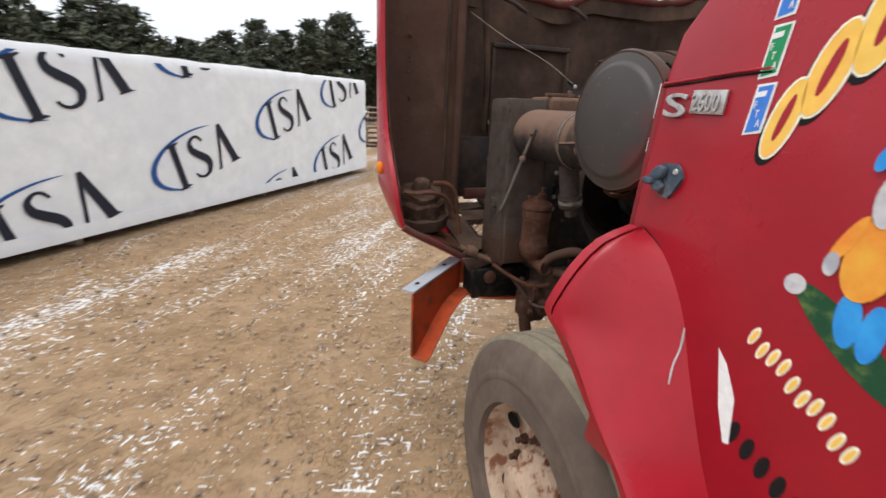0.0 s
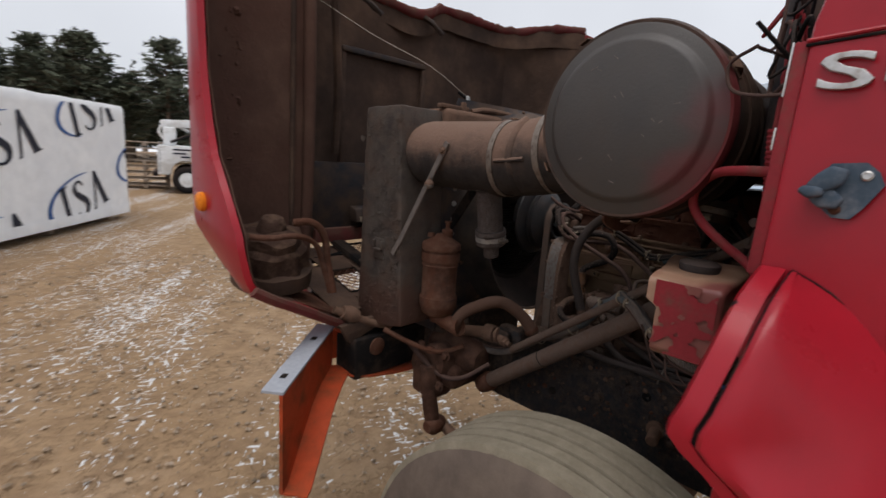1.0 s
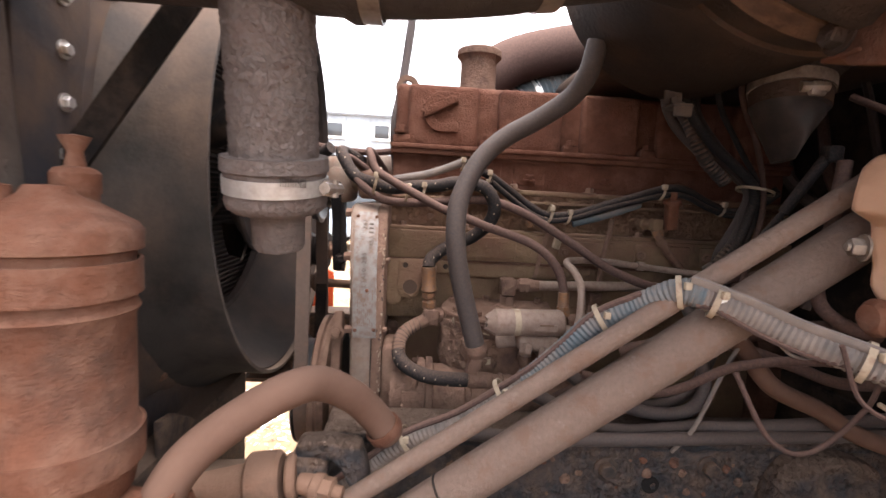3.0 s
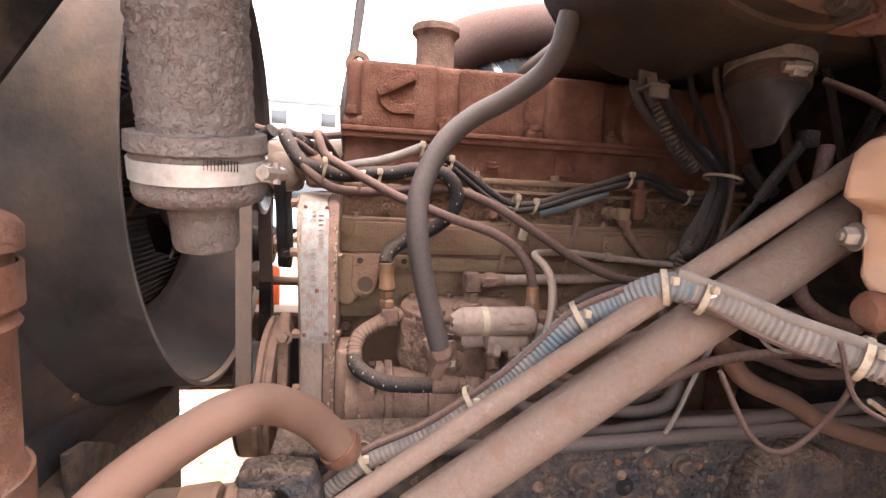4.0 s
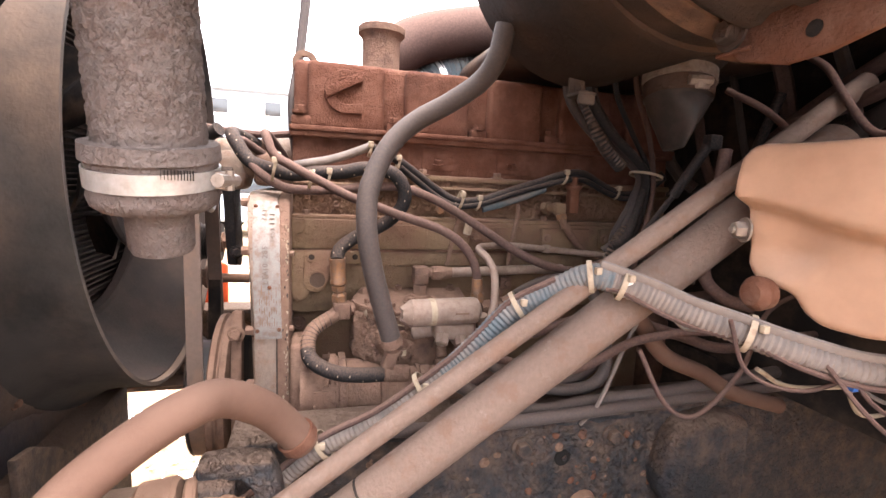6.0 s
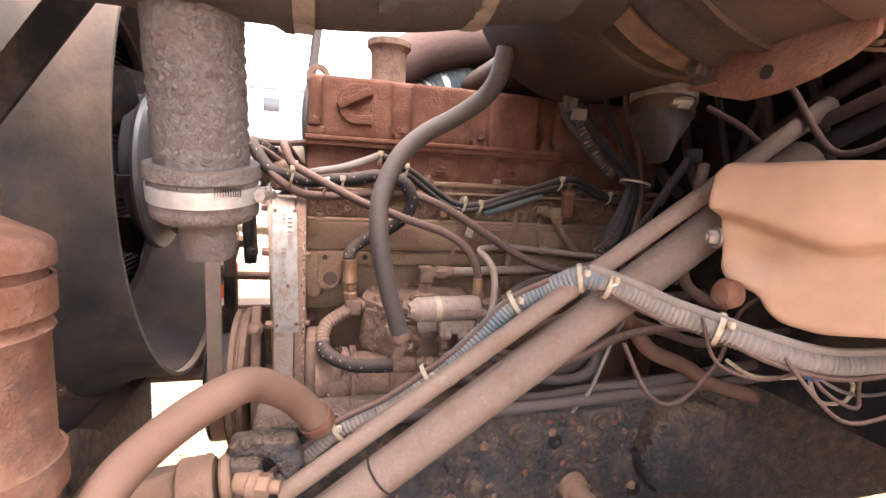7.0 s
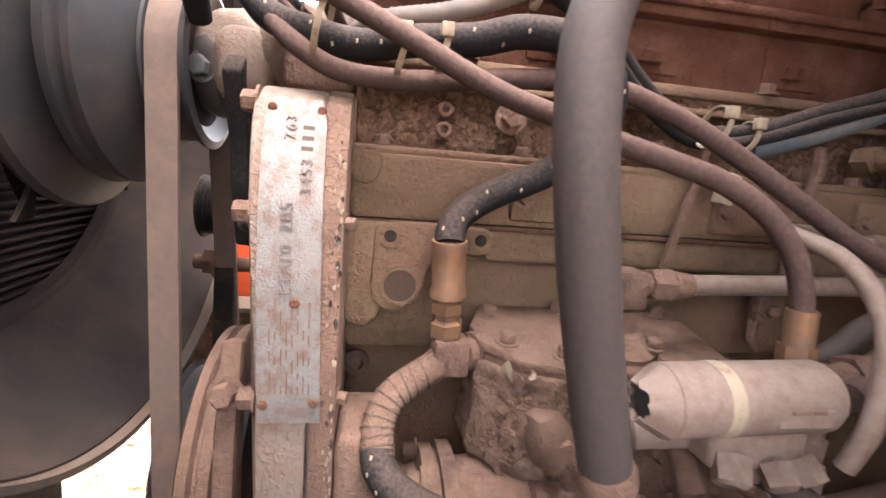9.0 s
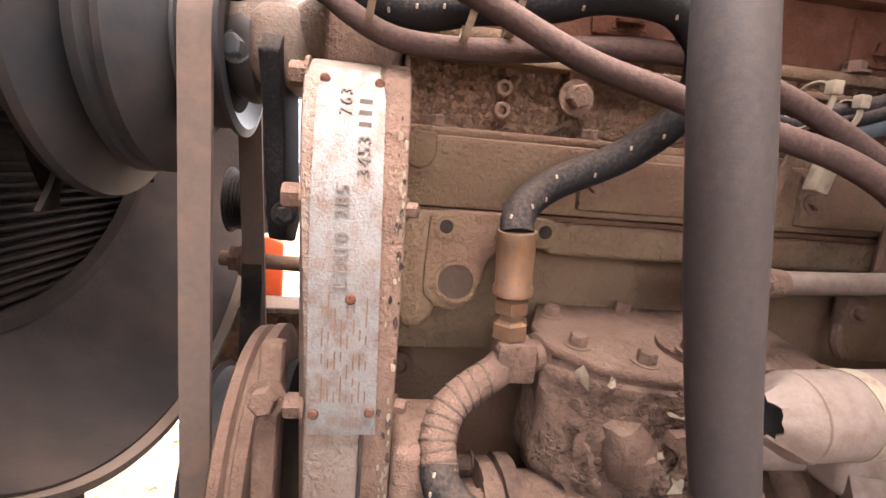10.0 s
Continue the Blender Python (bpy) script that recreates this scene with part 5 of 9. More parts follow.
def frame_rails():
    prof = [(1.325, 0.80), (1.405, 0.80), (1.405, 0.812), (1.337, 0.812), (1.337, 1.063), (1.405, 1.063), (1.405, 1.075), (1.325, 1.075)]
    rail = part("frame_rail", roughen(prism(prof, 1, -2.5, 1.575, 0.009, 3), 0.0015, 40), M_FRAME, truck, "black painted frame rail with rust and dust")
    prof2 = [(3.46 - x, max(z, 0.86 + (z - 0.80)) - 0.027 if z < 0.9 else z - 0.027) for x, z in prof]
    far = part("far_frame_rail", prism(prof2, 1, -2.5, 1.95, 0.002, 1), M_RAIL, truck)
    for y, z in ((1.407, 0.905), (1.113, 1.007), (0.95, 0.9)):
        part("rail_hole", lathe([(0, 0.013), (0.0015, 0.013)], (1.3252, y, z), (-1, 0, 0), 16), M_DARK, rail)
    for y, z in ((1.03, 1.035), (0.92, 1.04), (1.18, 1.03), (1.25, 0.95), (1.03, 0.90), (0.86, 0.98), (1.33, 1.03)):
        part("rail_bolt", bolt((1.325, y, z), (-1, 0, 0), 0.012, 0.010), M_RAIL, rail)
    part("rail_bracket", roughen(prism([(0.80, 0.90), (0.80, 1.05), (0.85, 1.072), (0.92, 1.066), (0.955, 1.03), (0.965, 0.96), (0.93, 0.91)], 0, 1.285, 1.335, 0.018, 4), 0.004, 30), M_FRAME, rail, "rusty bracket bolted to the frame")
    part("rail_stub", join(rod((1.33, 1.075, 0.925), (1.268, 1.065, 0.915), 0.017, 16, 0.003), lathe([(0, 0.026), (0.012, 0.024), (0.014, 0.016)], (1.325, 1.075, 0.925), (-1, -0.1, -0.1), 20)), M_DUSTY, rail)
    rng = random.Random(17)
    part("dust_ridge", roughen(tube([(1.336, 0.60, 1.066), (1.336, 1.0, 1.066), (1.336, 1.52, 1.064)], 0.013, 12, 0.02, lump=0.15), 0.003, 40), M_FRAME, rail, "dust caked along the rail top")
    for i in range(130):
        # blisters of rust and caked dirt on the web
        y, z, r = rng.uniform(0.95, 1.5), rng.uniform(0.86, 1.05), 0.0025 + 0.007 * rng.random() ** 2
        part("rust_blister", roughen(lathe([(0, r), (0.4 * r, 0.7 * r), (0.55 * r, 0.0)], (1.3256, y, z), (-1, 0, 0), 9), 0.35 * r, 160), (M_MUDCAKE, M_FRAME, M_MUDCAKE, M_RUST)[i % 4], rail)
    part("front_crossmember", box(1.20, 1.68, 1.80, 1.90, 0.80, 1.02, 0.008), M_RAIL, truck)
    part("rail_end", prism([(1.575, 0.80), (1.575, 1.03), (1.62, 0.99), (2.0, 0.97), (2.0, 0.80)], 0, 1.325, 1.405, 0.004), M_RAIL, rail)
    part("far_bumper_arm", prism([(1.715, 1.01), (1.715, 1.145), (1.74, 1.155), (2.30, 1.15), (2.30, 0.93), (1.9, 0.95)], 0, 2.18, 2.20, 0.006), M_ORANGE, truck, "orange far bumper arm")
    for y in (1.66, 1.73):
        part("rail_bolt", bolt((2.124, y, 0.98), (-1, 0, 0), 0.010, 0.010), M_DUSTY, far)
    part("rail_hole", lathe([(0, 0.010), (0.0015, 0.010)], (2.123, 1.70, 1.0), (-1, 0, 0), 16), M_DARK, far)
    # added cover that reaches over the rear of the engine and keeps light off it
    part("engine_tunnel", roughen(prism([(0.73, 1.615), (1.15, 1.628), (1.165, 1.646), (1.15, 1.668), (1.0, 1.78), (0.73, 1.88)], 0, 1.385, 2.40, 0.01), 0.003, 12), M_HOOD_BLACK, truck, "black cover added to shade the rear of the engine")
    # added box on the firewall, blocks light from above
    part("heater_box", roughen(box(1.02, 2.30, 0.731, 0.90, 1.64, 1.97, 0.03, 4), 0.006, 9), M_HOOD_BLACK, truck, "black box added on the firewall to block light")
    part("front_axle", tube([(0.90, 1.112, 0.52), (1.12, 1.112, 0.48), (1.3, 1.112, 0.44), (2.16, 1.112, 0.44), (2.5, 1.112, 0.52)], 0.055, 10, 0.1), M_DUSTY, truck)


frame_rails()

# ---- radiator and fan ----
def radiator():
    face = [(1.814, 1.07), (1.862, 1.788), (2.04, 1.784), (2.058, 1.012)]
    bm = prism(face, 0, 1.003, 1.19, 0.008)
    bmesh.ops.subdivide_edges(bm, edges=[e for e in bm.edges if e.calc_length() > 0.1], cuts=8, use_grid_fill=True)
    rad = part("radiator", roughen(bm, 0.0018, 22), M_SIDE, truck, "flaking grey-brown radiator side plate")
    # curled flakes of old paint
    rng = random.Random(31)
    bm = bmesh.new()
    for i in range(640):
        z = 1.09 + 0.67 * rng.random() ** 2.4
        if i % 4:
            c, out = Vector((1.001, rng.choice((rng.uniform(1.845, 2.04), rng.uniform(1.835, 1.88))) + (z - 1.07) * 0.02, z)), Vector((-1, 0, 0))
        else:
            c, out = Vector((rng.uniform(1.01, 1.17), 1.8135 + (z - 1.07) * 0.0668, z)), Vector((0, -1, 0))
        r, turn = 0.003 + 0.011 * rng.random() ** 2, rng.uniform(0, 6.28)
        u = out.orthogonal().normalized()
        w = out.cross(u)
        ring_ = []
        for k in range(6):
            q, rr = turn + k * 1.047, r * rng.uniform(0.35, 1.3)
            ring_.append(bm.verts.new(c + (u * math.cos(q) + w * math.sin(q)) * rr + out * rng.uniform(-0.001, 0.0022)))
        mid = bm.verts.new(c + out * rng.uniform(0.0003, 0.0012))
        for k in range(6):
            bm.faces.new((ring_[k], ring_[(k + 1) % 6], mid))
    tagged(part("flaking_paint", bm, M_SIDE, rad, "curled flakes of old paint", smooth=False), "curled flakes of old paint", kind="stuff")
    part("side_tab", join(box(0.990, 1.004, 1.918, 1.966, 1.310, 1.318, 0.002), box(0.990, 1.004, 1.918, 1.926, 1.31, 1.345, 0.002), box(0.990, 1.004, 1.958, 1.966, 1.31, 1.345, 0.002), box(0.999, 1.004, 1.916, 1.968, 1.28, 1.352, 0.002)), M_SIDE, rad)
    part("top_tank", roughen(box(1.19, 2.27, 1.84, 2.03, 1.70, 1.80, 0.02, 4), 0.003, 14), M_DUSTY, rad, "dusty radiator top tank")
    part("mount_plate", box(1.19, 1.30, 1.845, 1.870, 1.06, 1.74, 0.003), M_HOOD_BLACK, rad, "black core support with bolts")
    part("far_side_plate", box(2.27, 2.46, 1.82, 2.05, 1.05, 1.77, 0.008), M_SIDE, rad)
    part("bottom_tank", box(1.19, 2.27, 1.84, 2.02, 1.00, 1.08, 0.015), M_HOOD_BLACK, rad)
    for i in range(7):
        part("bolt", bolt((1.255, 1.845, 1.64 - 0.055 * i), (0, -1, 0), 0.007, 0.006), M_CHROME, rad)
    part("core", box(1.30, 2.27, 1.90, 1.99, 1.08, 1.70, 0.0), M_DARK, rad)
    bm = bmesh.new()
    for i in range(58):
        z = 1.085 + i * 0.0105
        m = box(1.30, 2.27, 1.886, 1.90, z, z + 0.003, 0.0)
        bm = join(bm, m)
    tagged(part("core_finning", bm, M_THROAT, rad, smooth=False), kind="stuff")
    part("lower_bracket", prism([(1.341, 1.072), (1.38, 1.066), (1.433, 1.035), (1.492, 0.983), (1.515, 0.955), (1.512, 0.938), (1.497, 0.937), (1.396, 1.002), (1.345, 0.99)], 1, 1.796, 1.806, 0.003), M_RAIL, rad, "black bracket with a round end")
    part("bracket_hole", lathe([(0, 0.007), (0.001, 0.007)], (1.49, 1.7955, 0.958), (0, -1, 0), 14), M_DARK, rad)
    # lower corner gusset
    part("gusset", prism([(1.19, 1.10), (1.19, 1.02), (1.27, 1.10)], 1, 1.80, 1.81, 0.001), M_SIDE, rad)
    # clips and small bracket on top with the hood cable
    part("top_bracket", join(box(1.18, 1.32, 1.86, 1.885, 1.80, 1.815, 0.003), box(1.20, 1.23, 1.855, 1.885, 1.76, 1.80, 0.004), box(1.28, 1.30, 1.855, 1.885, 1.76, 1.83, 0.004)), M_DUSTY, rad)
    part("cable_end", rod((1.325, 1.877, 1.80), (1.325, 1.877, 1.855), 0.008, 10, 0.002), M_CHROME, rad)
    part("hood_cable", tube([(1.325, 1.877, 1.85), (1.24, 1.99, 1.95), (1.14, 2.2, 2.06), (1.05, 2.44, 2.20)], 0.0019, 6, 0.05), M_BAND, rad, "thin steel hood cable")
    part("cable_grip", rod((1.325, 1.877, 1.845), (1.305, 1.905, 1.868), 0.006, 8), M_DARK, rad)
    part("fold_bracket", tube([(1.33, 1.86, 1.80), (1.42, 1.86, 1.815), (1.6, 1.86, 1.812)], 0.01, 8, 0.02), M_DUSTY, rad)
    part("lower_arm", tube([(0.86, 1.99, 1.11), (0.93, 1.965, 1.075), (1.0, 1.95, 1.045), (1.06, 1.93, 1.03)], 0.014, 10, 0.02), M_DUSTY, rad)
    part("arm_joint", roughen(lathe([(-0.03, 0.0), (-0.03, 0.022), (0.0, 0.03), (0.03, 0.022), (0.03, 0)], (0.91, 1.97, 1.09), (0.8, -0.2, -0.35), 14), 0.003, 30), M_DUSTY, rad)
    part("lower_gusset", prism([(0.86, 1.06), (0.90, 0.99), (1.02, 1.03), (1.0, 1.07)], 1, 1.95, 1.975, 0.006), M_HOOD_IN, rad)


radiator()

FX, FZ = 1.69, 1.42  # shroud centre
DX, DZ = 1.702, 1.409  # fan drive centre


def fan():
    R = 0.378
    prof = [(0.0, R), (0.0, R + 0.006), (-0.008, R + 0.007), (-0.05, R + 0.006), (-0.085, R + 0.012), (-0.11, R + 0.03), (-0.118, R + 0.034), (-0.118, R + 0.026), (-0.09, R + 0.004), (-0.05, R - 0.002)]
    shroud = part("fan_shroud", lathe(prof, (FX, 1.718, FZ), (0, -1, 0), 120, closed=True), M_SHROUD, truck, "grey dusted plastic fan shroud")
    rows = []
    for k in range(73):
        q = 2 * math.pi * k / 72
        c, d = math.cos(q), math.sin(q)
        reach = min((0.44 if c < 0 else 0.58) / max(1e-6, abs(c)), 0.42 / max(1e-6, abs(d)))
        rim = Vector((FX + (R + 0.022) * c, 1.832, FZ + (R + 0.022) * d))
        far = Vector((FX + max(reach, R + 0.03) * c, 1.872, FZ + max(reach, R + 0.03) * d))
        rows.append([rim, rim.lerp(far, 0.5) + Vector((0, 0.012, 0)), far])
    part("shroud_panel", sheet(rows, 0.004), M_HOOD_BLACK, shroud)
    for i in range(10):
        q = radians(100 + i * 26)
        part("shroud_bolt", bolt((FX + (R + 0.036) * math.cos(q), 1.838, FZ + (R + 0.036) * math.sin(q)), (0, -1, 0), 0.006, 0.006), M_DUSTY, shroud)
    part("shroud_throat", lathe([(-0.012, R - 0.003), (-0.05, R - 0.016), (-0.10, R - 0.058), (-0.145, R - 0.098), (-0.146, R - 0.094), (-0.10, R - 0.052), (-0.05, R - 0.010), (-0.012, R - 0.001)], (FX, 1.718, FZ), (0, -1, 0), 96, closed=True), M_THROAT, shroud)
    part("throat_edge", lathe([(-0.136, R - 0.094), (-0.136, R - 0.106), (-0.150, R - 0.108), (-0.156, R - 0.094)], (FX, 1.718, FZ), (0, -1, 0), 96, closed=True), M_THROAT, shroud)
    hub = part("fan", lathe([(0, 0.0), (0, 0.10), (0.01, 0.125), (0.03, 0.125), (0.035, 0.10), (0.04, 0)], (FX, 1.81, FZ), (0, -1, 0), 32), M_PULLEY, truck, "dusty engine fan")
    for k in range(6):
        q = 2 * math.pi * k / 6 + 0.471
        rows = []
        for i in range(9):
            r = 0.10 + i * 0.0085
            tw = radians(50 - i * 2.6)
            c = Vector((FX + r * math.cos(q), 1.825, FZ + r * math.sin(q)))
            t = Vector((-math.sin(q), 0, math.cos(q)))
            w = 0.052 + 0.003 * i
            rows.append([c + (t * math.cos(tw) + Vector((0, 1, 0)) * math.sin(tw)) * w * s - Vector((0, 0.012 * (1 - s * s), 0)) for s in (-1, -0.33, 0.33, 1)])
        part("blade", sheet(rows, 0.004), M_DARK, hub)
    # fan drive: big ribbed drum, cone and belt pulley
    drum = part("fan_drive", lathe([(0.0, 0.06), (0.0, 0.112), (0.004, 0.119), (0.012, 0.119), (0.015, 0.113), (0.019, 0.113), (0.022, 0.118), (0.028, 0.118), (0.032, 0.110), (0.046, 0.086), (0.050, 0.07), (0.06, 0.06)], (DX, 1.752, DZ), (0, -1, 0), 72), M_PULLEY, truck, "grey fan drive drum and pulley")
    part("rear_disc", lathe([(0, 0.0), (0, 0.145), (0.006, 0.147), (0.012, 0.144), (0.020, 0.12), (0.03, 0.05)], (DX, 1.784, DZ), (0, -1, 0), 56), M_PULLEY, drum)
    part("pulley", lathe([(0.0, 0.06), (0.0, 0.078), (0.003, 0.078), (0.005, 0.072), (0.030, 0.072), (0.032, 0.078), (0.037, 0.079), (0.039, 0.071), (0.034, 0.064), (0.02, 0.04)], (DX, 1.695, DZ), (0, -1, 0), 64), M_PULLEY, drum, "dusty belt pulley")
    part("rim_gap", lathe([(0, 0.03), (0.0, 0.066), (0.002, 0.066), (0.004, 0.03)], (DX, 1.668, DZ), (0, -1, 0), 40), M_DARK, drum)
    part("hub_flange", lathe([(0, 0.040), (0.012, 0.046), (0.022, 0.046), (0.034, 0.036), (0.05, 0.034)], (DX, 1.664, DZ), (0, -1, 0), 36), M_PULLEY, drum)
    return drum


DRUM = fan()


def belts():
    # flat accessory belt from the drive pulley down to the crank pulley
    yc = 1.676
    def run(cx, cz, r, q0, q1, n=18):
        return [(cx + r * math.cos(radians(q0 + (q1 - q0) * i / n)), yc, cz + r * math.sin(radians(q0 + (q1 - q0) * i / n))) for i in range(n + 1)]
    loop = run(DX, DZ, 0.0755, 0, 180) + run(1.735, 0.96, 0.112, 180, 360)
    loop.append(loop[0])
    part("fan_belt", strap(loop, 0.026, 0.006, (0, 1, 0)), M_BELT, truck, "worn brown-backed fan belt")
    crank = part("crank_pulley", lathe([(0.0, 0.04), (0.0, 0.113), (0.003, 0.115), (0.006, 0.108), (0.036, 0.108), (0.039, 0.115), (0.042, 0.113), (0.043, 0.05)], (1.735, 1.697, 0.96), (0, -1, 0), 56), M_PULLEY, truck, "dusty crankshaft pulley and damper")
    part("damper", lathe([(0, 0.05), (0, 0.140), (0.003, 0.146), (0.012, 0.147), (0.015, 0.140), (0.018, 0.140), (0.021, 0.149), (0.031, 0.149), (0.034, 0.140), (0.036, 0.06)], (1.70, 1.650, 0.985), (0, -1, 0), 72), M_CASTING, crank, "dusty grooved damper ring")
    part("damper_face", lathe([(0, 0.03), (0, 0.106), (0.006, 0.110), (0.010, 0.110), (0.012, 0.05)], (1.70, 1.612, 0.985), (0, -1, 0), 56), M_DARK, crank)
    part("pump_arm", prism([(1.525, 1.19), (1.545, 1.185), (1.53, 1.10), (1.527, 1.0), (1.545, 0.92), (1.53, 0.90), (1.502, 0.95), (1.497, 1.03), (1.505, 1.12)], 1, 1.582, 1.598, 0.004), M_CASTING, crank, "dusty curved housing edge")
    part("arm_bolt", bolt((1.512, 1.590, 1.155), (-1, 0, 0.2), 0.009, 0.012), M_CASTING, crank)
    # long bolt between the idlers
    long = part("tension_bolt", rod((1.876, 1.735, 1.172), (1.85, 1.55, 1.172), 0.0105, 14), M_DUSTY, truck, "dusty long tensioner bolt")
    part("bolt_nut", join(lathe([(0, 0.019), (0.015, 0.019)], (1.874, 1.706, 1.172), (0.1, 1, 0), 6), lathe([(-0.006, 0.024), (0.0, 0.024)], (1.874, 1.706, 1.172), (0.1, 1, 0), 18)), M_DUSTY, long)
    # black ribbed belt on the idlers
    part("ribbed_belt", join(strap([(1.822, 1.678, 1.46), (1.824, 1.678, 1.34), (1.818, 1.678, 1.24), (1.808, 1.678, 1.12), (1.80, 1.678, 1.0)], 0.024, 0.006, (0, 1, 0)),
                             strap([(1.822, 1.678, 1.46), (1.86, 1.678, 1.48), (1.90, 1.678, 1.48)], 0.024, 0.006, (0, 1, 0))), M_DARK, truck, "black ribbed accessory belt")
    def idler(cx, cy, cz, r, name):
        prof = [(0, 0.012), (0, r + 0.004), (0.003, r + 0.004)]
        for i in range(8):
            y = 0.004 + i * 0.0045
            prof += [(y, r), (y + 0.0022, r - 0.004)]
        prof += [(0.042, r + 0.003), (0.046, r + 0.003), (0.046, 0.014)]
        return part(name, lathe(prof, (cx, cy, cz), (0, -1, 0), 48), M_BLACK, truck, "black grooved idler pulley")
    top = idler(1.85, 1.715, 1.255, 0.038, "idler_pulley")
    part("idler_bolt", bolt((1.85, 1.668, 1.255), (0, -1, 0), 0.015, 0.024), M_DUSTY, top)
    arm = part("idler_bracket", prism([(1.63, 1.40), (1.65, 1.42), (1.72, 1.40), (1.74, 1.30), (1.76, 1.25), (1.73, 1.225), (1.68, 1.235), (1.66, 1.30), (1.655, 1.34)], 1, 1.612, 1.630, 0.003), M_BLACK, top, "black idler bracket")
    part("bracket_bolt", bolt((1.662, 1.612, 1.262), (-1, -0.4, 0), 0.008, 0.008), M_BLACK, arm)
    low = idler(1.745, 1.712, 0.990, 0.056, "idler_pulley")
    part("idler_boss", rod((1.72, 1.668, 1.0), (1.72, 1.61, 1.0), 0.030, 18, 0.003), M_DUSTY, low)


belts()


# ---- air cleaner and its duct ----
def crusted(bm, axis_at, amount):
    """Lumpy scale on an upright pipe."""
    for v in bm.verts:
        d = Vector((v.co.x - axis_at.x, v.co.y - axis_at.y, 0)).normalized()
        n = noise.noise(v.co * 210) + 0.6 * noise.noise(v.co * 420)
        v.co += d * amount * max(0.0, min(1.0, 2.2 * n + 0.15))
    return bm


M_BANDRED = material("rust_stained_steel", (0.085, 0.052, 0.040), (0.050, 0.036, 0.030), rough=0.5, scale=9, bump=0.15, bump_scale=120, cover=0.5, soft=0.4)
overspray(M_BANDRED, (0.13, 0.022, 0.025), (0.900, 1.105, 1.727), (0.0, -0.97, -0.24), 0.04, 0.17)


def air_cleaner():
    c = Vector((0.900, 1.105, 1.727))
    ax = Vector((1, 0.0, 0.0))
    R = 0.179
    can = part("air_cleaner", lathe([(0.03, 0.0), (0.03, R - 0.002), (0.05, R + 0.004), (0.150, R + 0.006), (0.158, R + 0.012), (0.172, R + 0.012), (0.180, R + 0.002), (0.22, R - 0.002), (0.49, R - 0.004), (0.52, R - 0.02), (0.54, 0.10), (0.55, 0.0)], c, ax, 72), M_CLEANER, truck, "large dusty round air cleaner")
    part("lid", lathe([(0.0, 0.0), (0.0, R - 0.038), (0.004, R - 0.030), (0.010, R - 0.026), (0.014, R - 0.02), (0.016, R - 0.006), (0.022, R + 0.003), (0.040, R + 0.005), (0.044, R)], c, ax, 72), M_LID, can, "flat grey-brown air cleaner lid")
    part("lid_band", lathe([(0.020, R - 0.010), (0.018, R + 0.003), (0.03, R + 0.008), (0.05, R + 0.006), (0.052, R)], c, ax, 72), M_BANDRED, can, "rusty rim band with red overspray")
    rng = random.Random(21)
    for i in range(12):
        q, r = rng.uniform(0, 6.283), 0.13 * math.sqrt(rng.uniform(0.1, 1))
        m = Matrix.Translation(c + Vector((-0.0002, r * math.cos(q), r * math.sin(q)))) @ Matrix.Rotation(rng.uniform(-0.6, 0.9), 4, "X")
        L = rng.uniform(0.002, 0.008)
        part("scuff", moved(box(-0.0003, 0.0004, -L, L, -0.0005, 0.0005, 0.0), m), M_BAND, can)
    part("rib", ring(c + ax * 0.12, ax, R + 0.004, 0.012, 0.006, 64), M_CLEANER, can)
    part("rib", ring(c + ax * 0.26, ax, R - 0.003, 0.012, 0.006, 64), M_CLEANER, can)
    for q in (55, 150, 262, 330):
        d = Vector((0, math.cos(radians(q)), math.sin(radians(q))))
        p = c + ax * 0.05 + d * (R + 0.004)
        part("clip", join(strap([p - ax * 0.03 + d * 0.008, p + d * 0.014, p + ax * 0.035 + d * 0.004], 0.02, 0.003, ax.cross(d)), rod(p + ax * 0.03 - ax.cross(d) * 0.016, p + ax * 0.03 + ax.cross(d) * 0.016, 0.004, 8)), M_DUSTY, can)
    # mounting band and bracket below
    part("mount_band", ring(c + ax * 0.205, ax, R, 0.03, 0.004, 64), M_DUSTY, can)
    part("mount_ear", roughen(prism([(1.100, 1.536), (1.093, 1.545), (1.059, 1.556), (1.015, 1.560), (0.961, 1.562), (0.935, 1.560), (0.935, 1.532), (0.952, 1.521), (0.973, 1.512), (1.003, 1.505), (1.034, 1.503), (1.075, 1.514)], 1, 1.129, 1.135, 0.002), 0.0006, 50), M_RUST, can, "dusty brown mounting ear")
    part("ear_hole", lathe([(0, 0.006), (0.0008, 0.006)], (1.014, 1.1352, 1.523), (0, 1, 0), 14), M_DARK, can)
    part("ear_bolt", bolt((1.084, 1.135, 1.538), (0, 1, 0.1), 0.010, 0.011), M_CLEANER, can)
    part("ear_fold", box(1.064, 1.098, 1.112, 1.138, 1.521, 1.525, 0.0015), M_RUST, can)
    part("bracket_clip", join(box(1.318, 1.350, 1.112, 1.140, 1.528, 1.533, 0.002), box(1.346, 1.352, 1.114, 1.138, 1.528, 1.566, 0.002), box(1.318, 1.324, 1.114, 1.138, 1.516, 1.530, 0.002), bolt((1.334, 1.128, 1.533), (0, 0.2, 1), 0.007, 0.009)), M_SHROUD, can)
    # dust valve: clamp, cup and flattened rubber cone
    v = Vector((1.288, 1.012, 1.574))
    down = Vector((-0.16, 0.10, -1)).normalized()
    part("valve_collar", lathe([(0, 0.056), (0.008, 0.049), (0.014, 0.0435), (0.05, 0.0425), (0.052, 0.0)], v, down, 36), M_CLEANER, can)
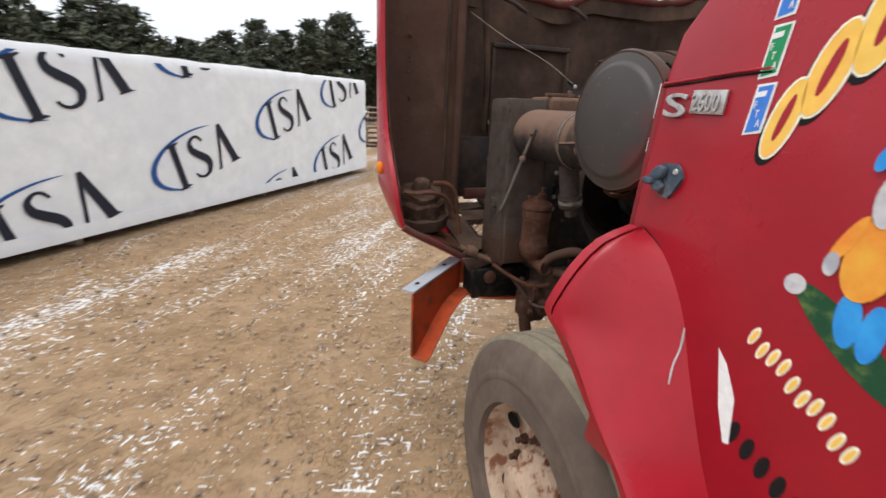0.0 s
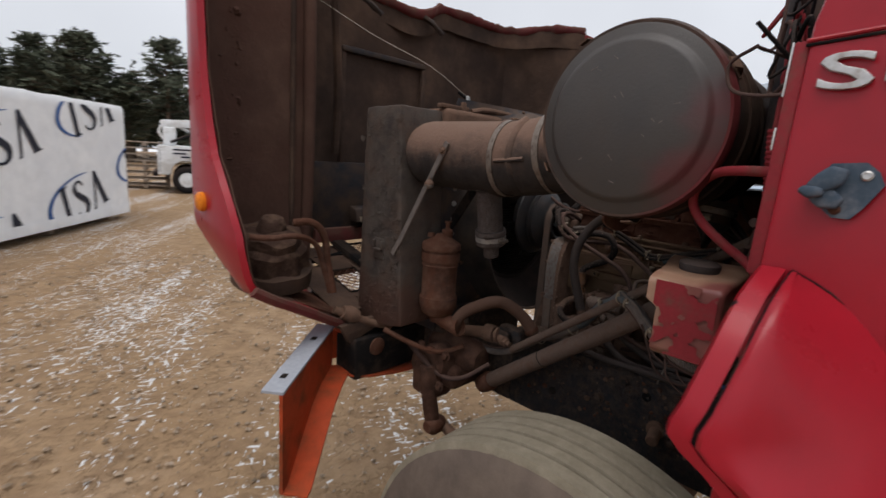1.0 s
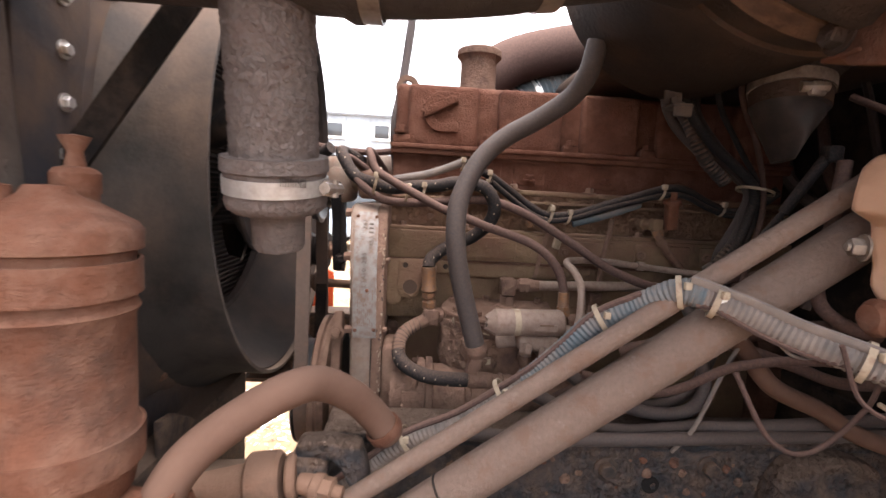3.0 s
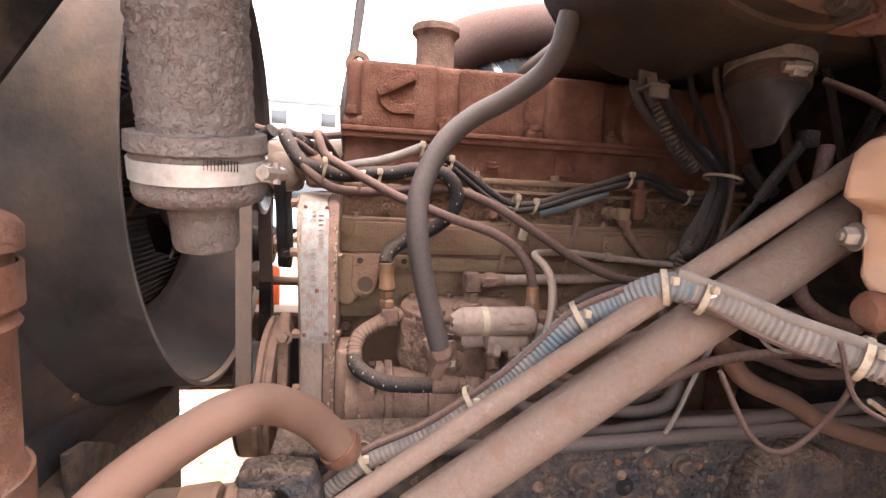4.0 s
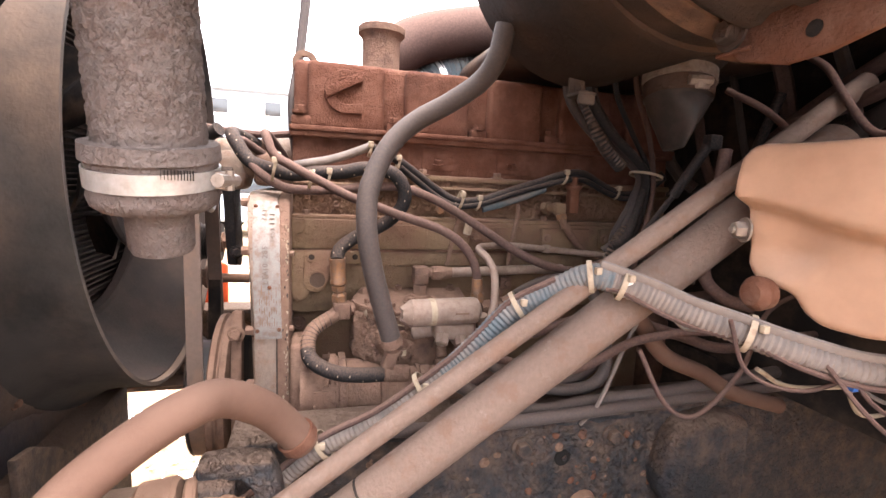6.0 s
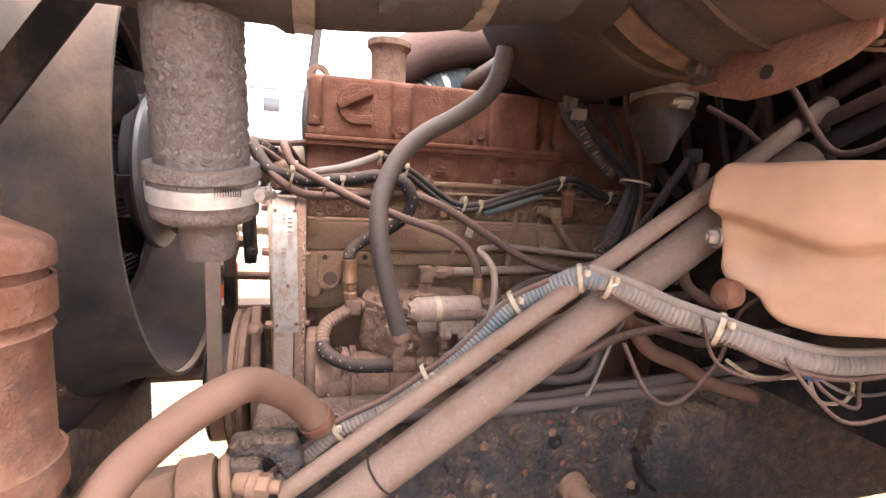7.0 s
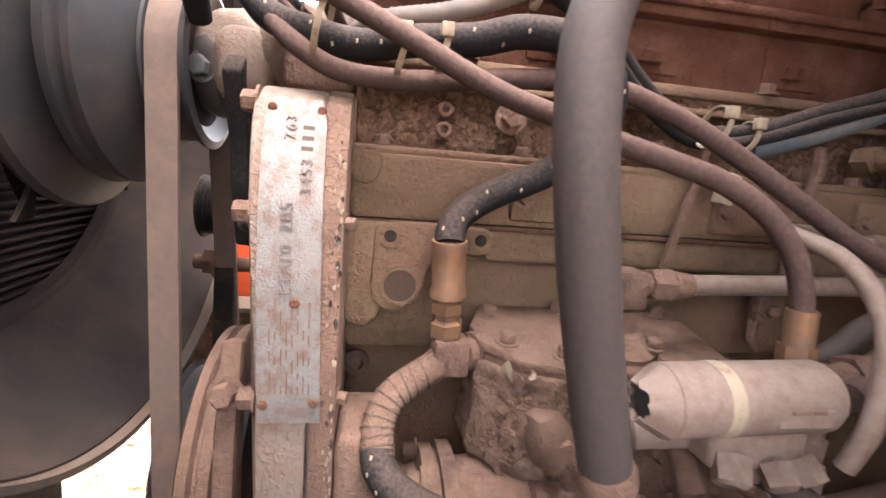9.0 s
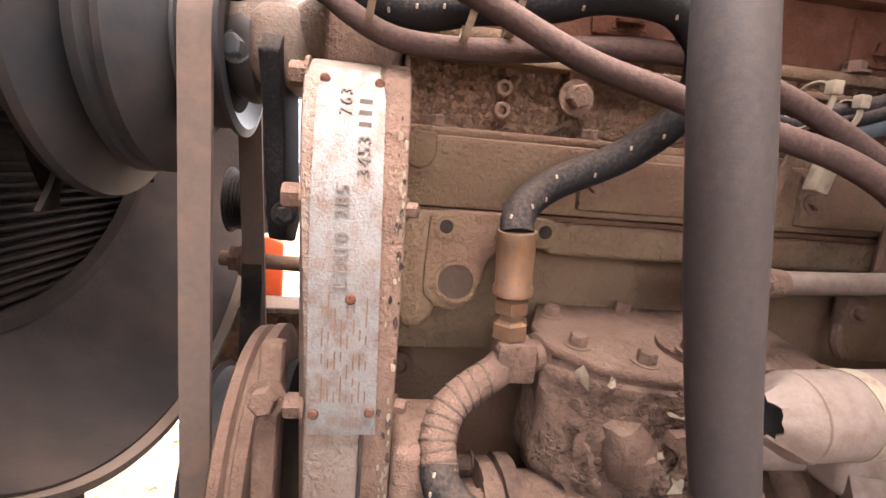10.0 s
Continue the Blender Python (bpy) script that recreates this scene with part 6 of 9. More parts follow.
    part("valve_clamp", ring(v + down * 0.023, down, 0.0432, 0.014, 0.0022, 36), M_BAND, can, "bright slotted clamp")
    for k in range(9):
        q = radians(196 + 3.2 * k)
        part("clamp_slot", moved(box(-0.0004, 0.0014, -0.0004, 0.0004, -0.004, 0.004, 0.0), Matrix.Translation(v + down * 0.023) @ (-down).to_track_quat("Z", "Y").to_matrix().to_4x4() @ Matrix.Rotation(q, 4, "Z") @ Matrix.Translation((0.0453, 0, 0))), M_DARK, can)
    part("clamp_screw", join(rod(v + Vector((-0.046, 0.024, -0.032)), v + Vector((-0.052, -0.004, -0.032)), 0.006, 8), box(v.x - 0.054, v.x - 0.042, v.y - 0.002, v.y + 0.016, v.z - 0.042, v.z - 0.026, 0.002)), M_BAND, can)
    bm = lathe([(0.03, 0.0), (0.03, 0.0420), (0.050, 0.0420), (0.053, 0.039), (0.060, 0.038), (0.072, 0.034), (0.086, 0.027), (0.100, 0.020), (0.114, 0.013), (0.115, 0.0)], v, down, 40)
    for w in bm.verts:
        t = min(1, max(0, ((w.co - v).dot(down) - 0.056) / 0.05))
        c0 = v + down * (w.co - v).dot(down)
        w.co.x = c0.x + (w.co.x - c0.x) * (1 + 0.5 * t)
        w.co.y = c0.y + (w.co.y - c0.y) * (1 - 0.8 * t)
    part("dust_valve", bm, M_CUP, can, "cloudy grey rubber dust valve")
    # duct: tapered inlet, straight can, rubber elbow
    d0 = Vector((1.092, 1.90, 1.632))
    duct = part("intake_duct", lathe([(-0.03, 0.076), (-0.022, 0.084), (-0.008, 0.084), (0.004, 0.076), (0.018, 0.077), (0.085, 0.100), (0.105, 0.103), (0.39, 0.103), (0.40, 0.108), (0.408, 0.108)], d0, (0, -1, 0), 48), M_DUCT, truck, "dusty black intake duct")
    part("end_bead", ring((1.092, 1.914, 1.632), (0, 1, 0), 0.080, 0.012, 0.006, 40), M_DUSTY, duct)
    part("rubber_elbow", tube([(1.092, 1.50, 1.632), (1.092, 1.44, 1.636), (1.095, 1.38, 1.645), (1.10, 1.33, 1.658), (1.10, 1.26, 1.67)], 0.103, 40, 0.01), M_DUCT, duct, "ribbed rubber elbow")
    part("band", ring((1.092, 1.485, 1.632), (0, 1, 0), 0.104, 0.019, 0.003, 48), M_BAND, duct)
    part("band", ring((1.099, 1.345, 1.655), (0.03, 1, -0.1), 0.104, 0.018, 0.003, 48), M_BAND, duct)
    part("collar", lathe([(0, 0.097), (0.07, 0.092), (0.12, 0.105)], (1.10, 1.33, 1.657), (0, -1, 0.08), 40), M_CLEANER, duct)
    for dz, y0, y1 in ((-0.012, 1.375, 1.465),):
        x = 1.092 - math.sqrt(0.105 ** 2 - dz ** 2)
        part("elbow_rib", tube([(x, y1, 1.636 + dz), (x - 0.002, (y0 + y1) / 2, 1.64 + dz), (x, y0, 1.645 + dz)], 0.006, 8, 0.01), M_DUCT, duct)
    part("elbow_rib", tube([(1.094 - 0.105 * math.cos(a), 1.42, 1.639 + 0.105 * math.sin(a)) for a in np.linspace(-1.2, 1.2, 10)], 0.011, 8, 0.02, flat=0.6), M_DUCT, duct)
    for y, z in ((1.485, 1.737), (1.345, 1.758)):
        part("band_screw", join(rod((1.075, y, z), (1.11, y, z), 0.006, 8), box(1.08, 1.095, y - 0.008, y + 0.008, z - 0.006, z + 0.006, 0.001)), M_DUSTY, duct)
    # drop pipe with clamp and rubber plug, a little off the vertical
    p0, way = Vector((1.108, 1.571, 1.545)), Vector((0.039, -0.001, -0.21)).normalized()
    on_pipe = lambda d: p0 + way * d
    part("drop_pipe", crusted(lathe([(0.15 * i / 70, 0.0378 + 0.0003 * math.sin(i)) for i in range(71)], p0, way, 120), Vector((1.122, 1.571, 0)), 0.0014), M_PIPE, duct, "flaking grey drop pipe")
    part("pipe_sleeve", roughen(lathe([(0.0, 0.040), (0.0, 0.0470), (0.012, 0.0482), (0.014, 0.0455), (0.036, 0.0455), (0.040, 0.0462), (0.046, 0.0450), (0.050, 0.0405), (0.053, 0.0256), (0.060, 0.0244), (0.084, 0.0238), (0.088, 0.0220), (0.088, 0.0)], on_pipe(0.134), way, 44), 0.0005, 120), M_PIPE, duct, "rubber sleeve and plug")
    part("sleeve_clamp", ring(on_pipe(0.159), way, 0.0457, 0.0145, 0.0015, 44), M_CLAMP, duct, "dull steel hose clamp")
    for i in range(11):
        q = radians(200 + 2.6 * i)
        part("clamp_slot", moved(box(-0.0004, 0.0009, -0.0002, 0.0002, -0.0036, 0.0036, 0.0), Matrix.Translation(on_pipe(0.159)) @ Matrix.Rotation(q, 4, "Z") @ Matrix.Translation((0.0474, 0, 0))), M_DARK, duct)
    part("clamp_screw", join(rod((1.148, 1.514, 1.386), (1.116, 1.522, 1.386), 0.0055, 8), rod((1.134, 1.517, 1.394), (1.134, 1.517, 1.378), 0.0045, 8), box(1.124, 1.140, 1.518, 1.527, 1.379, 1.393, 0.001)), M_BAND, duct)
    part("pipe_flange", roughen(lathe([(0, 0.060), (0.005, 0.058), (0.010, 0.041)], p0 + Vector((0, 0, 0.002)), way, 36), 0.004, 60), M_DUCT, duct)
    duct.location = (0.025, 0.022, 0.012)
    # flat strut from the duct to the radiator, with its rubber knob
    st = part("strut", strap([(1.009, 1.660, 1.678), (1.008, 1.684, 1.634), (1.000, 1.832, 1.366), (0.997, 1.866, 1.312)], 0.018, 0.005, (0.1, 0.88, 0.47)), M_LOOM_GREY, truck, "flat dusty steel strut")
    part("knob", lathe([(-0.001, 0.0), (-0.001, 0.0138), (0.004, 0.0134), (0.009, 0.0105), (0.0125, 0.006), (0.014, 0.0)], (0.996, 1.711, 1.555), (0, 0, -1), 20), M_CLAMP, st, "pale grey knob")
    part("knob_cap", lathe([(-0.022, 0.0), (-0.022, 0.002), (-0.014, 0.003), (-0.012, 0.007), (-0.006, 0.013), (0.0, 0.0146), (0.001, 0.0146), (0.001, 0.0)], (0.996, 1.711, 1.555), (0, 0, -1), 20), M_CASTING, st)
    part("strut_bolt", bolt((1.006, 1.673, 1.655), (-1, 0, 0), 0.008, 0.009), M_DUSTY, st)
    part("strut", strap([(1.25, 1.685, 1.630), (1.25, 1.74, 1.551), (1.25, 1.836, 1.413), (1.25, 1.865, 1.372)], 0.032, 0.006, (0, 0.75, 0.6)), M_DARK, truck)


air_cleaner()


# ---- power steering reservoir, steering gear and shafts ----
def steering():
    o = Vector((1.12, 1.762, 1.113))
    R = 0.061
    prof = [(-0.03, 0.0), (-0.03, 0.02), (-0.005, 0.03), (0.0, 0.046), (0.008, R - 0.006), (0.035, R - 0.001), (0.042, R + 0.001), (0.048, R - 0.001), (0.055, R - 0.001), (0.062, R + 0.001), (0.068, R - 0.003),
            (0.165, R - 0.003), (0.172, R + 0.001), (0.178, R - 0.002), (0.195, R - 0.002), (0.20, R + 0.001), (0.205, R - 0.002), (0.222, R - 0.002), (0.224, R + 0.004), (0.240, R + 0.004), (0.246, R), (0.268, 0.022), (0.275, 0.018), (0.276, 0.0)]
    res = part("oil_reservoir", lathe(prof, o, (0, 0, 1), 48), M_RUST, truck, "rusty brown power steering oil reservoir")
    part("lid_neck", lathe([(0, 0.017), (0.010, 0.017), (0.012, 0.0185), (0.028, 0.0185), (0.032, 0.015), (0.034, 0.008), (0.046, 0.006), (0.056, 0.011), (0.059, 0.012), (0.061, 0.0)], o + Vector((0.014, -0.010, 0.258)), (0, 0, 1), 24), M_RUST, res)
    part("cap", lathe([(0, 0.014), (0.012, 0.012), (0.014, 0.0)], o + Vector((-0.02, 0.03, 0.262)), (0, 0, 1), 18), M_RUST, res)
    for z in (0.20, 0.048):
        part("holder", join(ring(o + Vector((0, 0, z)), (0, 0, 1), R, 0.03, 0.003, 40), box(1.12, 1.20, 1.815, 1.822, 1.113 + z - 0.018, 1.113 + z + 0.018, 0.002)), M_RUST, res)
    part("outlet", tube([(1.12, 1.762, 1.105), (1.125, 1.715, 1.092), (1.128, 1.672, 1.085)], 0.026, 14, 0.01), M_RUST, res)
    part("outlet_clamp", ring((1.128, 1.668, 1.087), (0.1, -0.9, 0.25), 0.026, 0.016, 0.003), M_RUST, res)
    way = [(1.128, 1.69, 1.085), (1.14, 1.68, 1.115), (1.155, 1.662, 1.140), (1.18, 1.625, 1.166), (1.20, 1.585, 1.185), (1.235, 1.56, 1.178), (1.265, 1.527, 1.150), (1.285, 1.503, 1.117), (1.295, 1.483, 1.085)]
    hose = part("suction_hose", tube(way, 0.0195, 24, 0.008), M_SUCTION, truck, "dust covered brown suction hose")
    end, before = Vector(way[-1]), Vector(way[-2])
    part("hose_clamp", ring(end.lerp(before, 0.35), end - before, 0.0202, 0.012, 0.003), M_RUST, hose)
    # gear housing: rounded castings
    gear = part("steering_gear", roughen(join(lathe([(0, 0.0), (0, 0.05), (0.01, 0.062), (0.05, 0.066), (0.15, 0.066), (0.20, 0.058), (0.22, 0.04), (0.225, 0)], (1.235, 1.86, 0.95), (0, -1, 0.0), 28),
                         lathe([(0, 0), (0, 0.055), (0.02, 0.065), (0.09, 0.06), (0.10, 0.04), (0.10, 0)], (1.12, 1.77, 0.93), (1, 0, 0), 24),
                         box(1.14, 1.32, 1.68, 1.83, 0.84, 0.93, 0.025, 3)), 0.004, 24), M_CASTING_DARK, truck, "rusty steering gear casting")
    for y, z in ((1.70, 0.99), (1.82, 0.99), (1.72, 0.87), (1.82, 0.87)):
        part("gear_bolt", bolt((1.115, y, z - 0.01), (-1, 0, 0), 0.012, 0.012), M_CASTING_DARK, gear)
    part("pitman_arm", roughen(tube([(1.10, 1.77, 0.92), (1.105, 1.765, 0.84), (1.12, 1.76, 0.75), (1.13, 1.757, 0.69)], 0.028, 10, 0.03, flat=0.7), 0.003, 30), M_CASTING_DARK, gear)
    part("sector_housing", roughen(join(lathe([(0, 0), (0, 0.045), (0.012, 0.055), (0.06, 0.06), (0.10, 0.052), (0.115, 0.03), (0.118, 0)], (1.115, 1.835, 0.905), (0.9, -0.2, -0.1), 26), box(1.10, 1.22, 1.74, 1.86, 0.79, 0.92, 0.028, 3)), 0.005, 26), M_CASTING_DARK, gear)
    part("ball_joint", lathe([(-0.04, 0.0), (-0.04, 0.02), (-0.02, 0.034), (0.02, 0.034), (0.04, 0.02), (0.04, 0.0)], (1.14, 1.755, 0.69), (1, 0, 0), 18), M_RUST, gear)
    part("drag_link", tube([(1.17, 1.75, 0.685), (1.15, 1.55, 0.64), (1.05, 1.25, 0.60)], 0.02, 10, 0.05), M_DUSTY, gear)
    part("input_shaft", join(rod((1.24, 1.74, 1.03), (1.248, 1.625, 1.056), 0.020, 14), rod((1.248, 1.645, 1.052), (1.249, 1.605, 1.056), 0.030, 20, 0.004), rod((1.249, 1.60, 1.056), (1.25, 1.588, 1.057), 0.026, 16, 0.003)), M_DUSTY, gear)
    yoke = part("shaft_yoke", roughen(join(prism([(1.592, 1.094), (1.561, 1.098), (1.517, 1.093), (1.506, 1.06), (1.503, 1.03), (1.522, 1.026), (1.534, 1.056), (1.548, 1.072), (1.592, 1.074)], 0, 1.252, 1.286, 0.006, 3), box(1.246, 1.292, 1.555, 1.60, 1.03, 1.08, 0.012, 3)), 0.002, 40), M_FRAME, gear, "blue-black steering shaft yoke")
    part("yoke_bolt", join(rod((1.25, 1.585, 1.05), (1.244, 1.566, 1.048), 0.014, 16, 0.002), rod((1.244, 1.568, 1.048), (1.240, 1.556, 1.047), 0.0165, 18, 0.002)), M_DUSTY, yoke)
    part("yoke_nut", join(lathe([(0, 0.015), (0.013, 0.015), (0.015, 0.012)], (1.240, 1.557, 1.047), (-0.25, -1, -0.05), 6), rod((1.238, 1.548, 1.046), (1.235, 1.532, 1.045), 0.008, 12)), M_DUSTY, yoke)
    part("return_pipe", tube([(0.99, 1.885, 1.045), (1.05, 1.815, 1.005), (1.10, 1.755, 0.982), (1.14, 1.71, 0.988), (1.17, 1.675, 1.012)], 0.009, 10, 0.012), M_RUST, gear)
    part("pipe_nut", ring((1.095, 1.76, 0.984), (0.6, -0.75, -0.1), 0.009, 0.016, 0.004, 6), M_RUST, gear)
    part("small_hose", tube([(1.06, 1.84, 1.0), (1.12, 1.74, 0.90), (1.14, 1.65, 0.91), (1.2, 1.58, 0.97)], 0.008, 8, 0.012), M_HOSE_BROWN, gear)
    col = part("steering_column", rod((1.268, 1.62, 0.874), (1.183, 0.86, 1.475), 0.0262, 24), M_SHAFT, truck, "dusty round steering column tube")
    part("column_end", lathe([(0, 0.03), (0.02, 0.034), (0.05, 0.034), (0.06, 0.028)], (1.272, 1.66, 0.842), (-0.086, -0.77, 0.63), 20), M_RUST, col)
    part("column_seam", ring((1.244, 1.41, 1.040), (-0.086, -0.77, 0.63), 0.0263, 0.003, 0.0008, 24), M_DARK, col)
    part("guide_shaft", rod((1.247, 1.53, 1.0265), (1.163, 0.86, 1.542), 0.0118, 18), M_SHAFT, truck, "thin dusty control shaft")
    low = [(1.245, 1.69, 1.0), (1.262, 1.655, 0.985), (1.285, 1.60, 0.985), (1.30, 1.55, 1.008), (1.305, 1.507, 1.039), (1.30, 1.459, 1.078), (1.29, 1.395, 1.112), (1.278, 1.342, 1.153), (1.268, 1.303, 1.187)]
    blue = [(1.272, 1.318, 1.174), (1.268, 1.303, 1.187), (1.258, 1.275, 1.22), (1.245, 1.243, 1.26), (1.225, 1.203, 1.287), (1.20, 1.175, 1.309), (1.187, 1.153, 1.306)]
    grey = [(1.194, 1.165, 1.309), (1.187, 1.153, 1.306), (1.165, 1.116, 1.293), (1.14, 1.087, 1.28), (1.11, 1.056, 1.27), (1.08, 1.019, 1.258), (1.05, 0.96, 1.246), (1.03, 0.88, 1.25)]
    loom = part("wiring_loom", tube(blue, 0.0135, 16, 0.0028, ribs=0.0014, pitch=0.0056), M_LOOM, truck, "dusty blue-black corrugated wiring loom")
    part("loom_run", tube(low, 0.0118, 14, 0.0035, ribs=0.0012, pitch=0.006), M_LOOM_GREY, loom)
    part("loom_run", tube(grey, 0.0130, 16, 0.0028, ribs=0.0015, pitch=0.0056), M_LOOM_GREY, loom)
    part("loom_tape", tube([(x - 0.004, y + 0.004, z + 0.013) for x, y, z in grey], 0.0085, 10, 0.01, flat=0.5), M_LOOM_GREY, loom)
    part("wire", tube([(x - 0.006, y + 0.003, z + 0.014) for x, y, z in low + blue[2:5]], 0.0042, 8, 0.012), M_HOSE_BROWN, loom)
    part("wire", tube([(x - 0.012, y, z - 0.012 + 0.004 * math.sin(i * 2)) for i, (x, y, z) in enumerate(grey)], 0.003, 7, 0.012), M_HOSE_BROWN, loom)
    for at, way, r in (((1.30, 1.459, 1.078), (-0.01, -0.06, 0.045), 0.0185), ((1.278, 1.341, 1.154), (-0.011, -0.046, 0.038), 0.0195), ((1.2445, 1.238, 1.263), (-0.02, -0.05, 0.036), 0.0185), ((1.20, 1.174, 1.308), (-0.03, -0.05, 0.01), 0.017), ((1.182, 1.145, 1.303), (-0.02, -0.035, -0.012), 0.017), ((1.105, 1.051, 1.269), (-0.03, -0.035, -0.011), 0.0185)):
        side = Vector(at) + Vector((-r, 0.002, 0.006))
        part("cable_tie", join(ring(at, way, r, 0.0058, 0.0015, 22), box(side.x - 0.004, side.x + 0.002, side.y - 0.003, side.y + 0.004, side.z, side.z + 0.008, 0.001)), M_TIE, loom, "yellowed cable tie")
    part("wire_tip", rod((1.172, 1.150, 1.306), (1.168, 1.143, 1.310), 0.004, 8, 0.001), M_WHITE_PAINT, loom)
    # pale thin wire that hangs in a loop
    part("white_wire", tube([(1.12, 1.014, 1.223), (1.12, 0.967, 1.200), (1.12, 0.883, 1.193), (1.12, 0.823, 1.192), (1.12, 0.794, 1.175), (1.12, 0.804, 1.154), (1.12, 0.845, 1.155), (1.115, 0.874, 1.177), (1.11, 0.89, 1.204), (1.10, 0.90, 1.24)], 0.0026, 7, 0.008), M_TIE, loom)
    part("white_wire", tube([(1.11, 0.89, 1.215), (1.115, 0.86, 1.19), (1.118, 0.80, 1.165), (1.12, 0.73, 1.16), (1.12, 0.66, 1.18)], 0.0026, 7, 0.008), M_LOOM_GREY, loom)
    part("blue_plug", box(1.100, 1.112, 0.882, 0.898, 1.196, 1.226, 0.002), M_INK_BLUE, loom)
    for k, pts in enumerate(([(1.06, 0.99, 1.262), (1.04, 0.97, 1.22), (1.03, 0.93, 1.20), (1.05, 0.90, 1.215), (1.06, 0.88, 1.26)], [(1.07, 1.01, 1.265), (1.03, 0.99, 1.215), (1.02, 0.95, 1.19), (1.0, 0.91, 1.21)], [(1.10, 1.08, 1.285), (1.10, 1.05, 1.23), (1.08, 1.0, 1.215), (1.06, 0.95, 1.24)])):
        part("loose_wire", tube(pts, 0.0022, 6, 0.01), M_HOSE_BROWN, loom)


steering()


overspray(M_TANK, (0.16, 0.034, 0.034), (0.90, 0.95, 1.39), (-0.9, -0.45, 0.1), -0.025, 0.035)


def washer_tank():
    poly = [(0.862, 1.325), (0.88, 1.312), (0.956, 1.304), (1.03, 1.286), (1.066, 1.285), (1.080, 1.294), (1.092, 1.311), (1.132, 1.322), (1.141, 1.335), (1.145, 1.40), (1.142, 1.445), (1.13, 1.457), (0.90, 1.46), (0.866, 1.45)]
    bm = prism(poly, 1, 0.875, 1.042, 0.010, 3)
    for axis, lo, hi, n in ((2, 1.295, 1.45, 34), (0, 0.875, 1.135, 18), (1, 0.89, 1.03, 8)):
        for t in np.linspace(lo, hi, n):
            co, no = Vector((0, 0, 0)), Vector((0, 0, 0))
            co[axis], no[axis] = t, 1
            bmesh.ops.bisect_plane(bm, geom=bm.verts[:] + bm.edges[:] + bm.faces[:], plane_co=co, plane_no=no)
    for v in bm.verts:
        if v.co.y > 0.99:
            # a ledge runs across the face, lowest in the middle, with a hollow below it
            k = max(0.0, min(1.0, (v.co.z - 1.366 - 0.22 * abs(v.co.x - 1.02)) / 0.012))
            low = max(0.0, 1 - abs(v.co.x - 1.10) / 0.05) * max(0.0, 1 - abs(v.co.z - 1.352) / 0.03)
            v.co.y += 0.020 * k - 0.012 - 0.014 * low - 0.22 * max(0, 1.14 - v.co.x) * (v.co.y - 0.99) / 0.05
    tank = part("washer_tank", roughen(bm, 0.003, 14), M_TANK, truck, "yellowed plastic washer tank with red overspray")
    def patches(name, mat_, cut, seed, out):
        """Ragged patches of paint on the outer face."""
        ys, zs = np.linspace(0.882, 0.982, 66), np.linspace(1.322, 1.452, 66)
        bm = bmesh.new()
        for y0, y1 in zip(ys, ys[1:]):
            for z0, z1 in zip(zs, zs[1:]):
                p = Vector((y0 * 14, z0 * 14, seed))
                if noise.noise(p) + 0.55 * noise.noise(p * 2.7) + 0.25 * noise.noise(p * 7) > cut(y0, z0):
                    bm.faces.new([bm.verts.new((0.8590 - out, y, z)) for y, z in ((y0, z0), (y1, z0), (y1, z1), (y0, z1))])
        bmesh.ops.remove_doubles(bm, verts=bm.verts, dist=1e-5)
        tagged(part(name, bm, mat_, tank, smooth=False), kind="stuff")
    patches("overspray", M_RED_DULL, lambda y, z: -0.34 + max(0, y - 0.925) * 11, 0, 0.0)
    patches("bare_patch", M_TANK, lambda y, z: 0.20 + abs(y - 0.935) * 5 + max(0, 1.39 - z) * 6, 5, 0.0012)
    part("filler_cap", lathe([(0, 0.034), (0.008, 0.036), (0.014, 0.036), (0.018, 0.03), (0.02, 0)], (0.984, 0.95, 1.458), (0, 0, 1), 26), M_HOSE, tank, "dusty filler cap")
    part("tank_bolt", join(bolt((1.136, 1.037, 1.370), (0.3, 1, 0), 0.009, 0.010), rod((1.137, 1.040, 1.370), (1.140, 1.052, 1.370), 0.004, 8)), M_BAND, tank)
    part("tank_foot", lathe([(0, 0.016), (0.012, 0.018), (0.02, 0.012), (0.022, 0)], (1.108, 1.032, 1.309), (0, 1, 0), 16), M_RUST, tank)


washer_tank()

# ---- engine ----
# Dark brown of a flat disc, painted as the shade inside a bore.
M_BORE = material("shaded_bore", (0.05, 0.033, 0.025), rough=0.9, scale=60, bump=0.3)


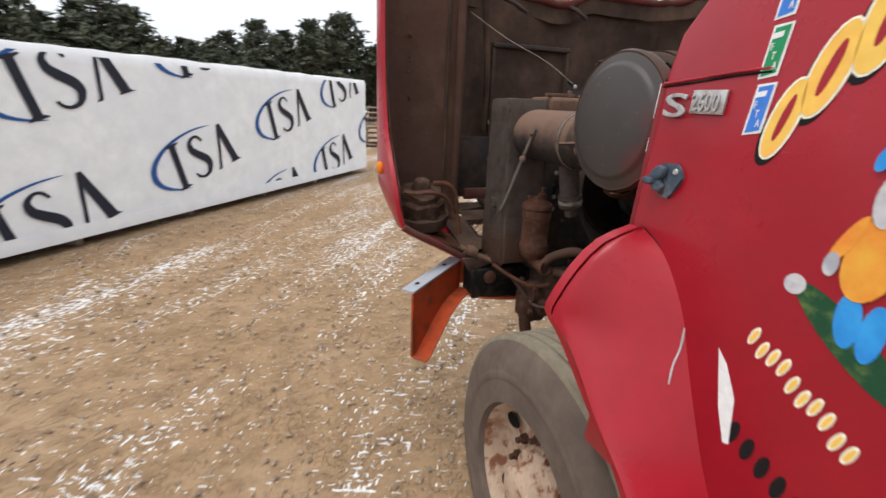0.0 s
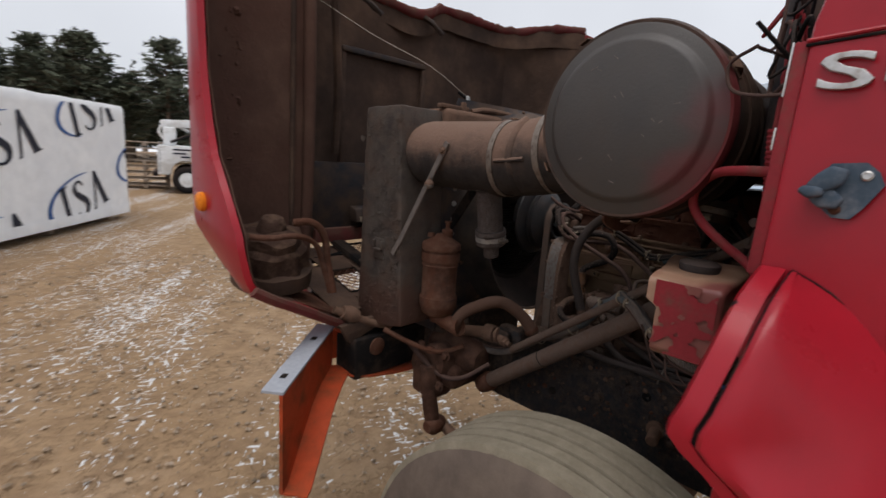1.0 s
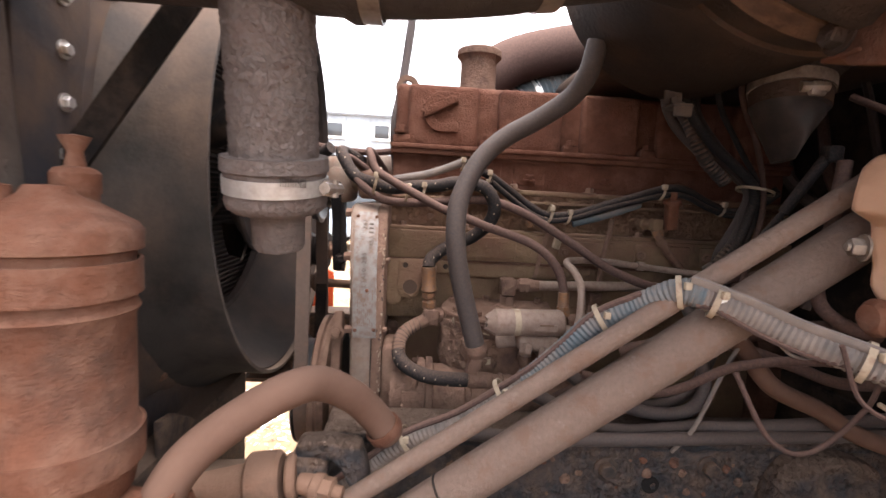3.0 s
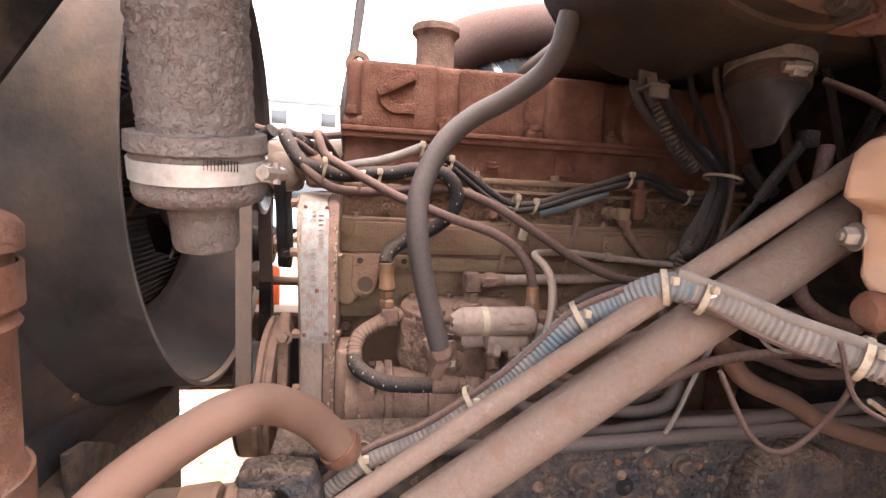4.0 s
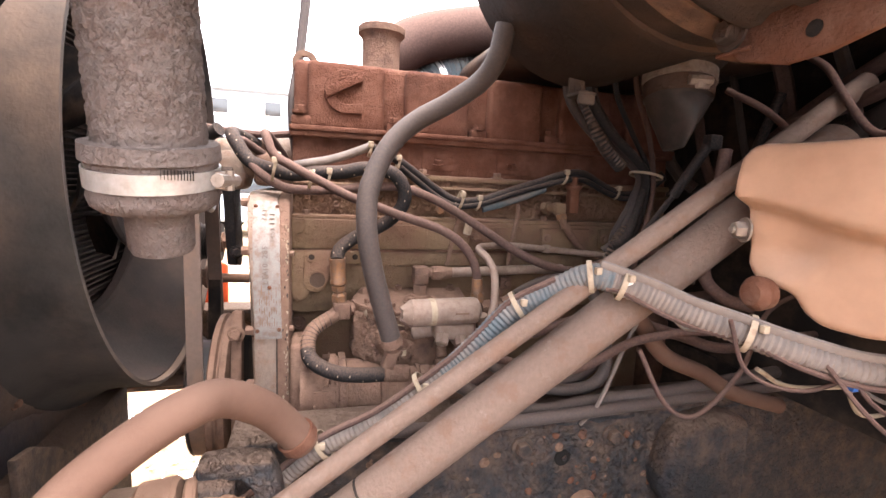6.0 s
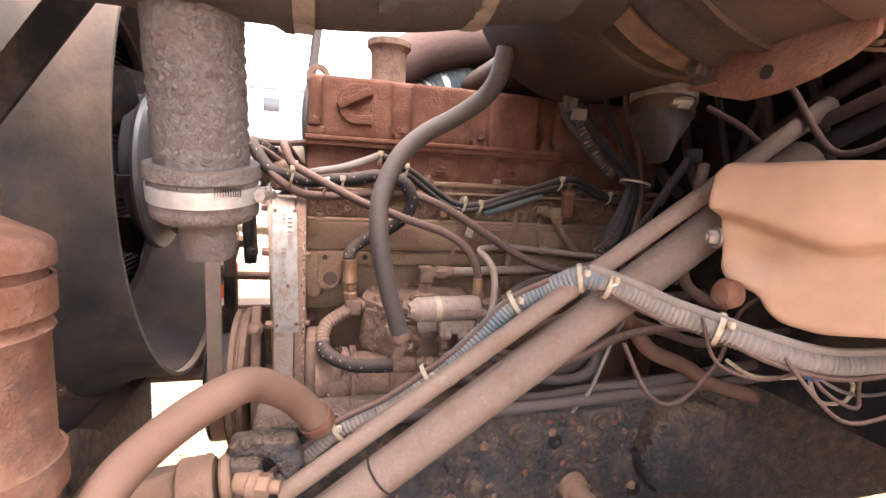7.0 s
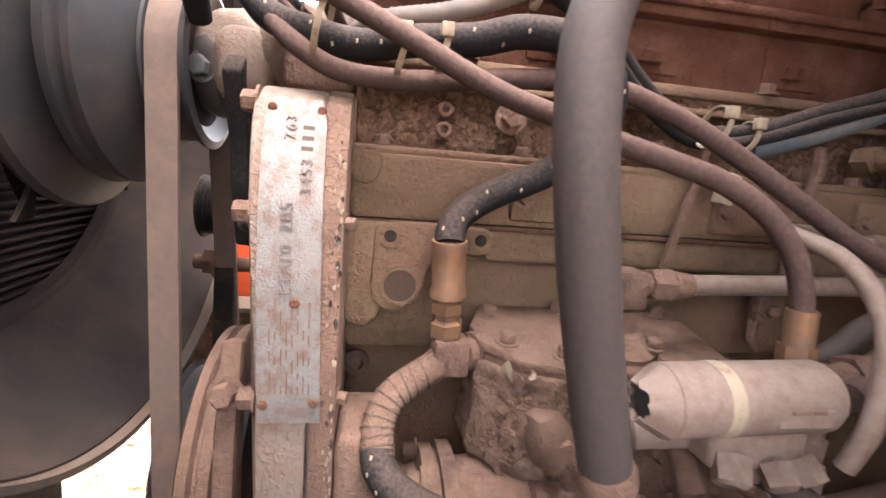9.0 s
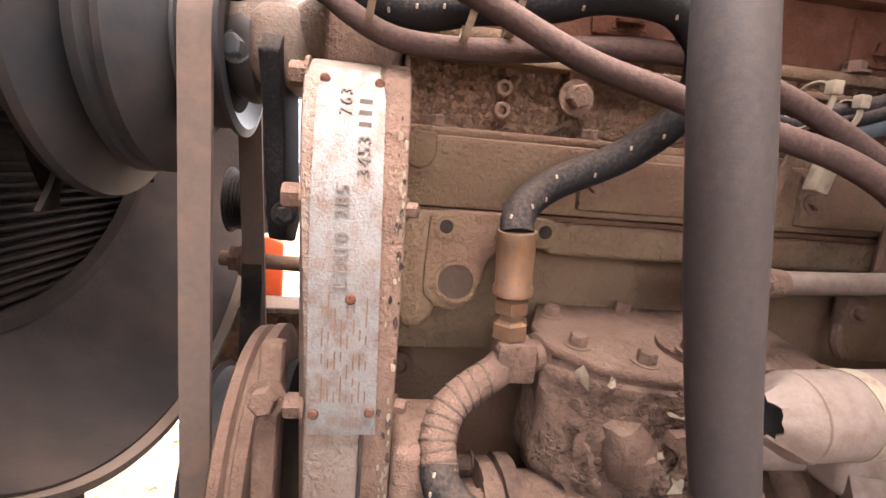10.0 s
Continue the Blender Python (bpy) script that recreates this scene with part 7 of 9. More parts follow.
def engine():
    back, front = 0.775, 1.510
    block = part("engine", box(1.60, 2.06, back, front, 0.90, 1.178, 0.01), M_BLOCK, truck, "dusty tan six cylinder diesel engine")
    part("middle_block", box(1.556, 2.06, back, front, 1.175, 1.262, 0.006), M_BLOCK, block)
    part("side_strip", box(1.534, 1.60, back, 1.402, 1.258, 1.284, 0.005, 3), M_BLOCK, block)
    part("front_cover", prism([(1.510, 1.286), (1.510, 1.206), (1.496, 1.200), (1.484, 1.206), (1.478, 1.225), (1.470, 1.286)], 0, 1.527, 1.60, 0.006), M_BLOCK, block)
    # upper block side, ledge, head, rocker housing
    part("upper_block", roughen(box(1.532, 2.06, back, front, 1.287, 1.338, 0.006), 0.0008, 60), M_BLOCK, block)
    part("ledge", roughen(box(1.536, 1.62, back, front - 0.001, 1.3365, 1.3435, 0.002), 0.0007, 70), M_BLOCK, block)
    part("cylinder_head", roughen(box(1.566, 2.06, back, front - 0.001, 1.342, 1.415, 0.006), 0.0015, 90), M_CRUST, block)
    part("ledge", roughen(box(1.552, 1.57, back, front - 0.002, 1.392, 1.3975, 0.0015), 0.0007, 70), M_BLOCK, block)
    part("gasket", box(1.5325, 1.545, back, front, 1.2835, 1.2875, 0.001), M_CASTING_DARK, block)
    house = part("rocker_housing", box(1.574, 1.95, back, front, 1.413, 1.475, 0.006), M_COVER, block, "rust-dusted rocker housing")
    part("housing_flange", box(1.560, 1.96, back, front + 0.004, 1.470, 1.480, 0.003), M_COVER, house)
    part("housing_flange", box(1.560, 1.96, back, front + 0.002, 1.407, 1.417, 0.003), M_BLOCK, house)
    # rocker cover with a pocket round each bolt
    pockets = (1.343, 1.192, 1.05, 0.905)
    cover = part("rocker_cover", box(1.578, 1.93, back, 1.508, 1.479, 1.595, 0.012, 4), M_COVER, block, "rust-brown rocker cover with raised emblem")
    edges = [1.486] + [v for p in pockets for v in (p + 0.018, p - 0.018)] + [back]
    for a, b in zip(edges[::2], edges[1::2]):
        bm = box(1.562, 1.60, b, a, 1.483, 1.592, 0.009, 3)
        bmesh.ops.subdivide_edges(bm, edges=[e for e in bm.edges if e.calc_length() > 0.03], cuts=7, use_grid_fill=True)
        part("cover_bulge", roughen(bm, 0.0012, 90), M_COVER, cover)
    part("cover_base", box(1.556, 1.60, back, 1.514, 1.479, 1.488, 0.003), M_COVER, cover)
    part("corner_boss", join(box(1.558, 1.60, 1.480, 1.512, 1.486, 1.504, 0.006), rod((1.565, 1.498, 1.504), (1.565, 1.498, 1.510), 0.012, 16, 0.002)), M_COVER, cover)
    part("cover_bolt", bolt((1.565, 1.498, 1.509), (0, 0, 1), 0.0085, 0.008), M_COVER, cover)
    for p in pockets:
        part("cover_boss", box(1.558, 1.582, p - 0.014, p + 0.014, 1.486, 1.500, 0.003), M_COVER, cover)
        part("cover_bolt", bolt((1.567, p, 1.500), (0, 0, 1), 0.0085, 0.008), M_COVER, cover)
    # raised emblem: a broken ring with a bar across, no lettering
    cy, cz = 1.426, 1.545
    outer = [(cy + 0.034 * math.cos(radians(q)), cz + 0.035 * math.sin(radians(q))) for q in range(-100, 101, 10)]
    inner = [(cy + 0.017 * math.cos(radians(q)), cz + 0.020 * math.sin(radians(q))) for q in range(100, -101, -20)]
    ends = [(cy - 0.028, cz + 0.034), (cy - 0.028, cz + 0.015)], [(cy - 0.028, cz - 0.017), (cy - 0.028, cz - 0.034)]
    part("emblem", prism(outer + ends[0] + inner + ends[1], 0, 1.557, 1.566, 0.001, 1), M_COVER, cover, "raised broken ring emblem")
    part("emblem_bar", moved(box(-0.002, 0.004, -0.032, 0.032, -0.007, 0.007, 0.001), Matrix.Translation((1.555, cy + 0.004, cz + 0.010)) @ Matrix.Rotation(radians(-28), 4, "X")), M_COVER, cover)
    for y in (1.343, 1.262, 1.12, 0.98):
        part("housing_pocket", join(box(1.571, 1.58, y - 0.03, y + 0.03, 1.425, 1.465, 0.004), bolt((1.572, y, 1.436), (-0.3, 0, 1), 0.008, 0.008)), M_COVER, house)
    for y in (1.492, 1.425, 1.29, 1.15):
        part("housing_bolt", bolt((1.565, y, 1.417), (0, 0, 1), 0.008, 0.008), M_CASTING, house)
    # oil filler
    part("oil_filler", lathe([(0, 0.038), (0.005, 0.036), (0.074, 0.036), (0.080, 0.039), (0.086, 0.045), (0.097, 0.045), (0.100, 0.042), (0.100, 0.037), (0.095, 0.035), (0.095, 0.0)], (1.70, 1.352, 1.594), (0, 0, 1), 36), M_CASTING, block, "dusty oil filler neck and cap")
    # crossover pipe and hump hose behind the cover
    part("crossover_pipe", tube([(1.80, 1.33, 1.66), (1.81, 1.27, 1.705), (1.82, 1.19, 1.735), (1.82, 1.08, 1.755), (1.82, 0.9, 1.755)], 0.052, 24, 0.02), M_HOSE_BROWN, block, "dusty crossover pipe")
    part("hump_hose", tube([(1.85, 1.25, 1.60), (1.86, 1.19, 1.64), (1.87, 1.10, 1.66)], 0.055, 20, 0.006, ribs=0.004, pitch=0.022), M_LOOM, block, "blue-grey hump hose with bright clamps")
    part("hump_clamp", ring((1.86, 1.20, 1.632), (0.1, -0.9, 0.3), 0.058, 0.014, 0.003), M_CHROME, block)
    part("hump_clamp", ring((1.855, 1.232, 1.612), (0.1, -0.85, 0.45), 0.056, 0.012, 0.003), M_CHROME, block)
    part("lift_eye", lathe([(-0.005, 0.012), (-0.005, 0.022), (0.005, 0.022), (0.005, 0.012)], (1.64, 1.492, 1.600), (1, 0.2, 0), 28, closed=True), M_DUSTY, block)
    part("tall_cable", tube([(1.64, 1.505, 1.42), (1.62, 1.512, 1.52), (1.66, 1.50, 1.62), (1.68, 1.485, 1.78), (1.70, 1.48, 1.95)], 0.007, 8, 0.02), M_HOSE, block)
    part("tall_cable", tube([(1.66, 1.51, 1.42), (1.64, 1.515, 1.53), (1.675, 1.505, 1.62), (1.69, 1.49, 1.78), (1.72, 1.485, 1.95)], 0.006, 8, 0.02), M_HOSE, block)
    part("front_cable", tube([(1.60, 1.512, 1.475), (1.62, 1.57, 1.472), (1.68, 1.68, 1.49), (1.75, 1.82, 1.56)], 0.006, 8, 0.02), M_HOSE_BROWN, block)
    # side details: threaded ports, clamp bolt, plugs, studs
    for z in (1.3765, 1.3605):
        part("threaded_port", lathe([(-0.003, 0.0064), (0.0045, 0.0064), (0.0055, 0.0054), (0.0055, 0.0032), (0.001, 0.0028), (0.001, 0)], (1.5645, 1.438, z), (-1, 0, 0), 20), M_CASTING, block)
    part("clamp_strap", prism([(1.391, 1.412), (1.374, 1.412), (1.376, 1.372), (1.383, 1.366), (1.391, 1.372)], 0, 1.556, 1.568, 0.002), M_CASTING, block)
    part("strap_bolt", bolt((1.557, 1.3845, 1.374), (-1, 0, 0), 0.0092, 0.010), M_CASTING, block)
    part("core_plug", prism([(1.511 - 0.012 + 0.0112 * math.cos(radians(q)), 1.326 + 0.0125 * math.sin(radians(q))) for q in range(180, 361, 20)] + [(1.5102, 1.338), (1.4878, 1.338)], 0, 1.5275, 1.536, 0.0015), M_BLOCK, block)
    for y in (1.487, 1.375, 1.235, 1.06):
        part("stud", bolt((1.546, y, 1.3435), (0, 0, 1), 0.0062, 0.006), M_CASTING, block)
    part("blind_plug", lathe([(0, 0.008), (0.003, 0.0075), (0.004, 0.004), (0.002, 0)], (1.567, 1.492, 1.379), (-1, 0, 0), 16), M_CRUST, block)
    for y in (1.335, 1.16, 1.02, 0.90):
        part("block_pad", box(1.5265, 1.536, y - 0.05, y + 0.05, 1.293, 1.331, 0.003), M_BLOCK, block)
        part("pad_bolt", bolt((1.527, y + 0.04, 1.312), (-1, 0, 0), 0.006, 0.005), M_CASTING, block)
    # mounting pad with one big bore and two ears
    pad = prism([(1.489, 1.284), (1.491, 1.236), (1.489, 1.226), (1.482, 1.219), (1.470, 1.2165), (1.460, 1.219), (1.452, 1.227), (1.449, 1.238), (1.447, 1.252), (1.438, 1.262), (1.425, 1.264), (1.405, 1.264), (1.397, 1.268), (1.396, 1.278), (1.401, 1.285), (1.43, 1.287), (1.475, 1.287)], 0, 1.524, 1.560, 0.0035)
    pad_ob = part("mounting_pad", pad, M_BLOCK, block, "tan mounting pad with open bores")
    part("bore_rim", ring((1.5235, 1.468, 1.238), (1, 0, 0), 0.0125, 0.003, 0.0025, 30), M_BLOCK, pad_ob)
    part("bore", lathe([(0, 0.0125), (0.0008, 0.0125), (0.0008, 0.0)], (1.5238, 1.468, 1.238), (-1, 0, 0), 28), M_BORE, pad_ob)
    for y, z in ((1.4775, 1.276), (1.408, 1.2765)):
        part("thread_hole", lathe([(0, 0.0048), (0.0008, 0.0048)], (1.5238, y, z), (-1, 0, 0), 16), M_DARK, pad_ob)
        part("ear_rim", ring((1.5235, y, z), (1, 0, 0), 0.0048, 0.003, 0.0032, 18), M_BLOCK, pad_ob)
    part("drain_plug", join(lathe([(0, 0.012), (0.006, 0.012), (0.008, 0.0065), (0.004, 0.0055), (0.004, 0)], (1.592, 1.499, 1.1475), (-1, 0, 0), 22), rod((1.62, 1.499, 1.1475), (1.592, 1.499, 1.1475), 0.009, 12)), M_CASTING, block)
    part("flywheel_housing", roughen(join(lathe([(0, 0.0), (0, 0.23), (0.02, 0.24), (0.05, 0.24), (0.08, 0.21), (0.30, 0.15), (0.31, 0)], (1.80, 0.775, 1.05), (0, -1, 0), 40), box(1.62, 1.98, 0.50, 0.76, 0.82, 1.02, 0.02, 3)), 0.003, 20), M_CASTING_DARK, block, "dark brown flywheel housing")
    return block


BLOCK = engine()


M_STAMP = material("dirt_filled_stamping", (0.108, 0.086, 0.076), rough=0.9, scale=200, bump=0.1)


RIM = [(0.84, 1.468), (1.05, 1.460), (1.18, 1.4535), (1.255, 1.4555), (1.30, 1.463), (1.33, 1.473), (1.350, 1.484), (1.362, 1.494), (1.370, 1.506), (1.3755, 1.524), (1.378, 1.55)]


def rim_x(z):
    for (z0, x0), (z1, x1) in zip(RIM, RIM[1:]):
        if z <= z1:
            return x0 + (x1 - x0) * (z - z0) / (z1 - z0)
    return RIM[-1][1]


def gear_cover():
    # narrow gear housing whose rounded rim carries the data plate
    edge = [(x, z) for z, x in RIM]
    rest = [(1.90, 1.378), (2.0, 1.30), (2.0, 0.84)]
    bm = prism(edge + rest, 1, 1.526, 1.57, 0.004)
    for v in bm.verts:
        if v.co.y > 1.55:
            v.co.y += max(-0.012, min(0.002, (v.co.z - 1.36) * 0.075))
    part("gear_cover", bm, M_ALU, BLOCK, "dusty aluminium gear cover")
    part("gear_flange", prism([(x + 0.001, z + 0.001) for x, z in edge] + rest, 1, 1.5085, 1.5255, 0.0025), M_CASTING, BLOCK, "gear housing flange with flaking paint")
    part("flange_seam", tube([(rim_x(z) + 0.0008, 1.5257, z) for z in np.linspace(0.9, 1.374, 40)], 0.0011, 5, 0.02), M_RAIL, BLOCK)
    rng = random.Random(3)
    for i in range(90):
        z, y = rng.uniform(1.02, 1.345), 1.5095 + abs(rng.gauss(0, 0.0028))
        bm = bmesh.new()
        k = rng.randint(5, 7)
        r = rng.uniform(0.001, 0.0034)
        f = bm.faces.new([bm.verts.new((rim_x(z) + 0.0002 - 0.0005 * rng.random(), y + r * 0.5 * math.cos(6.283 * j / k) * rng.uniform(0.5, 1.2), z + r * math.sin(6.283 * j / k) * rng.uniform(0.6, 1.3))) for j in range(k)])
        bmesh.ops.solidify(bm, geom=[f], thickness=0.0006)
        part("paint_flake", bm, M_TIE if i % 3 else M_RAIL, BLOCK, smooth=False)
    # data plate, bent to the rim
    rows = []
    for i in range(25):
        z = 1.1655 + 0.199 * i / 24
        mid = 1.5365 + 0.0055 * i / 24
        w = 0.0185 - (0.004 if i == 24 else 0.0012 if i == 23 else 0)
        rows.append([Vector((rim_x(z) - 0.0012, mid + w * u, z)) for u in (-1, -0.5, 0, 0.5, 1)])
    part("data_plate", sheet(rows, 0.0014), M_PLATE, BLOCK, "worn stamped aluminium data plate")
    def on_plate(v, z):
        return Vector((rim_x(z) - 0.0034, 1.5365 + 0.0055 * (z - 1.1655) / 0.199 + v, z))
    for v, z in ((0.015, 1.358), (-0.015, 1.358), (0.015, 1.178), (-0.015, 1.1795), (-0.0035, 1.2425)):
        part("plate_screw", lathe([(-0.0006, 0.0029), (0.0006, 0.0029), (0.0014, 0.0022), (0.0017, 0.0)], on_plate(v, z), (-1, 0, 0), 14), M_RUST, BLOCK)
    def stamp(text, size, v, z):
        """Stamped characters that read upwards along the plate."""
        for ch in text:
            slope = math.atan2(rim_x(z + 0.006) - rim_x(z), 0.006)
            mm = Matrix.Translation(on_plate(v, z)) @ Matrix.Rotation(slope, 4, "Y") @ Matrix(((0, 0, -1, 0), (0, 1, 0, 0), (1, 0, 0, 0), (0, 0, 0, 1)))
            lettering(ch, size, 0.0003, mm, M_STAMP, BLOCK, "stamped_text")
            z += size * 0.6
    stamp("LTA10", 0.0105, -0.0015, 1.2470)
    stamp("285", 0.0105, -0.0015, 1.2845)
    stamp("763", 0.0095, -0.0005, 1.3385)
    stamp("3453", 0.0095, -0.0115, 1.3065)
    for v, z0, n in ((-0.008, 1.334, 3),):
        for i in range(n):
            z = z0 + i * 0.0064
            part("stamped_bar", moved(box(-0.0003, 0.0003, -0.0035, 0.0035, -0.0016, 0.0012, 0.0002, 1), Matrix.Translation(on_plate(v, z))), M_STAMP, BLOCK)
    rng = random.Random(8)
    for i in range(8):
        v = -0.012 + 0.0033 * i
        z = 1.185
        while z < 1.235:
            L = rng.uniform(0.004, 0.016)
            part("print_line", moved(box(-0.0002, 0.0002, -0.0004, 0.0004, 0, L, 0.0, 1), Matrix.Translation(on_plate(v, z) + Vector((0.0006, 0, 0)))), M_DUSTY, BLOCK)
            z += L + rng.uniform(0.002, 0.012)
    for z in (1.362, 1.293, 1.175, 1.09, 1.0):
        part("cover_bolt", bolt((rim_x(z) + 0.012, 1.558 + 0.06 * max(0, z - 1.2), z), (0, 1, 0), 0.0075, 0.010), M_CASTING, BLOCK)
    for z in (1.29, 1.178, 1.06):
        part("flange_bolt", bolt((rim_x(z) + 0.008, 1.5085, z), (-0.3, -1, 0), 0.0045, 0.006), M_CASTING, BLOCK)
    part("timing_boss", box(1.452, 1.52, 1.472, 1.508, 1.03, 1.155, 0.008, 3), M_CASTING, BLOCK)
    for z in (1.065, 1.125):
        part("boss_bolt", bolt((1.456, 1.478, z), (-0.6, -0.8, 0), 0.007, 0.01), M_CASTING, BLOCK)
    part("front_black", roughen(box(1.452, 1.48, 1.53, 1.577, 0.90, 1.05, 0.01), 0.003, 40), M_RAIL, BLOCK)
    # water neck between drum and head
    neck = part("water_neck", roughen(join(lathe([(0, 0.0), (0.0, 0.030), (0.02, 0.040), (0.05, 0.040), (0.06, 0.030), (0.075, 0)], (1.70, 1.665, 1.425), (0.0, -1, 0.1), 28), box(1.645, 1.74, 1.588, 1.645, 1.375, 1.445, 0.02, 4), tube([(1.68, 1.60, 1.42), (1.66, 1.56, 1.44), (1.66, 1.51, 1.445)], 0.028, 14, 0.01)), 0.002, 40), M_ALU, BLOCK, "dusty aluminium water neck")
    part("neck_bolt", bolt((1.662, 1.655, 1.405), (-1, 0.2, 0), 0.010, 0.010), M_LOOM, neck)
    part("thermostat_housing", roughen(box(1.61, 1.85, 1.512, 1.575, 1.385, 1.442, 0.010, 3), 0.002, 40), M_CASTING, BLOCK)
    part("hose_stub", tube([(1.60, 1.625, 1.475), (1.615, 1.645, 1.462), (1.64, 1.65, 1.442)], 0.011, 12, 0.006, lump=0.15), M_BLACK, BLOCK)


gear_cover()


def fuel_pump():
    # injection pump: casting with a bolted sloping lid, solenoid, fittings
    plan = [(1.556, 1.396), (1.520, 1.412), (1.490, 1.409), (1.464, 1.385), (1.452, 1.345), (1.446, 1.222), (1.556, 1.214)]
    slope = lambda x: 1.2045 + 0.14 * (x - 1.47)
    bm = prism([(1.505 + (x - 1.505) * 0.97, 1.31 + (y - 1.31) * 0.97) for x, y in plan], 2, 1.105, 1.20, 0.004)
    body = part("fuel_pump", roughen(join(bm, box(1.465, 1.60, 1.19, 1.30, 1.10, 1.19, 0.012, 3)), 0.0012, 50), M_CASTING, BLOCK, "dusty brown fuel pump casting")
    bm = prism(plan, 2, -0.007, 0.0, 0.0025)
    for v in bm.verts:
        v.co.z += slope(v.co.x)
    part("pump_lid", roughen(bm, 0.0012, 60), M_CASTING, body)
    for x, y in ((1.534, 1.392), (1.490, 1.389), (1.470, 1.352), (1.458, 1.282), (1.456, 1.238), (1.546, 1.330), (1.546, 1.236)):
        part("lid_bolt", bolt((x, y, slope(x) - 0.0005), (-0.14, 0, 1), 0.0062, 0.007), M_CASTING, body)
    for y, z in ((1.355, 1.148), (1.338, 1.165), (1.282, 1.145)):
        part("pump_bolt", bolt((1.456, y, z), (-1, 0, 0), 0.008, 0.012), M_CASTING, body)
    # caked dirt on the front corner
    bm = prism([(1.548, 1.403), (1.520, 1.414), (1.488, 1.411), (1.461, 1.386), (1.449, 1.345), (1.447, 1.322), (1.50, 1.322), (1.54, 1.38)], 2, 1.118, 1.194, 0.004)
    bmesh.ops.subdivide_edges(bm, edges=[e for e in bm.edges if e.calc_length() > 0.02], cuts=9, use_grid_fill=True)
    for v in bm.verts:
        p = v.co * 42
        v.co.x += 0.005 * noise.noise(p) + 0.0025 * noise.noise(p * 2.6)
        v.co.y += 0.004 * noise.noise(p + Vector((7, 0, 0))) + 0.002 * noise.noise(p * 2.6 + Vector((3, 0, 0)))
    part("caked_dirt", bm, M_MUDCAKE, body, "flaking cake of oily dirt")
    rng = random.Random(23)
    for i in range(46):
        # curled shards that peel off the dirt
        q = rng.uniform(0, 1)
        a, b = (Vector((1.530, 1.4125, 0)), Vector((1.464, 1.392, 0))) if i % 3 == 0 else (Vector((1.463, 1.390, 0)), Vector((1.447, 1.325, 0)))
        c, along = a.lerp(b, q) + Vector((0, 0, rng.uniform(1.125, 1.198))), (b - a).normalized()
        out = Vector((along.y, -along.x, 0))
        if out.x > 0:
            out = -out
        r, turn = 0.003 + 0.008 * rng.random() ** 2, rng.uniform(0, 6.28)
        bm = bmesh.new()
        ring_ = [bm.verts.new(c + (along * math.cos(turn + k * 1.047) + Vector((0, 0, 1)) * math.sin(turn + k * 1.047)) * r * rng.uniform(0.4, 1.3) + out * rng.uniform(-0.001, 0.004)) for k in range(6)]
        mid = bm.verts.new(c + out * 0.0012)
        for k in range(6):
            bm.faces.new((ring_[k], ring_[(k + 1) % 6], mid))
        part("dirt_shard", bm, M_CASTING if i % 4 else M_TIE, body, smooth=False)
    part("dirt_lump", roughen(lathe([(-0.02, 0), (-0.018, 0.012), (0.0, 0.018), (0.02, 0.013), (0.026, 0)], (1.458, 1.365, 1.155), (0, -0.4, -1), 16), 0.005, 60), M_CASTING, body)
    # square elbow on its round flange, nut and pipe to the rear
    ex, ey, ez = 1.487, 1.304, slope(1.487)
    part("lid_flange", join(lathe([(0, 0.028), (0.005, 0.028), (0.007, 0.025), (0.011, 0.019), (0.016, 0.0155), (0.018, 0.0)], (ex, ey, ez - 0.001), (-0.14, 0, 1), 32), bolt((ex - 0.014, ey + 0.018, ez + 0.005), (-0.14, 0, 1), 0.0055, 0.006), bolt((ex - 0.014, ey - 0.02, ez + 0.005), (-0.14, 0, 1), 0.0055, 0.006)), M_CASTING, body)
    zz = 1.2565
    part("elbow_fitting", join(rod((ex, ey, ez + 0.012), (ex, ey, ez + 0.03), 0.0125, 6), box(ex - 0.0125, ex + 0.0125, ey - 0.012, ey + 0.0125, zz - 0.018, zz + 0.011, 0.0035), rod((ex, ey - 0.01, zz), (ex, ey - 0.026, zz), 0.0085, 14), lathe([(0, 0.0115), (0.003, 0.0130), (0.016, 0.0130), (0.019, 0.0105)], (ex, ey - 0.018, zz), (0, -1, 0), 6), lathe([(0, 0.0108), (0.016, 0.0092)], (ex, ey - 0.036, zz), (0, -1, 0), 18)), M_CASTING, body, "dusty square elbow fitting")
    part("pipe", tube([(ex, ey - 0.04, zz), (1.495, 1.20, 1.257), (1.498, 1.131, 1.259), (1.498, 1.04, 1.261)], 0.0082, 14, 0.02), M_PALE, body, "pale dusty return pipe")
    part("pipe_clip", join(box(1.535, 1.548, 1.12, 1.142, 1.215, 1.238, 0.002), bolt((1.535, 1.131, 1.2265), (-1, 0, 0), 0.006, 0.005), tube([(1.54, 1.14, 1.215), (1.538, 1.142, 1.20), (1.536, 1.135, 1.188)], 0.005, 8, 0.006)), M_CASTING, body)
    # solenoid with a crumpled open end and a white band
    a, d = Vector((1.379, 1.341, 1.2195)), Vector((0.045, -1, 0.012)).normalized()
    can = part("solenoid", lathe([(0.0, 0.0180), (0.001, 0.0195), (0.0965, 0.0195), (0.101, 0.0170), (0.104, 0.0125), (0.106, 0)], a, d, 36), M_PALE, body, "pale dusty cylindrical solenoid")
    part("white_band", ring(a + d * 0.031, d, 0.01955, 0.0085, 0.0004, 36), M_TIE, can)
    f = frame_of(d)
    rows = []
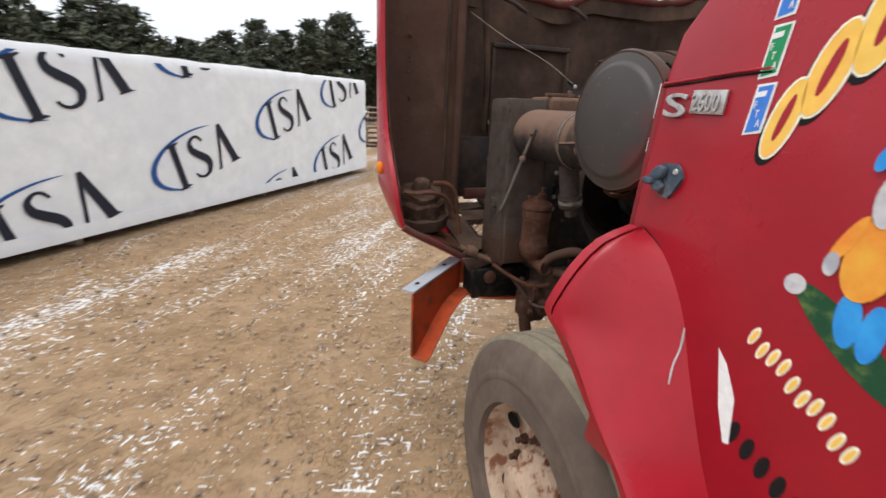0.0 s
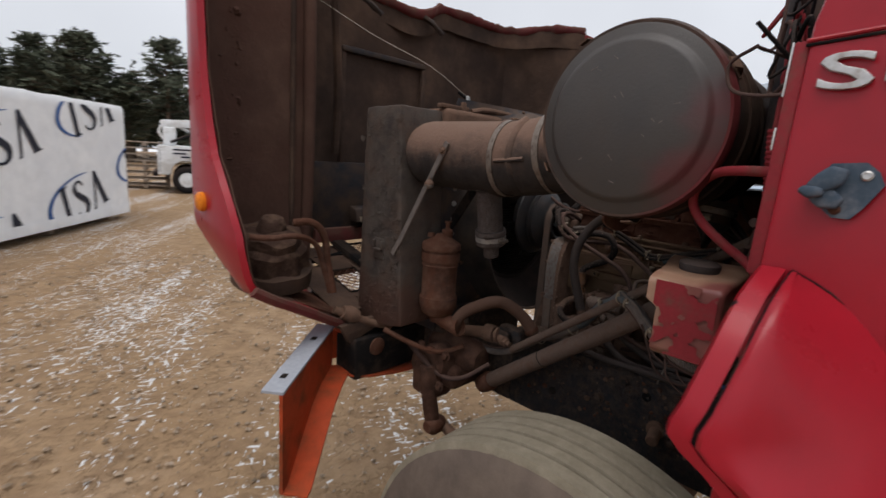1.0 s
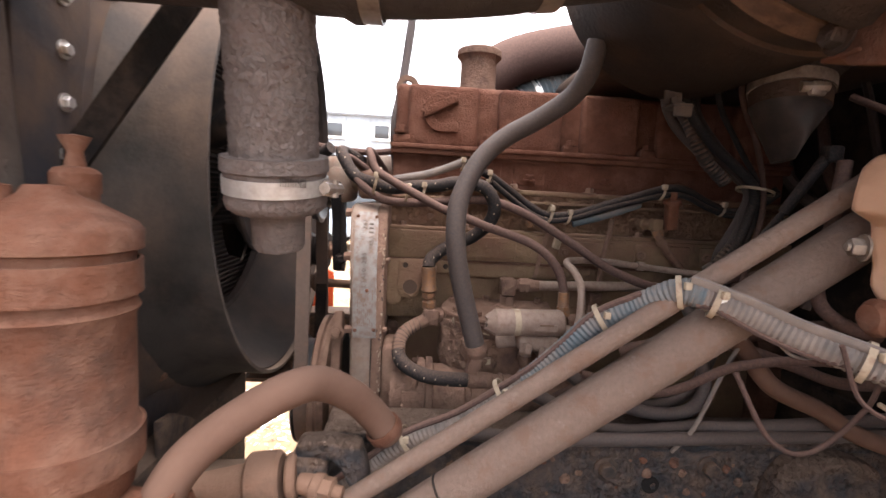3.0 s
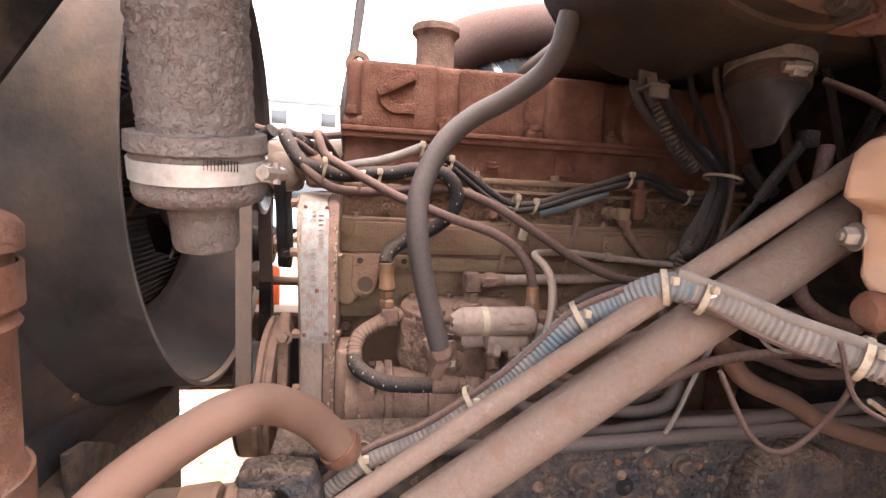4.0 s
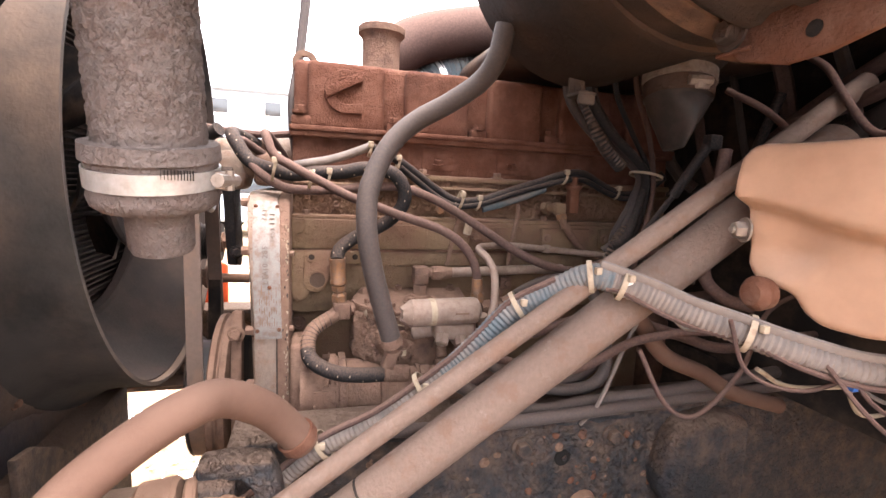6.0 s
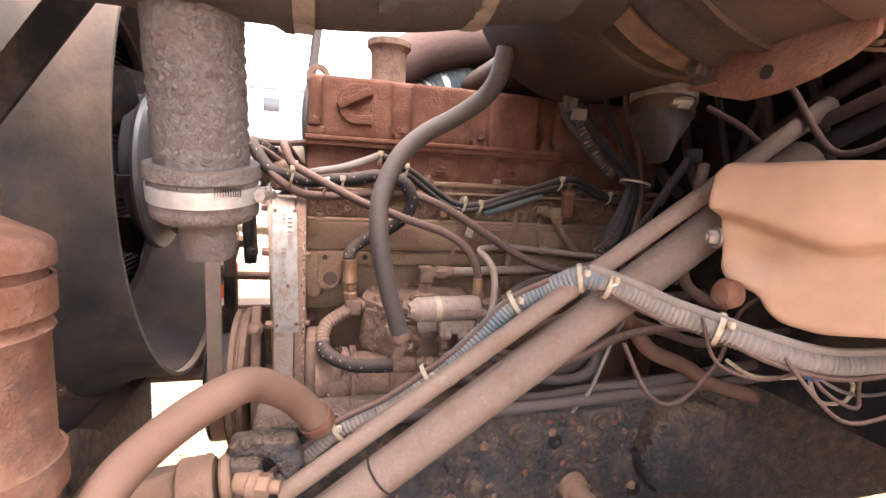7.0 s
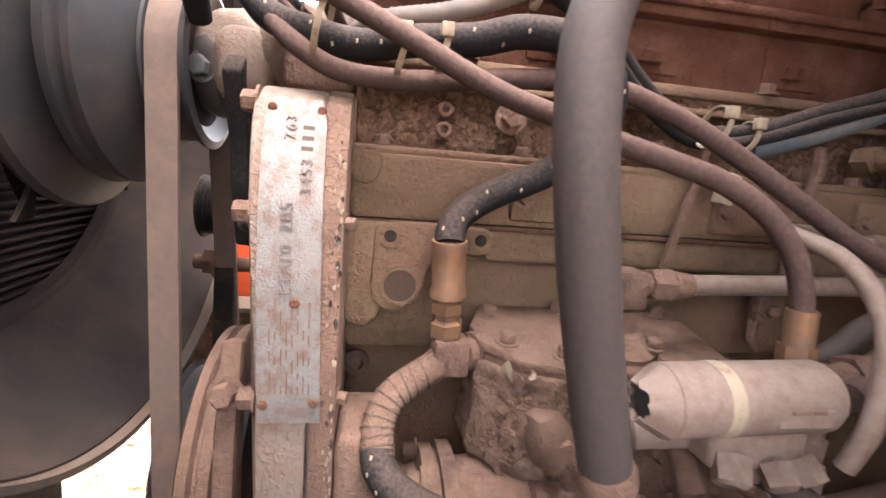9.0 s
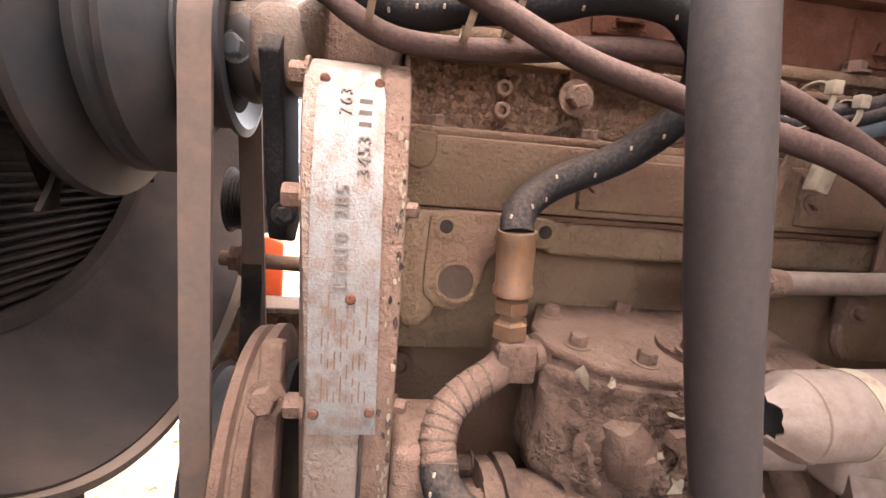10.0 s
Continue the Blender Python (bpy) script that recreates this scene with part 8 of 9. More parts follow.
    for i in range(5):
        t = i / 4
        row = []
        for k in range(25):
            q = 2 * math.pi * (k % 24) / 24
            r = 0.0193 - 0.0105 * t + 0.0042 * t * noise.noise((3 * math.cos(q), 3 * math.sin(q), 1.0)) + (0.0022 if k % 3 == 0 else 0) * t
            e = d.orthogonal().normalized()
            row.append(a - d * (0.0125 * t + 0.004 * t * noise.noise((2 * math.cos(q), 5, 2 * math.sin(q)))) + (e * math.cos(q) + d.cross(e) * math.sin(q)) * r)
        rows.append(row)
    part("crumpled_end", sheet(rows, 0.0012), M_PALE, can, "crumpled torn metal end")
    part("hollow", lathe([(0, 0.0), (0, 0.0170), (0.003, 0.0172), (0.004, 0.0)], a - d * 0.002, d, 24), M_LOOM, can)
    part("maker_plate", moved(box(-0.0006, 0.0010, -0.016, 0.016, -0.005, 0.005, 0.0006, 1), Matrix.Translation(a + d * 0.073 + Vector((-0.0192, 0, -0.003)))), M_PALE, can)
    part("plate_bar", moved(box(-0.0004, 0.0008, -0.010, 0.010, -0.0012, 0.0012, 0.0003, 1), Matrix.Translation(a + d * 0.073 + Vector((-0.0202, 0, 0.001)))), M_CASTING, can)
    base = part("solenoid_base", roughen(join(box(1.38, 1.458, 1.242, 1.302, 1.175, 1.201, 0.006, 3), box(1.388, 1.458, 1.236, 1.269, 1.16, 1.18, 0.005, 3), lathe([(0, 0.010), (0.014, 0.010), (0.016, 0.007)], (1.382, 1.29, 1.185), (-0.6, 0.3, -0.8), 6), lathe([(0, 0.009), (0.012, 0.009), (0.014, 0.006)], (1.38, 1.264, 1.181), (-0.7, 0, -0.7), 6), lathe([(0, 0.008), (0.014, 0.008)], (1.382, 1.246, 1.183), (-0.7, -0.2, -0.7), 6), rod((1.408, 1.299, 1.187), (1.418, 1.329, 1.18), 0.012, 14, 0.002)), 0.0008, 90), M_PALE, can, "lumpy pale fitting block")
    part("drop_fitting", join(rod((1.393, 1.229, 1.21), (1.4, 1.224, 1.185), 0.009, 14), lathe([(0, 0.0115), (0.016, 0.0115), (0.018, 0.009)], (1.4, 1.224, 1.187), (0.05, 0, -1), 6), box(1.39, 1.412, 1.212, 1.236, 1.145, 1.171, 0.004), lathe([(0, 0.010), (0.012, 0.010)], (1.394, 1.246, 1.155), (0, 1, 0), 6)), M_PALE, base)
    part("angled_pipe", join(rod((1.403, 1.264, 1.16), (1.393, 1.219, 1.135), 0.0095, 14), lathe([(0, 0.0125), (0.018, 0.0125)], (1.396, 1.23, 1.141), (-0.2, -0.87, -0.48), 6), rod((1.393, 1.219, 1.135), (1.378, 1.179, 1.115), 0.008, 12)), M_CASTING, base)
    part("side_union", join(lathe([(0, 0.012), (0.016, 0.012), (0.018, 0.010)], (1.408, 1.226, 1.217), (0.1, -1, 0.08), 6), rod((1.408, 1.21, 1.217), (1.411, 1.179, 1.221), 0.010, 14), lathe([(0, 0.0135), (0.014, 0.0135)], (1.41, 1.192, 1.22), (0.1, -1, 0.1), 6), tube([(1.411, 1.179, 1.221), (1.433, 1.134, 1.227), (1.463, 1.084, 1.239), (1.498, 1.014, 1.257), (1.508, 0.934, 1.265), (1.508, 0.734, 1.275)], 0.0072, 12, 0.01)), M_CASTING, body, "dusty pipe union")
    # brass fittings and elbow up to the black hose
    part("square_elbow", join(box(1.484, 1.509, 1.417, 1.443, 1.181, 1.208, 0.003), rod((1.497, 1.420, 1.195), (1.508, 1.400, 1.195), 0.011, 14), ring((1.503, 1.411, 1.195), (0.5, -0.85, 0), 0.011, 0.006, 0.0035, 18)), M_CASTING, body)
    b = Vector((1.4975, 1.4335, 1.207))
    part("brass_fitting", join(lathe([(0, 0.009), (0.003, 0.0122), (0.013, 0.0122), (0.016, 0.0085), (0.019, 0.0085)], b, (-0.11, 0.06, 1), 6), lathe([(0.019, 0.0085), (0.021, 0.0118), (0.029, 0.0118), (0.031, 0.0085)], b, (-0.11, 0.06, 1), 6), lathe([(0.031, 0.0095), (0.033, 0.0130), (0.037, 0.0130), (0.039, 0.0118), (0.066, 0.0122), (0.069, 0.0128), (0.074, 0.0125), (0.074, 0)], b, (-0.11, 0.06, 1), 24)), M_BRASS, body, "dull brass hose fitting")
    # accessory drive below: cone, bolted double flange, ribbed barrel
    drive = part("pump_drive", roughen(join(lathe([(0, 0.0), (0, 0.052), (0.012, 0.050), (0.035, 0.040), (0.042, 0.042), (0.044, 0.056), (0.054, 0.056), (0.0545, 0.052), (0.057, 0.052), (0.0575, 0.058), (0.068, 0.058), (0.070, 0.046), (0.12, 0.049), (0.122, 0.054), (0.130, 0.054), (0.132, 0.05), (0.25, 0.05), (0.26, 0)], (1.480, 1.492, 1.068), (0, -1, 0), 40), box(1.43, 1.60, 1.18, 1.28, 1.03, 1.11, 0.014, 3)), 0.0012, 60), M_CASTING, body, "dusty accessory drive housing")
    for q in (60, 110, 160, 205, 250):
        c, e = math.cos(radians(q)), math.sin(radians(q))
        part("drive_bolt", bolt((1.480 + 0.049 * c, 1.448, 1.068 + 0.049 * e), (0, 1, 0), 0.0075, 0.009), M_CASTING, drive)
    part("flange_clip", join(box(1.424, 1.428, 1.442, 1.472, 1.05, 1.09, 0.001), box(1.417, 1.428, 1.469, 1.473, 1.045, 1.07, 0.001)), M_CASTING, drive)
    part("oil_pan", roughen(box(1.50, 2.0, 0.8, 1.46, 0.70, 0.905, 0.02, 3), 0.003, 20), M_DUSTY, body)


fuel_pump()


def hoses():
    def hose(name, pts, r, mat, label="", **kw):
        return part(name, tube(pts, r, kw.pop("seg", 14), kw.pop("step", 0.007), **kw), mat, BLOCK, label)
    hose("breather_hose", [(1.345, 1.236, 1.61), (1.352, 1.243, 1.57), (1.37, 1.258, 1.542), (1.385, 1.296, 1.513), (1.392, 1.336, 1.489), (1.390, 1.366, 1.463), (1.384, 1.385, 1.436), (1.378, 1.397, 1.410), (1.371, 1.405, 1.385), (1.363, 1.407, 1.352), (1.360, 1.404, 1.320), (1.363, 1.396, 1.282), (1.369, 1.383, 1.235), (1.376, 1.366, 1.179)], 0.0138, M_HOSE, "thick black breather hose", seg=24)
    part("hose_boot", join(lathe([(0, 0.0139), (0.003, 0.0150), (0.012, 0.0151), (0.014, 0.0135), (0.020, 0.0120)], (1.374, 1.368, 1.187), (0.15, -0.3, -1), 24), moved(box(-0.0098, 0.0098, -0.0085, 0.0085, -0.034, 0.0, 0.002), Matrix.Translation((1.378, 1.362, 1.174)) @ Matrix.Rotation(radians(16), 4, "X") @ Matrix.Rotation(radians(-8), 4, "Y"))), M_CASTING, BLOCK, "dusty hose end fitting")
    # two dust covered fuel lines and the dark loom across the head
    hose("cable", [(1.63, 1.515, 1.42), (1.60, 1.53, 1.445), (1.56, 1.543, 1.464), (1.525, 1.547, 1.467), (1.50, 1.541, 1.456), (1.490, 1.531, 1.434), (1.478, 1.500, 1.416), (1.470, 1.470, 1.401), (1.465, 1.440, 1.386), (1.460, 1.412, 1.374), (1.452, 1.377, 1.363), (1.445, 1.349, 1.353), (1.436, 1.318, 1.344), (1.427, 1.288, 1.334), (1.419, 1.262, 1.318), (1.414, 1.242, 1.294), (1.412, 1.233, 1.268), (1.410, 1.231, 1.245)], 0.0068, M_HOSE_BROWN, "dust covered fuel line")
    part("cable_end", join(lathe([(0, 0.0088), (0.022, 0.0088)], (1.411, 1.232, 1.262), (-0.03, -0.03, -1), 16), lathe([(0.022, 0.0108), (0.036, 0.0108), (0.038, 0.007), (0.052, 0.007)], (1.411, 1.232, 1.262), (-0.03, -0.03, -1), 6)), M_BRASS, BLOCK)
    hose("cable", [(1.62, 1.56, 1.44), (1.59, 1.588, 1.458), (1.555, 1.588, 1.448), (1.528, 1.565, 1.418), (1.515, 1.546, 1.401), (1.504, 1.519, 1.387), (1.498, 1.482, 1.384), (1.495, 1.440, 1.387), (1.493, 1.403, 1.392), (1.493, 1.358, 1.395), (1.488, 1.325, 1.391), (1.482, 1.284, 1.376), (1.473, 1.249, 1.357), (1.463, 1.201, 1.328), (1.452, 1.152, 1.298), (1.445, 1.101, 1.277), (1.450, 1.046, 1.266), (1.458, 0.96, 1.262), (1.46, 0.84, 1.26)], 0.0070, M_HOSE_BROWN, "dust covered fuel line")
    thick = [(1.63, 1.57, 1.455), (1.60, 1.597, 1.468), (1.567, 1.600, 1.466), (1.548, 1.590, 1.450), (1.535, 1.570, 1.424), (1.525, 1.538, 1.413), (1.516, 1.505, 1.407), (1.506, 1.473, 1.411), (1.495, 1.431, 1.414), (1.488, 1.399, 1.421), (1.484, 1.356, 1.416), (1.485, 1.336, 1.390), (1.492, 1.339, 1.362), (1.507, 1.364, 1.334), (1.512, 1.412, 1.309), (1.497, 1.435, 1.292), (1.489, 1.438, 1.278)]
    hose("oil_hose", thick, 0.0108, M_BLACK, "thick dusty oil hose with white flecks", seg=18)
    part("hose_fitting", join(lathe([(0, 0.013), (0.016, 0.013), (0.018, 0.010)], (1.632, 1.568, 1.454), (0.5, -0.6, -0.3), 6), rod((1.64, 1.56, 1.45), (1.66, 1.54, 1.44), 0.011, 12)), M_CASTING, BLOCK)
    part("split_loom", tube([(1.545, 1.515, 1.418), (1.512, 1.494, 1.423), (1.508, 1.452, 1.432), (1.508, 1.420, 1.443), (1.500, 1.389, 1.456)], 0.0062, 12, 0.004, ribs=0.0008, pitch=0.005), M_LOOM_GREY, BLOCK, "corrugated split loom")
    dk = [(1.497, 1.389, 1.455), (1.503, 1.342, 1.435), (1.520, 1.306, 1.414), (1.530, 1.268, 1.390), (1.530, 1.234, 1.375), (1.520, 1.191, 1.379), (1.515, 1.141, 1.397), (1.515, 1.086, 1.415), (1.515, 1.044, 1.429), (1.525, 0.998, 1.433), (1.530, 0.948, 1.412), (1.525, 0.908, 1.398), (1.505, 0.883, 1.409), (1.48, 0.86, 1.44)]
    hose("dark_loom", dk, 0.0066, M_BLACK, "black taped wiring loom")
    hose("dark_loom", [(x - 0.005, y, z - 0.009 - 0.003 * math.sin(i)) for i, (x, y, z) in enumerate(dk[1:])], 0.0050, M_BLACK)
    part("blue_tape", tube([(1.522, 1.19, 1.362), (1.519, 1.15, 1.374), (1.518, 1.11, 1.388), (1.518, 1.075, 1.402)], 0.0075, 12, 0.008, flat=0.6), M_LOOM, BLOCK, "blue taped loom")
    for y0, z0, x0, r in ((1.236, 1.380, 1.510, 0.0160), (1.201, 1.376, 1.518, 0.012), (1.043, 1.427, 1.513, 0.012), (0.925, 1.403, 1.526, 0.011), (1.530, 1.420, 1.507, 0.022), (1.478, 1.404, 1.492, 0.014), (1.452, 1.408, 1.496, 0.013), (1.345, 1.434, 1.502, 0.011), (1.39, 1.452, 1.499, 0.009)):
        part("cable_tie", join(ring((x0, y0, z0 - 0.003), (0, 1, 0.25), r, 0.0042, 0.0012, 22), box(x0 - r - 0.004, x0 - r + 0.003, y0 - 0.004, y0 + 0.004, z0 + 0.002, z0 + 0.011, 0.001)), M_TIE, BLOCK, "yellowed cable tie")
    part("tie_tail", strap([(1.515, 1.236, 1.362), (1.518, 1.234, 1.345), (1.522, 1.243, 1.304), (1.524, 1.250, 1.262)], 0.007, 0.003, (0, 1, 0)), M_CASTING, BLOCK)
    part("tie_connector", moved(box(-0.006, 0.006, -0.006, 0.006, -0.0125, 0.0125, 0.002), Matrix.Translation((1.506, 1.2195, 1.331)) @ Matrix.Rotation(radians(14), 4, "X")), M_TIE, BLOCK)
    part("pipe_stay", tube([(1.53, 1.118, 1.372), (1.526, 1.121, 1.35), (1.526, 1.130, 1.305), (1.524, 1.134, 1.262)], 0.0045, 8, 0.01), M_CASTING, BLOCK)
    part("brass_plug", join(lathe([(0, 0.009), (0.012, 0.009), (0.014, 0.007)], (1.545, 1.260, 1.358), (-1, 0.3, 0), 6), rod((1.56, 1.256, 1.358), (1.535, 1.262, 1.358), 0.006, 12)), M_BRASS, BLOCK)
    hose("wrapped_hose", [(1.497, 1.436, 1.190), (1.490, 1.444, 1.186), (1.483, 1.458, 1.180), (1.474, 1.474, 1.170), (1.462, 1.481, 1.155), (1.449, 1.480, 1.142)], 0.0112, M_CASTING, "dusty spiral wrapped hose", seg=18)
    wrap_way = spline([(1.490, 1.444, 1.186), (1.483, 1.458, 1.180), (1.474, 1.474, 1.170), (1.462, 1.481, 1.155), (1.449, 1.480, 1.142)], 0.0058)
    for p, q in zip(wrap_way[1:], wrap_way[2:]):
        part("spiral_turn", ring(p, (q - p) + Vector((0.0015, 0, 0.001)), 0.0111, 0.0013, 0.0007, 18), M_RAIL, BLOCK)
    low_way = [(1.452, 1.4805, 1.146), (1.445, 1.479, 1.138), (1.433, 1.465, 1.127), (1.422, 1.436, 1.118), (1.414, 1.401, 1.117), (1.407, 1.363, 1.120)]
    hose("oil_hose", low_way, 0.0112, M_BLACK, "black oil hose with white flecks", seg=18)
    rng = random.Random(12)
    for way, rad in ((low_way, 0.0114), (thick, 0.0110)):
        dots = spline(way, 0.024)
        for p, q in zip(dots[1:], dots[2:]):
            d = (q - p).normalized()
            u = (Vector((-1, 0, 0)) - d * d.dot(Vector((-1, 0, 0)))).normalized()
            k = rng.uniform(-0.5, 0.9)
            o = (u * math.cos(k) + d.cross(u) * math.sin(k)) * rad
            part("print_mark", moved(box(-0.0008, 0.0008, -0.0015, 0.0015, -0.0005, 0.0004, 0.0003, 1), Matrix.Translation(p + o) @ o.to_track_quat("Z", "Y").to_matrix().to_4x4()), M_TIE, BLOCK)
    part("hose_fitting", join(rod((1.406, 1.372, 1.121), (1.407, 1.335, 1.119), 0.0125, 18, 0.001), rod((1.407, 1.335, 1.119), (1.409, 1.322, 1.118), 0.0105, 16), lathe([(0, 0.0138), (0.004, 0.0138)], (1.409, 1.324, 1.118), (0.05, -1, 0), 20), lathe([(0, 0.0128), (0.014, 0.0128), (0.016, 0.010)], (1.410, 1.318, 1.118), (0.05, -1, 0), 6), rod((1.410, 1.304, 1.118), (1.412, 1.29, 1.118), 0.0088, 14), box(1.400, 1.424, 1.271, 1.293, 1.106, 1.132, 0.003), lathe([(0, 0.0115), (0.006, 0.0115)], (1.412, 1.282, 1.132), (0, 0, 1), 6), rod((1.412, 1.282, 1.138), (1.43, 1.282, 1.16), 0.009, 12)), M_CASTING, BLOCK, "dusty swivel fitting")
    hose("steel_pipe", [(1.47, 0.87, 1.29), (1.475, 0.942, 1.290), (1.495, 0.988, 1.289), (1.508, 1.061, 1.294), (1.495, 1.139, 1.302), (1.462, 1.205, 1.305), (1.43, 1.225, 1.304), (1.405, 1.222, 1.297), (1.388, 1.216, 1.281), (1.374, 1.217, 1.259), (1.368, 1.220, 1.230), (1.366, 1.226, 1.205), (1.37, 1.23, 1.185)], 0.0056, M_PALE, "pale dusty fuel pipe")
    part("pipe_nut", ring((1.506, 1.07, 1.2955), (0, 1, 0.1), 0.0056, 0.012, 0.0028, 6), M_PALE, BLOCK)
    sender = part("sender", join(lathe([(0, 0.012), (0.016, 0.012), (0.018, 0.010)], (1.548, 1.056, 1.368), (-1, 0, 0), 6), rod((1.535, 1.055, 1.368), (1.518, 1.049, 1.368), 0.009, 14), box(1.505, 1.523, 1.036, 1.056, 1.358, 1.379, 0.003)), M_BLOCK, BLOCK, "dusty pipe elbow on the head")
    part("sender_nut", lathe([(0, 0.0100), (0.012, 0.0100), (0.013, 0.008)], (1.514, 1.0435, 1.360), (0, -0.4, -1), 6), M_BRASS, sender)
    part("sender_pipe", join(tube([(1.512, 1.042, 1.352), (1.511, 1.033, 1.338), (1.512, 1.022, 1.322), (1.516, 0.996, 1.297), (1.52, 0.98, 1.285)], 0.007, 12, 0.006), ring((1.511, 1.034, 1.338), (0, -0.5, -1), 0.007, 0.008, 0.0022, 6)), M_CASTING, sender)
    part("cone_nut", join(lathe([(0, 0.016), (0.006, 0.015), (0.008, 0.008), (0.020, 0.0065), (0.022, 0)], (1.515, 1.020, 1.406), (-0.2, 0.1, 1), 18), box(1.506, 1.524, 1.01, 1.03, 1.36, 1.406, 0.004)), M_RUST, BLOCK, "rusty cone nut on its bracket")
    hose("brown_hose", [(1.392, 1.21, 1.215), (1.40, 1.185, 1.217), (1.41, 1.137, 1.222), (1.42, 1.092, 1.228), (1.43, 1.055, 1.255), (1.44, 1.014, 1.274), (1.45, 0.955, 1.288), (1.455, 0.889, 1.295), (1.46, 0.79, 1.298)], 0.0085, M_HOSE_BROWN, "dust covered brown hose")
    hose("low_hose", [(1.46, 1.175, 1.205), (1.45, 1.158, 1.220), (1.46, 1.117, 1.239), (1.47, 1.062, 1.250), (1.475, 0.998, 1.248), (1.48, 0.93, 1.252), (1.48, 0.885, 1.271), (1.48, 0.80, 1.29)], 0.0085, M_HOSE)
    hose("low_pipe", [(1.37, 1.20, 1.14), (1.38, 1.10, 1.10), (1.40, 1.02, 1.12), (1.41, 0.98, 1.20), (1.42, 0.95, 1.25)], 0.009, M_HOSE)
    hose("low_pipe", [(1.36, 1.28, 1.12), (1.33, 1.18, 1.085), (1.33, 1.06, 1.09), (1.32, 0.95, 1.10), (1.32, 0.72, 1.12)], 0.010, M_HOSE)
    hose("low_pipe", [(1.30, 1.40, 1.09), (1.30, 1.30, 1.085), (1.30, 1.18, 1.086), (1.31, 0.95, 1.09), (1.31, 0.72, 1.10)], 0.009, M_HOSE)
    hose("low_pipe", [(1.45, 1.30, 1.06), (1.42, 1.10, 1.13), (1.44, 0.90, 1.20), (1.45, 0.72, 1.22)], 0.011, M_HOSE_BROWN)
    for pts, r, m in (([(1.34, 1.22, 1.16), (1.31, 1.12, 1.15), (1.28, 1.04, 1.20), (1.25, 0.95, 1.22), (1.26, 0.85, 1.20), (1.27, 0.72, 1.2)], 0.006, M_HOSE_BROWN), ([(1.36, 1.16, 1.19), (1.33, 1.06, 1.22), (1.30, 0.96, 1.20), (1.31, 0.86, 1.17), (1.32, 0.72, 1.17)], 0.008, M_HOSE_BROWN),
                      ([(1.20, 1.10, 1.22), (1.19, 1.06, 1.15), (1.20, 1.0, 1.13), (1.21, 0.93, 1.18), (1.22, 0.88, 1.26), (1.23, 0.72, 1.3)], 0.003, M_HOSE_BROWN)):
        hose("low_pipe", pts, r, m, "dusty line above the frame rail")
    hose("grey_hose", [(1.40, 1.26, 1.17), (1.36, 1.219, 1.144), (1.36, 1.178, 1.123), (1.36, 1.116, 1.099), (1.36, 1.053, 1.100), (1.36, 1.028, 1.129), (1.37, 1.027, 1.168), (1.39, 1.026, 1.208), (1.41, 1.036, 1.247)], 0.0095, M_HOSE, "grey dusty hose bent in a loop", seg=16)
    hose("tan_pipe", [(1.30, 1.06, 1.245), (1.30, 1.023, 1.222), (1.30, 0.974, 1.168), (1.30, 0.90, 1.135), (1.30, 0.84, 1.101), (1.30, 0.74, 1.07)], 0.0125, M_SUCTION, "dusty tan pipe", seg=16)
    hose("thin_cable", [(1.29, 1.02, 1.25), (1.295, 1.045, 1.19), (1.30, 1.075, 1.105), (1.32, 1.09, 1.06)], 0.0028, M_LOOM_GREY)
    hose("thin_cable", [(1.22, 1.05, 1.262), (1.22, 1.02, 1.236), (1.22, 0.985, 1.236), (1.22, 0.95, 1.25)], 0.0022, M_LOOM_GREY)
    hose("thin_cable", [(1.22, 0.99, 1.46), (1.215, 1.0, 1.38), (1.21, 1.01, 1.31), (1.20, 0.985, 1.28), (1.19, 0.95, 1.27)], 0.0075, M_HOSE_BROWN)
    # hoses and wires between the valve and the firewall
    for pts, r, m in (([(1.30, 0.92, 1.55), (1.25, 0.90, 1.516), (1.22, 0.86, 1.47), (1.20, 0.80, 1.44)], 0.0045, M_HOSE_BROWN), ([(1.31, 0.90, 1.43), (1.32, 0.91, 1.33), (1.325, 0.92, 1.27)], 0.006, M_HOSE),
                      ([(1.22, 0.88, 1.58), (1.18, 0.90, 1.555), (1.15, 0.905, 1.515), (1.12, 0.90, 1.478), (1.08, 0.90, 1.48), (1.04, 0.89, 1.51)], 0.0042, M_HOSE_BROWN), ([(1.25, 0.86, 1.50), (1.16, 0.87, 1.52), (1.08, 0.88, 1.545), (1.0, 0.88, 1.56)], 0.0085, M_HOSE_BROWN),
                      ([(1.32, 0.80, 1.42), (1.22, 0.80, 1.49), (1.10, 0.82, 1.54), (0.98, 0.82, 1.60)], 0.014, M_HOSE), ([(1.36, 0.78, 1.48), (1.28, 0.79, 1.53), (1.18, 0.80, 1.58), (1.06, 0.80, 1.63)], 0.011, M_HOSE_BROWN), ([(1.40, 0.86, 1.30), (1.36, 0.84, 1.38), (1.33, 0.83, 1.46), (1.32, 0.80, 1.56)], 0.007, M_BLACK)):
        hose("firewall_hose", pts, r, m, "dusty hose before the firewall")
    # bundle that climbs to the firewall, tied in the middle
    rng = random.Random(9)
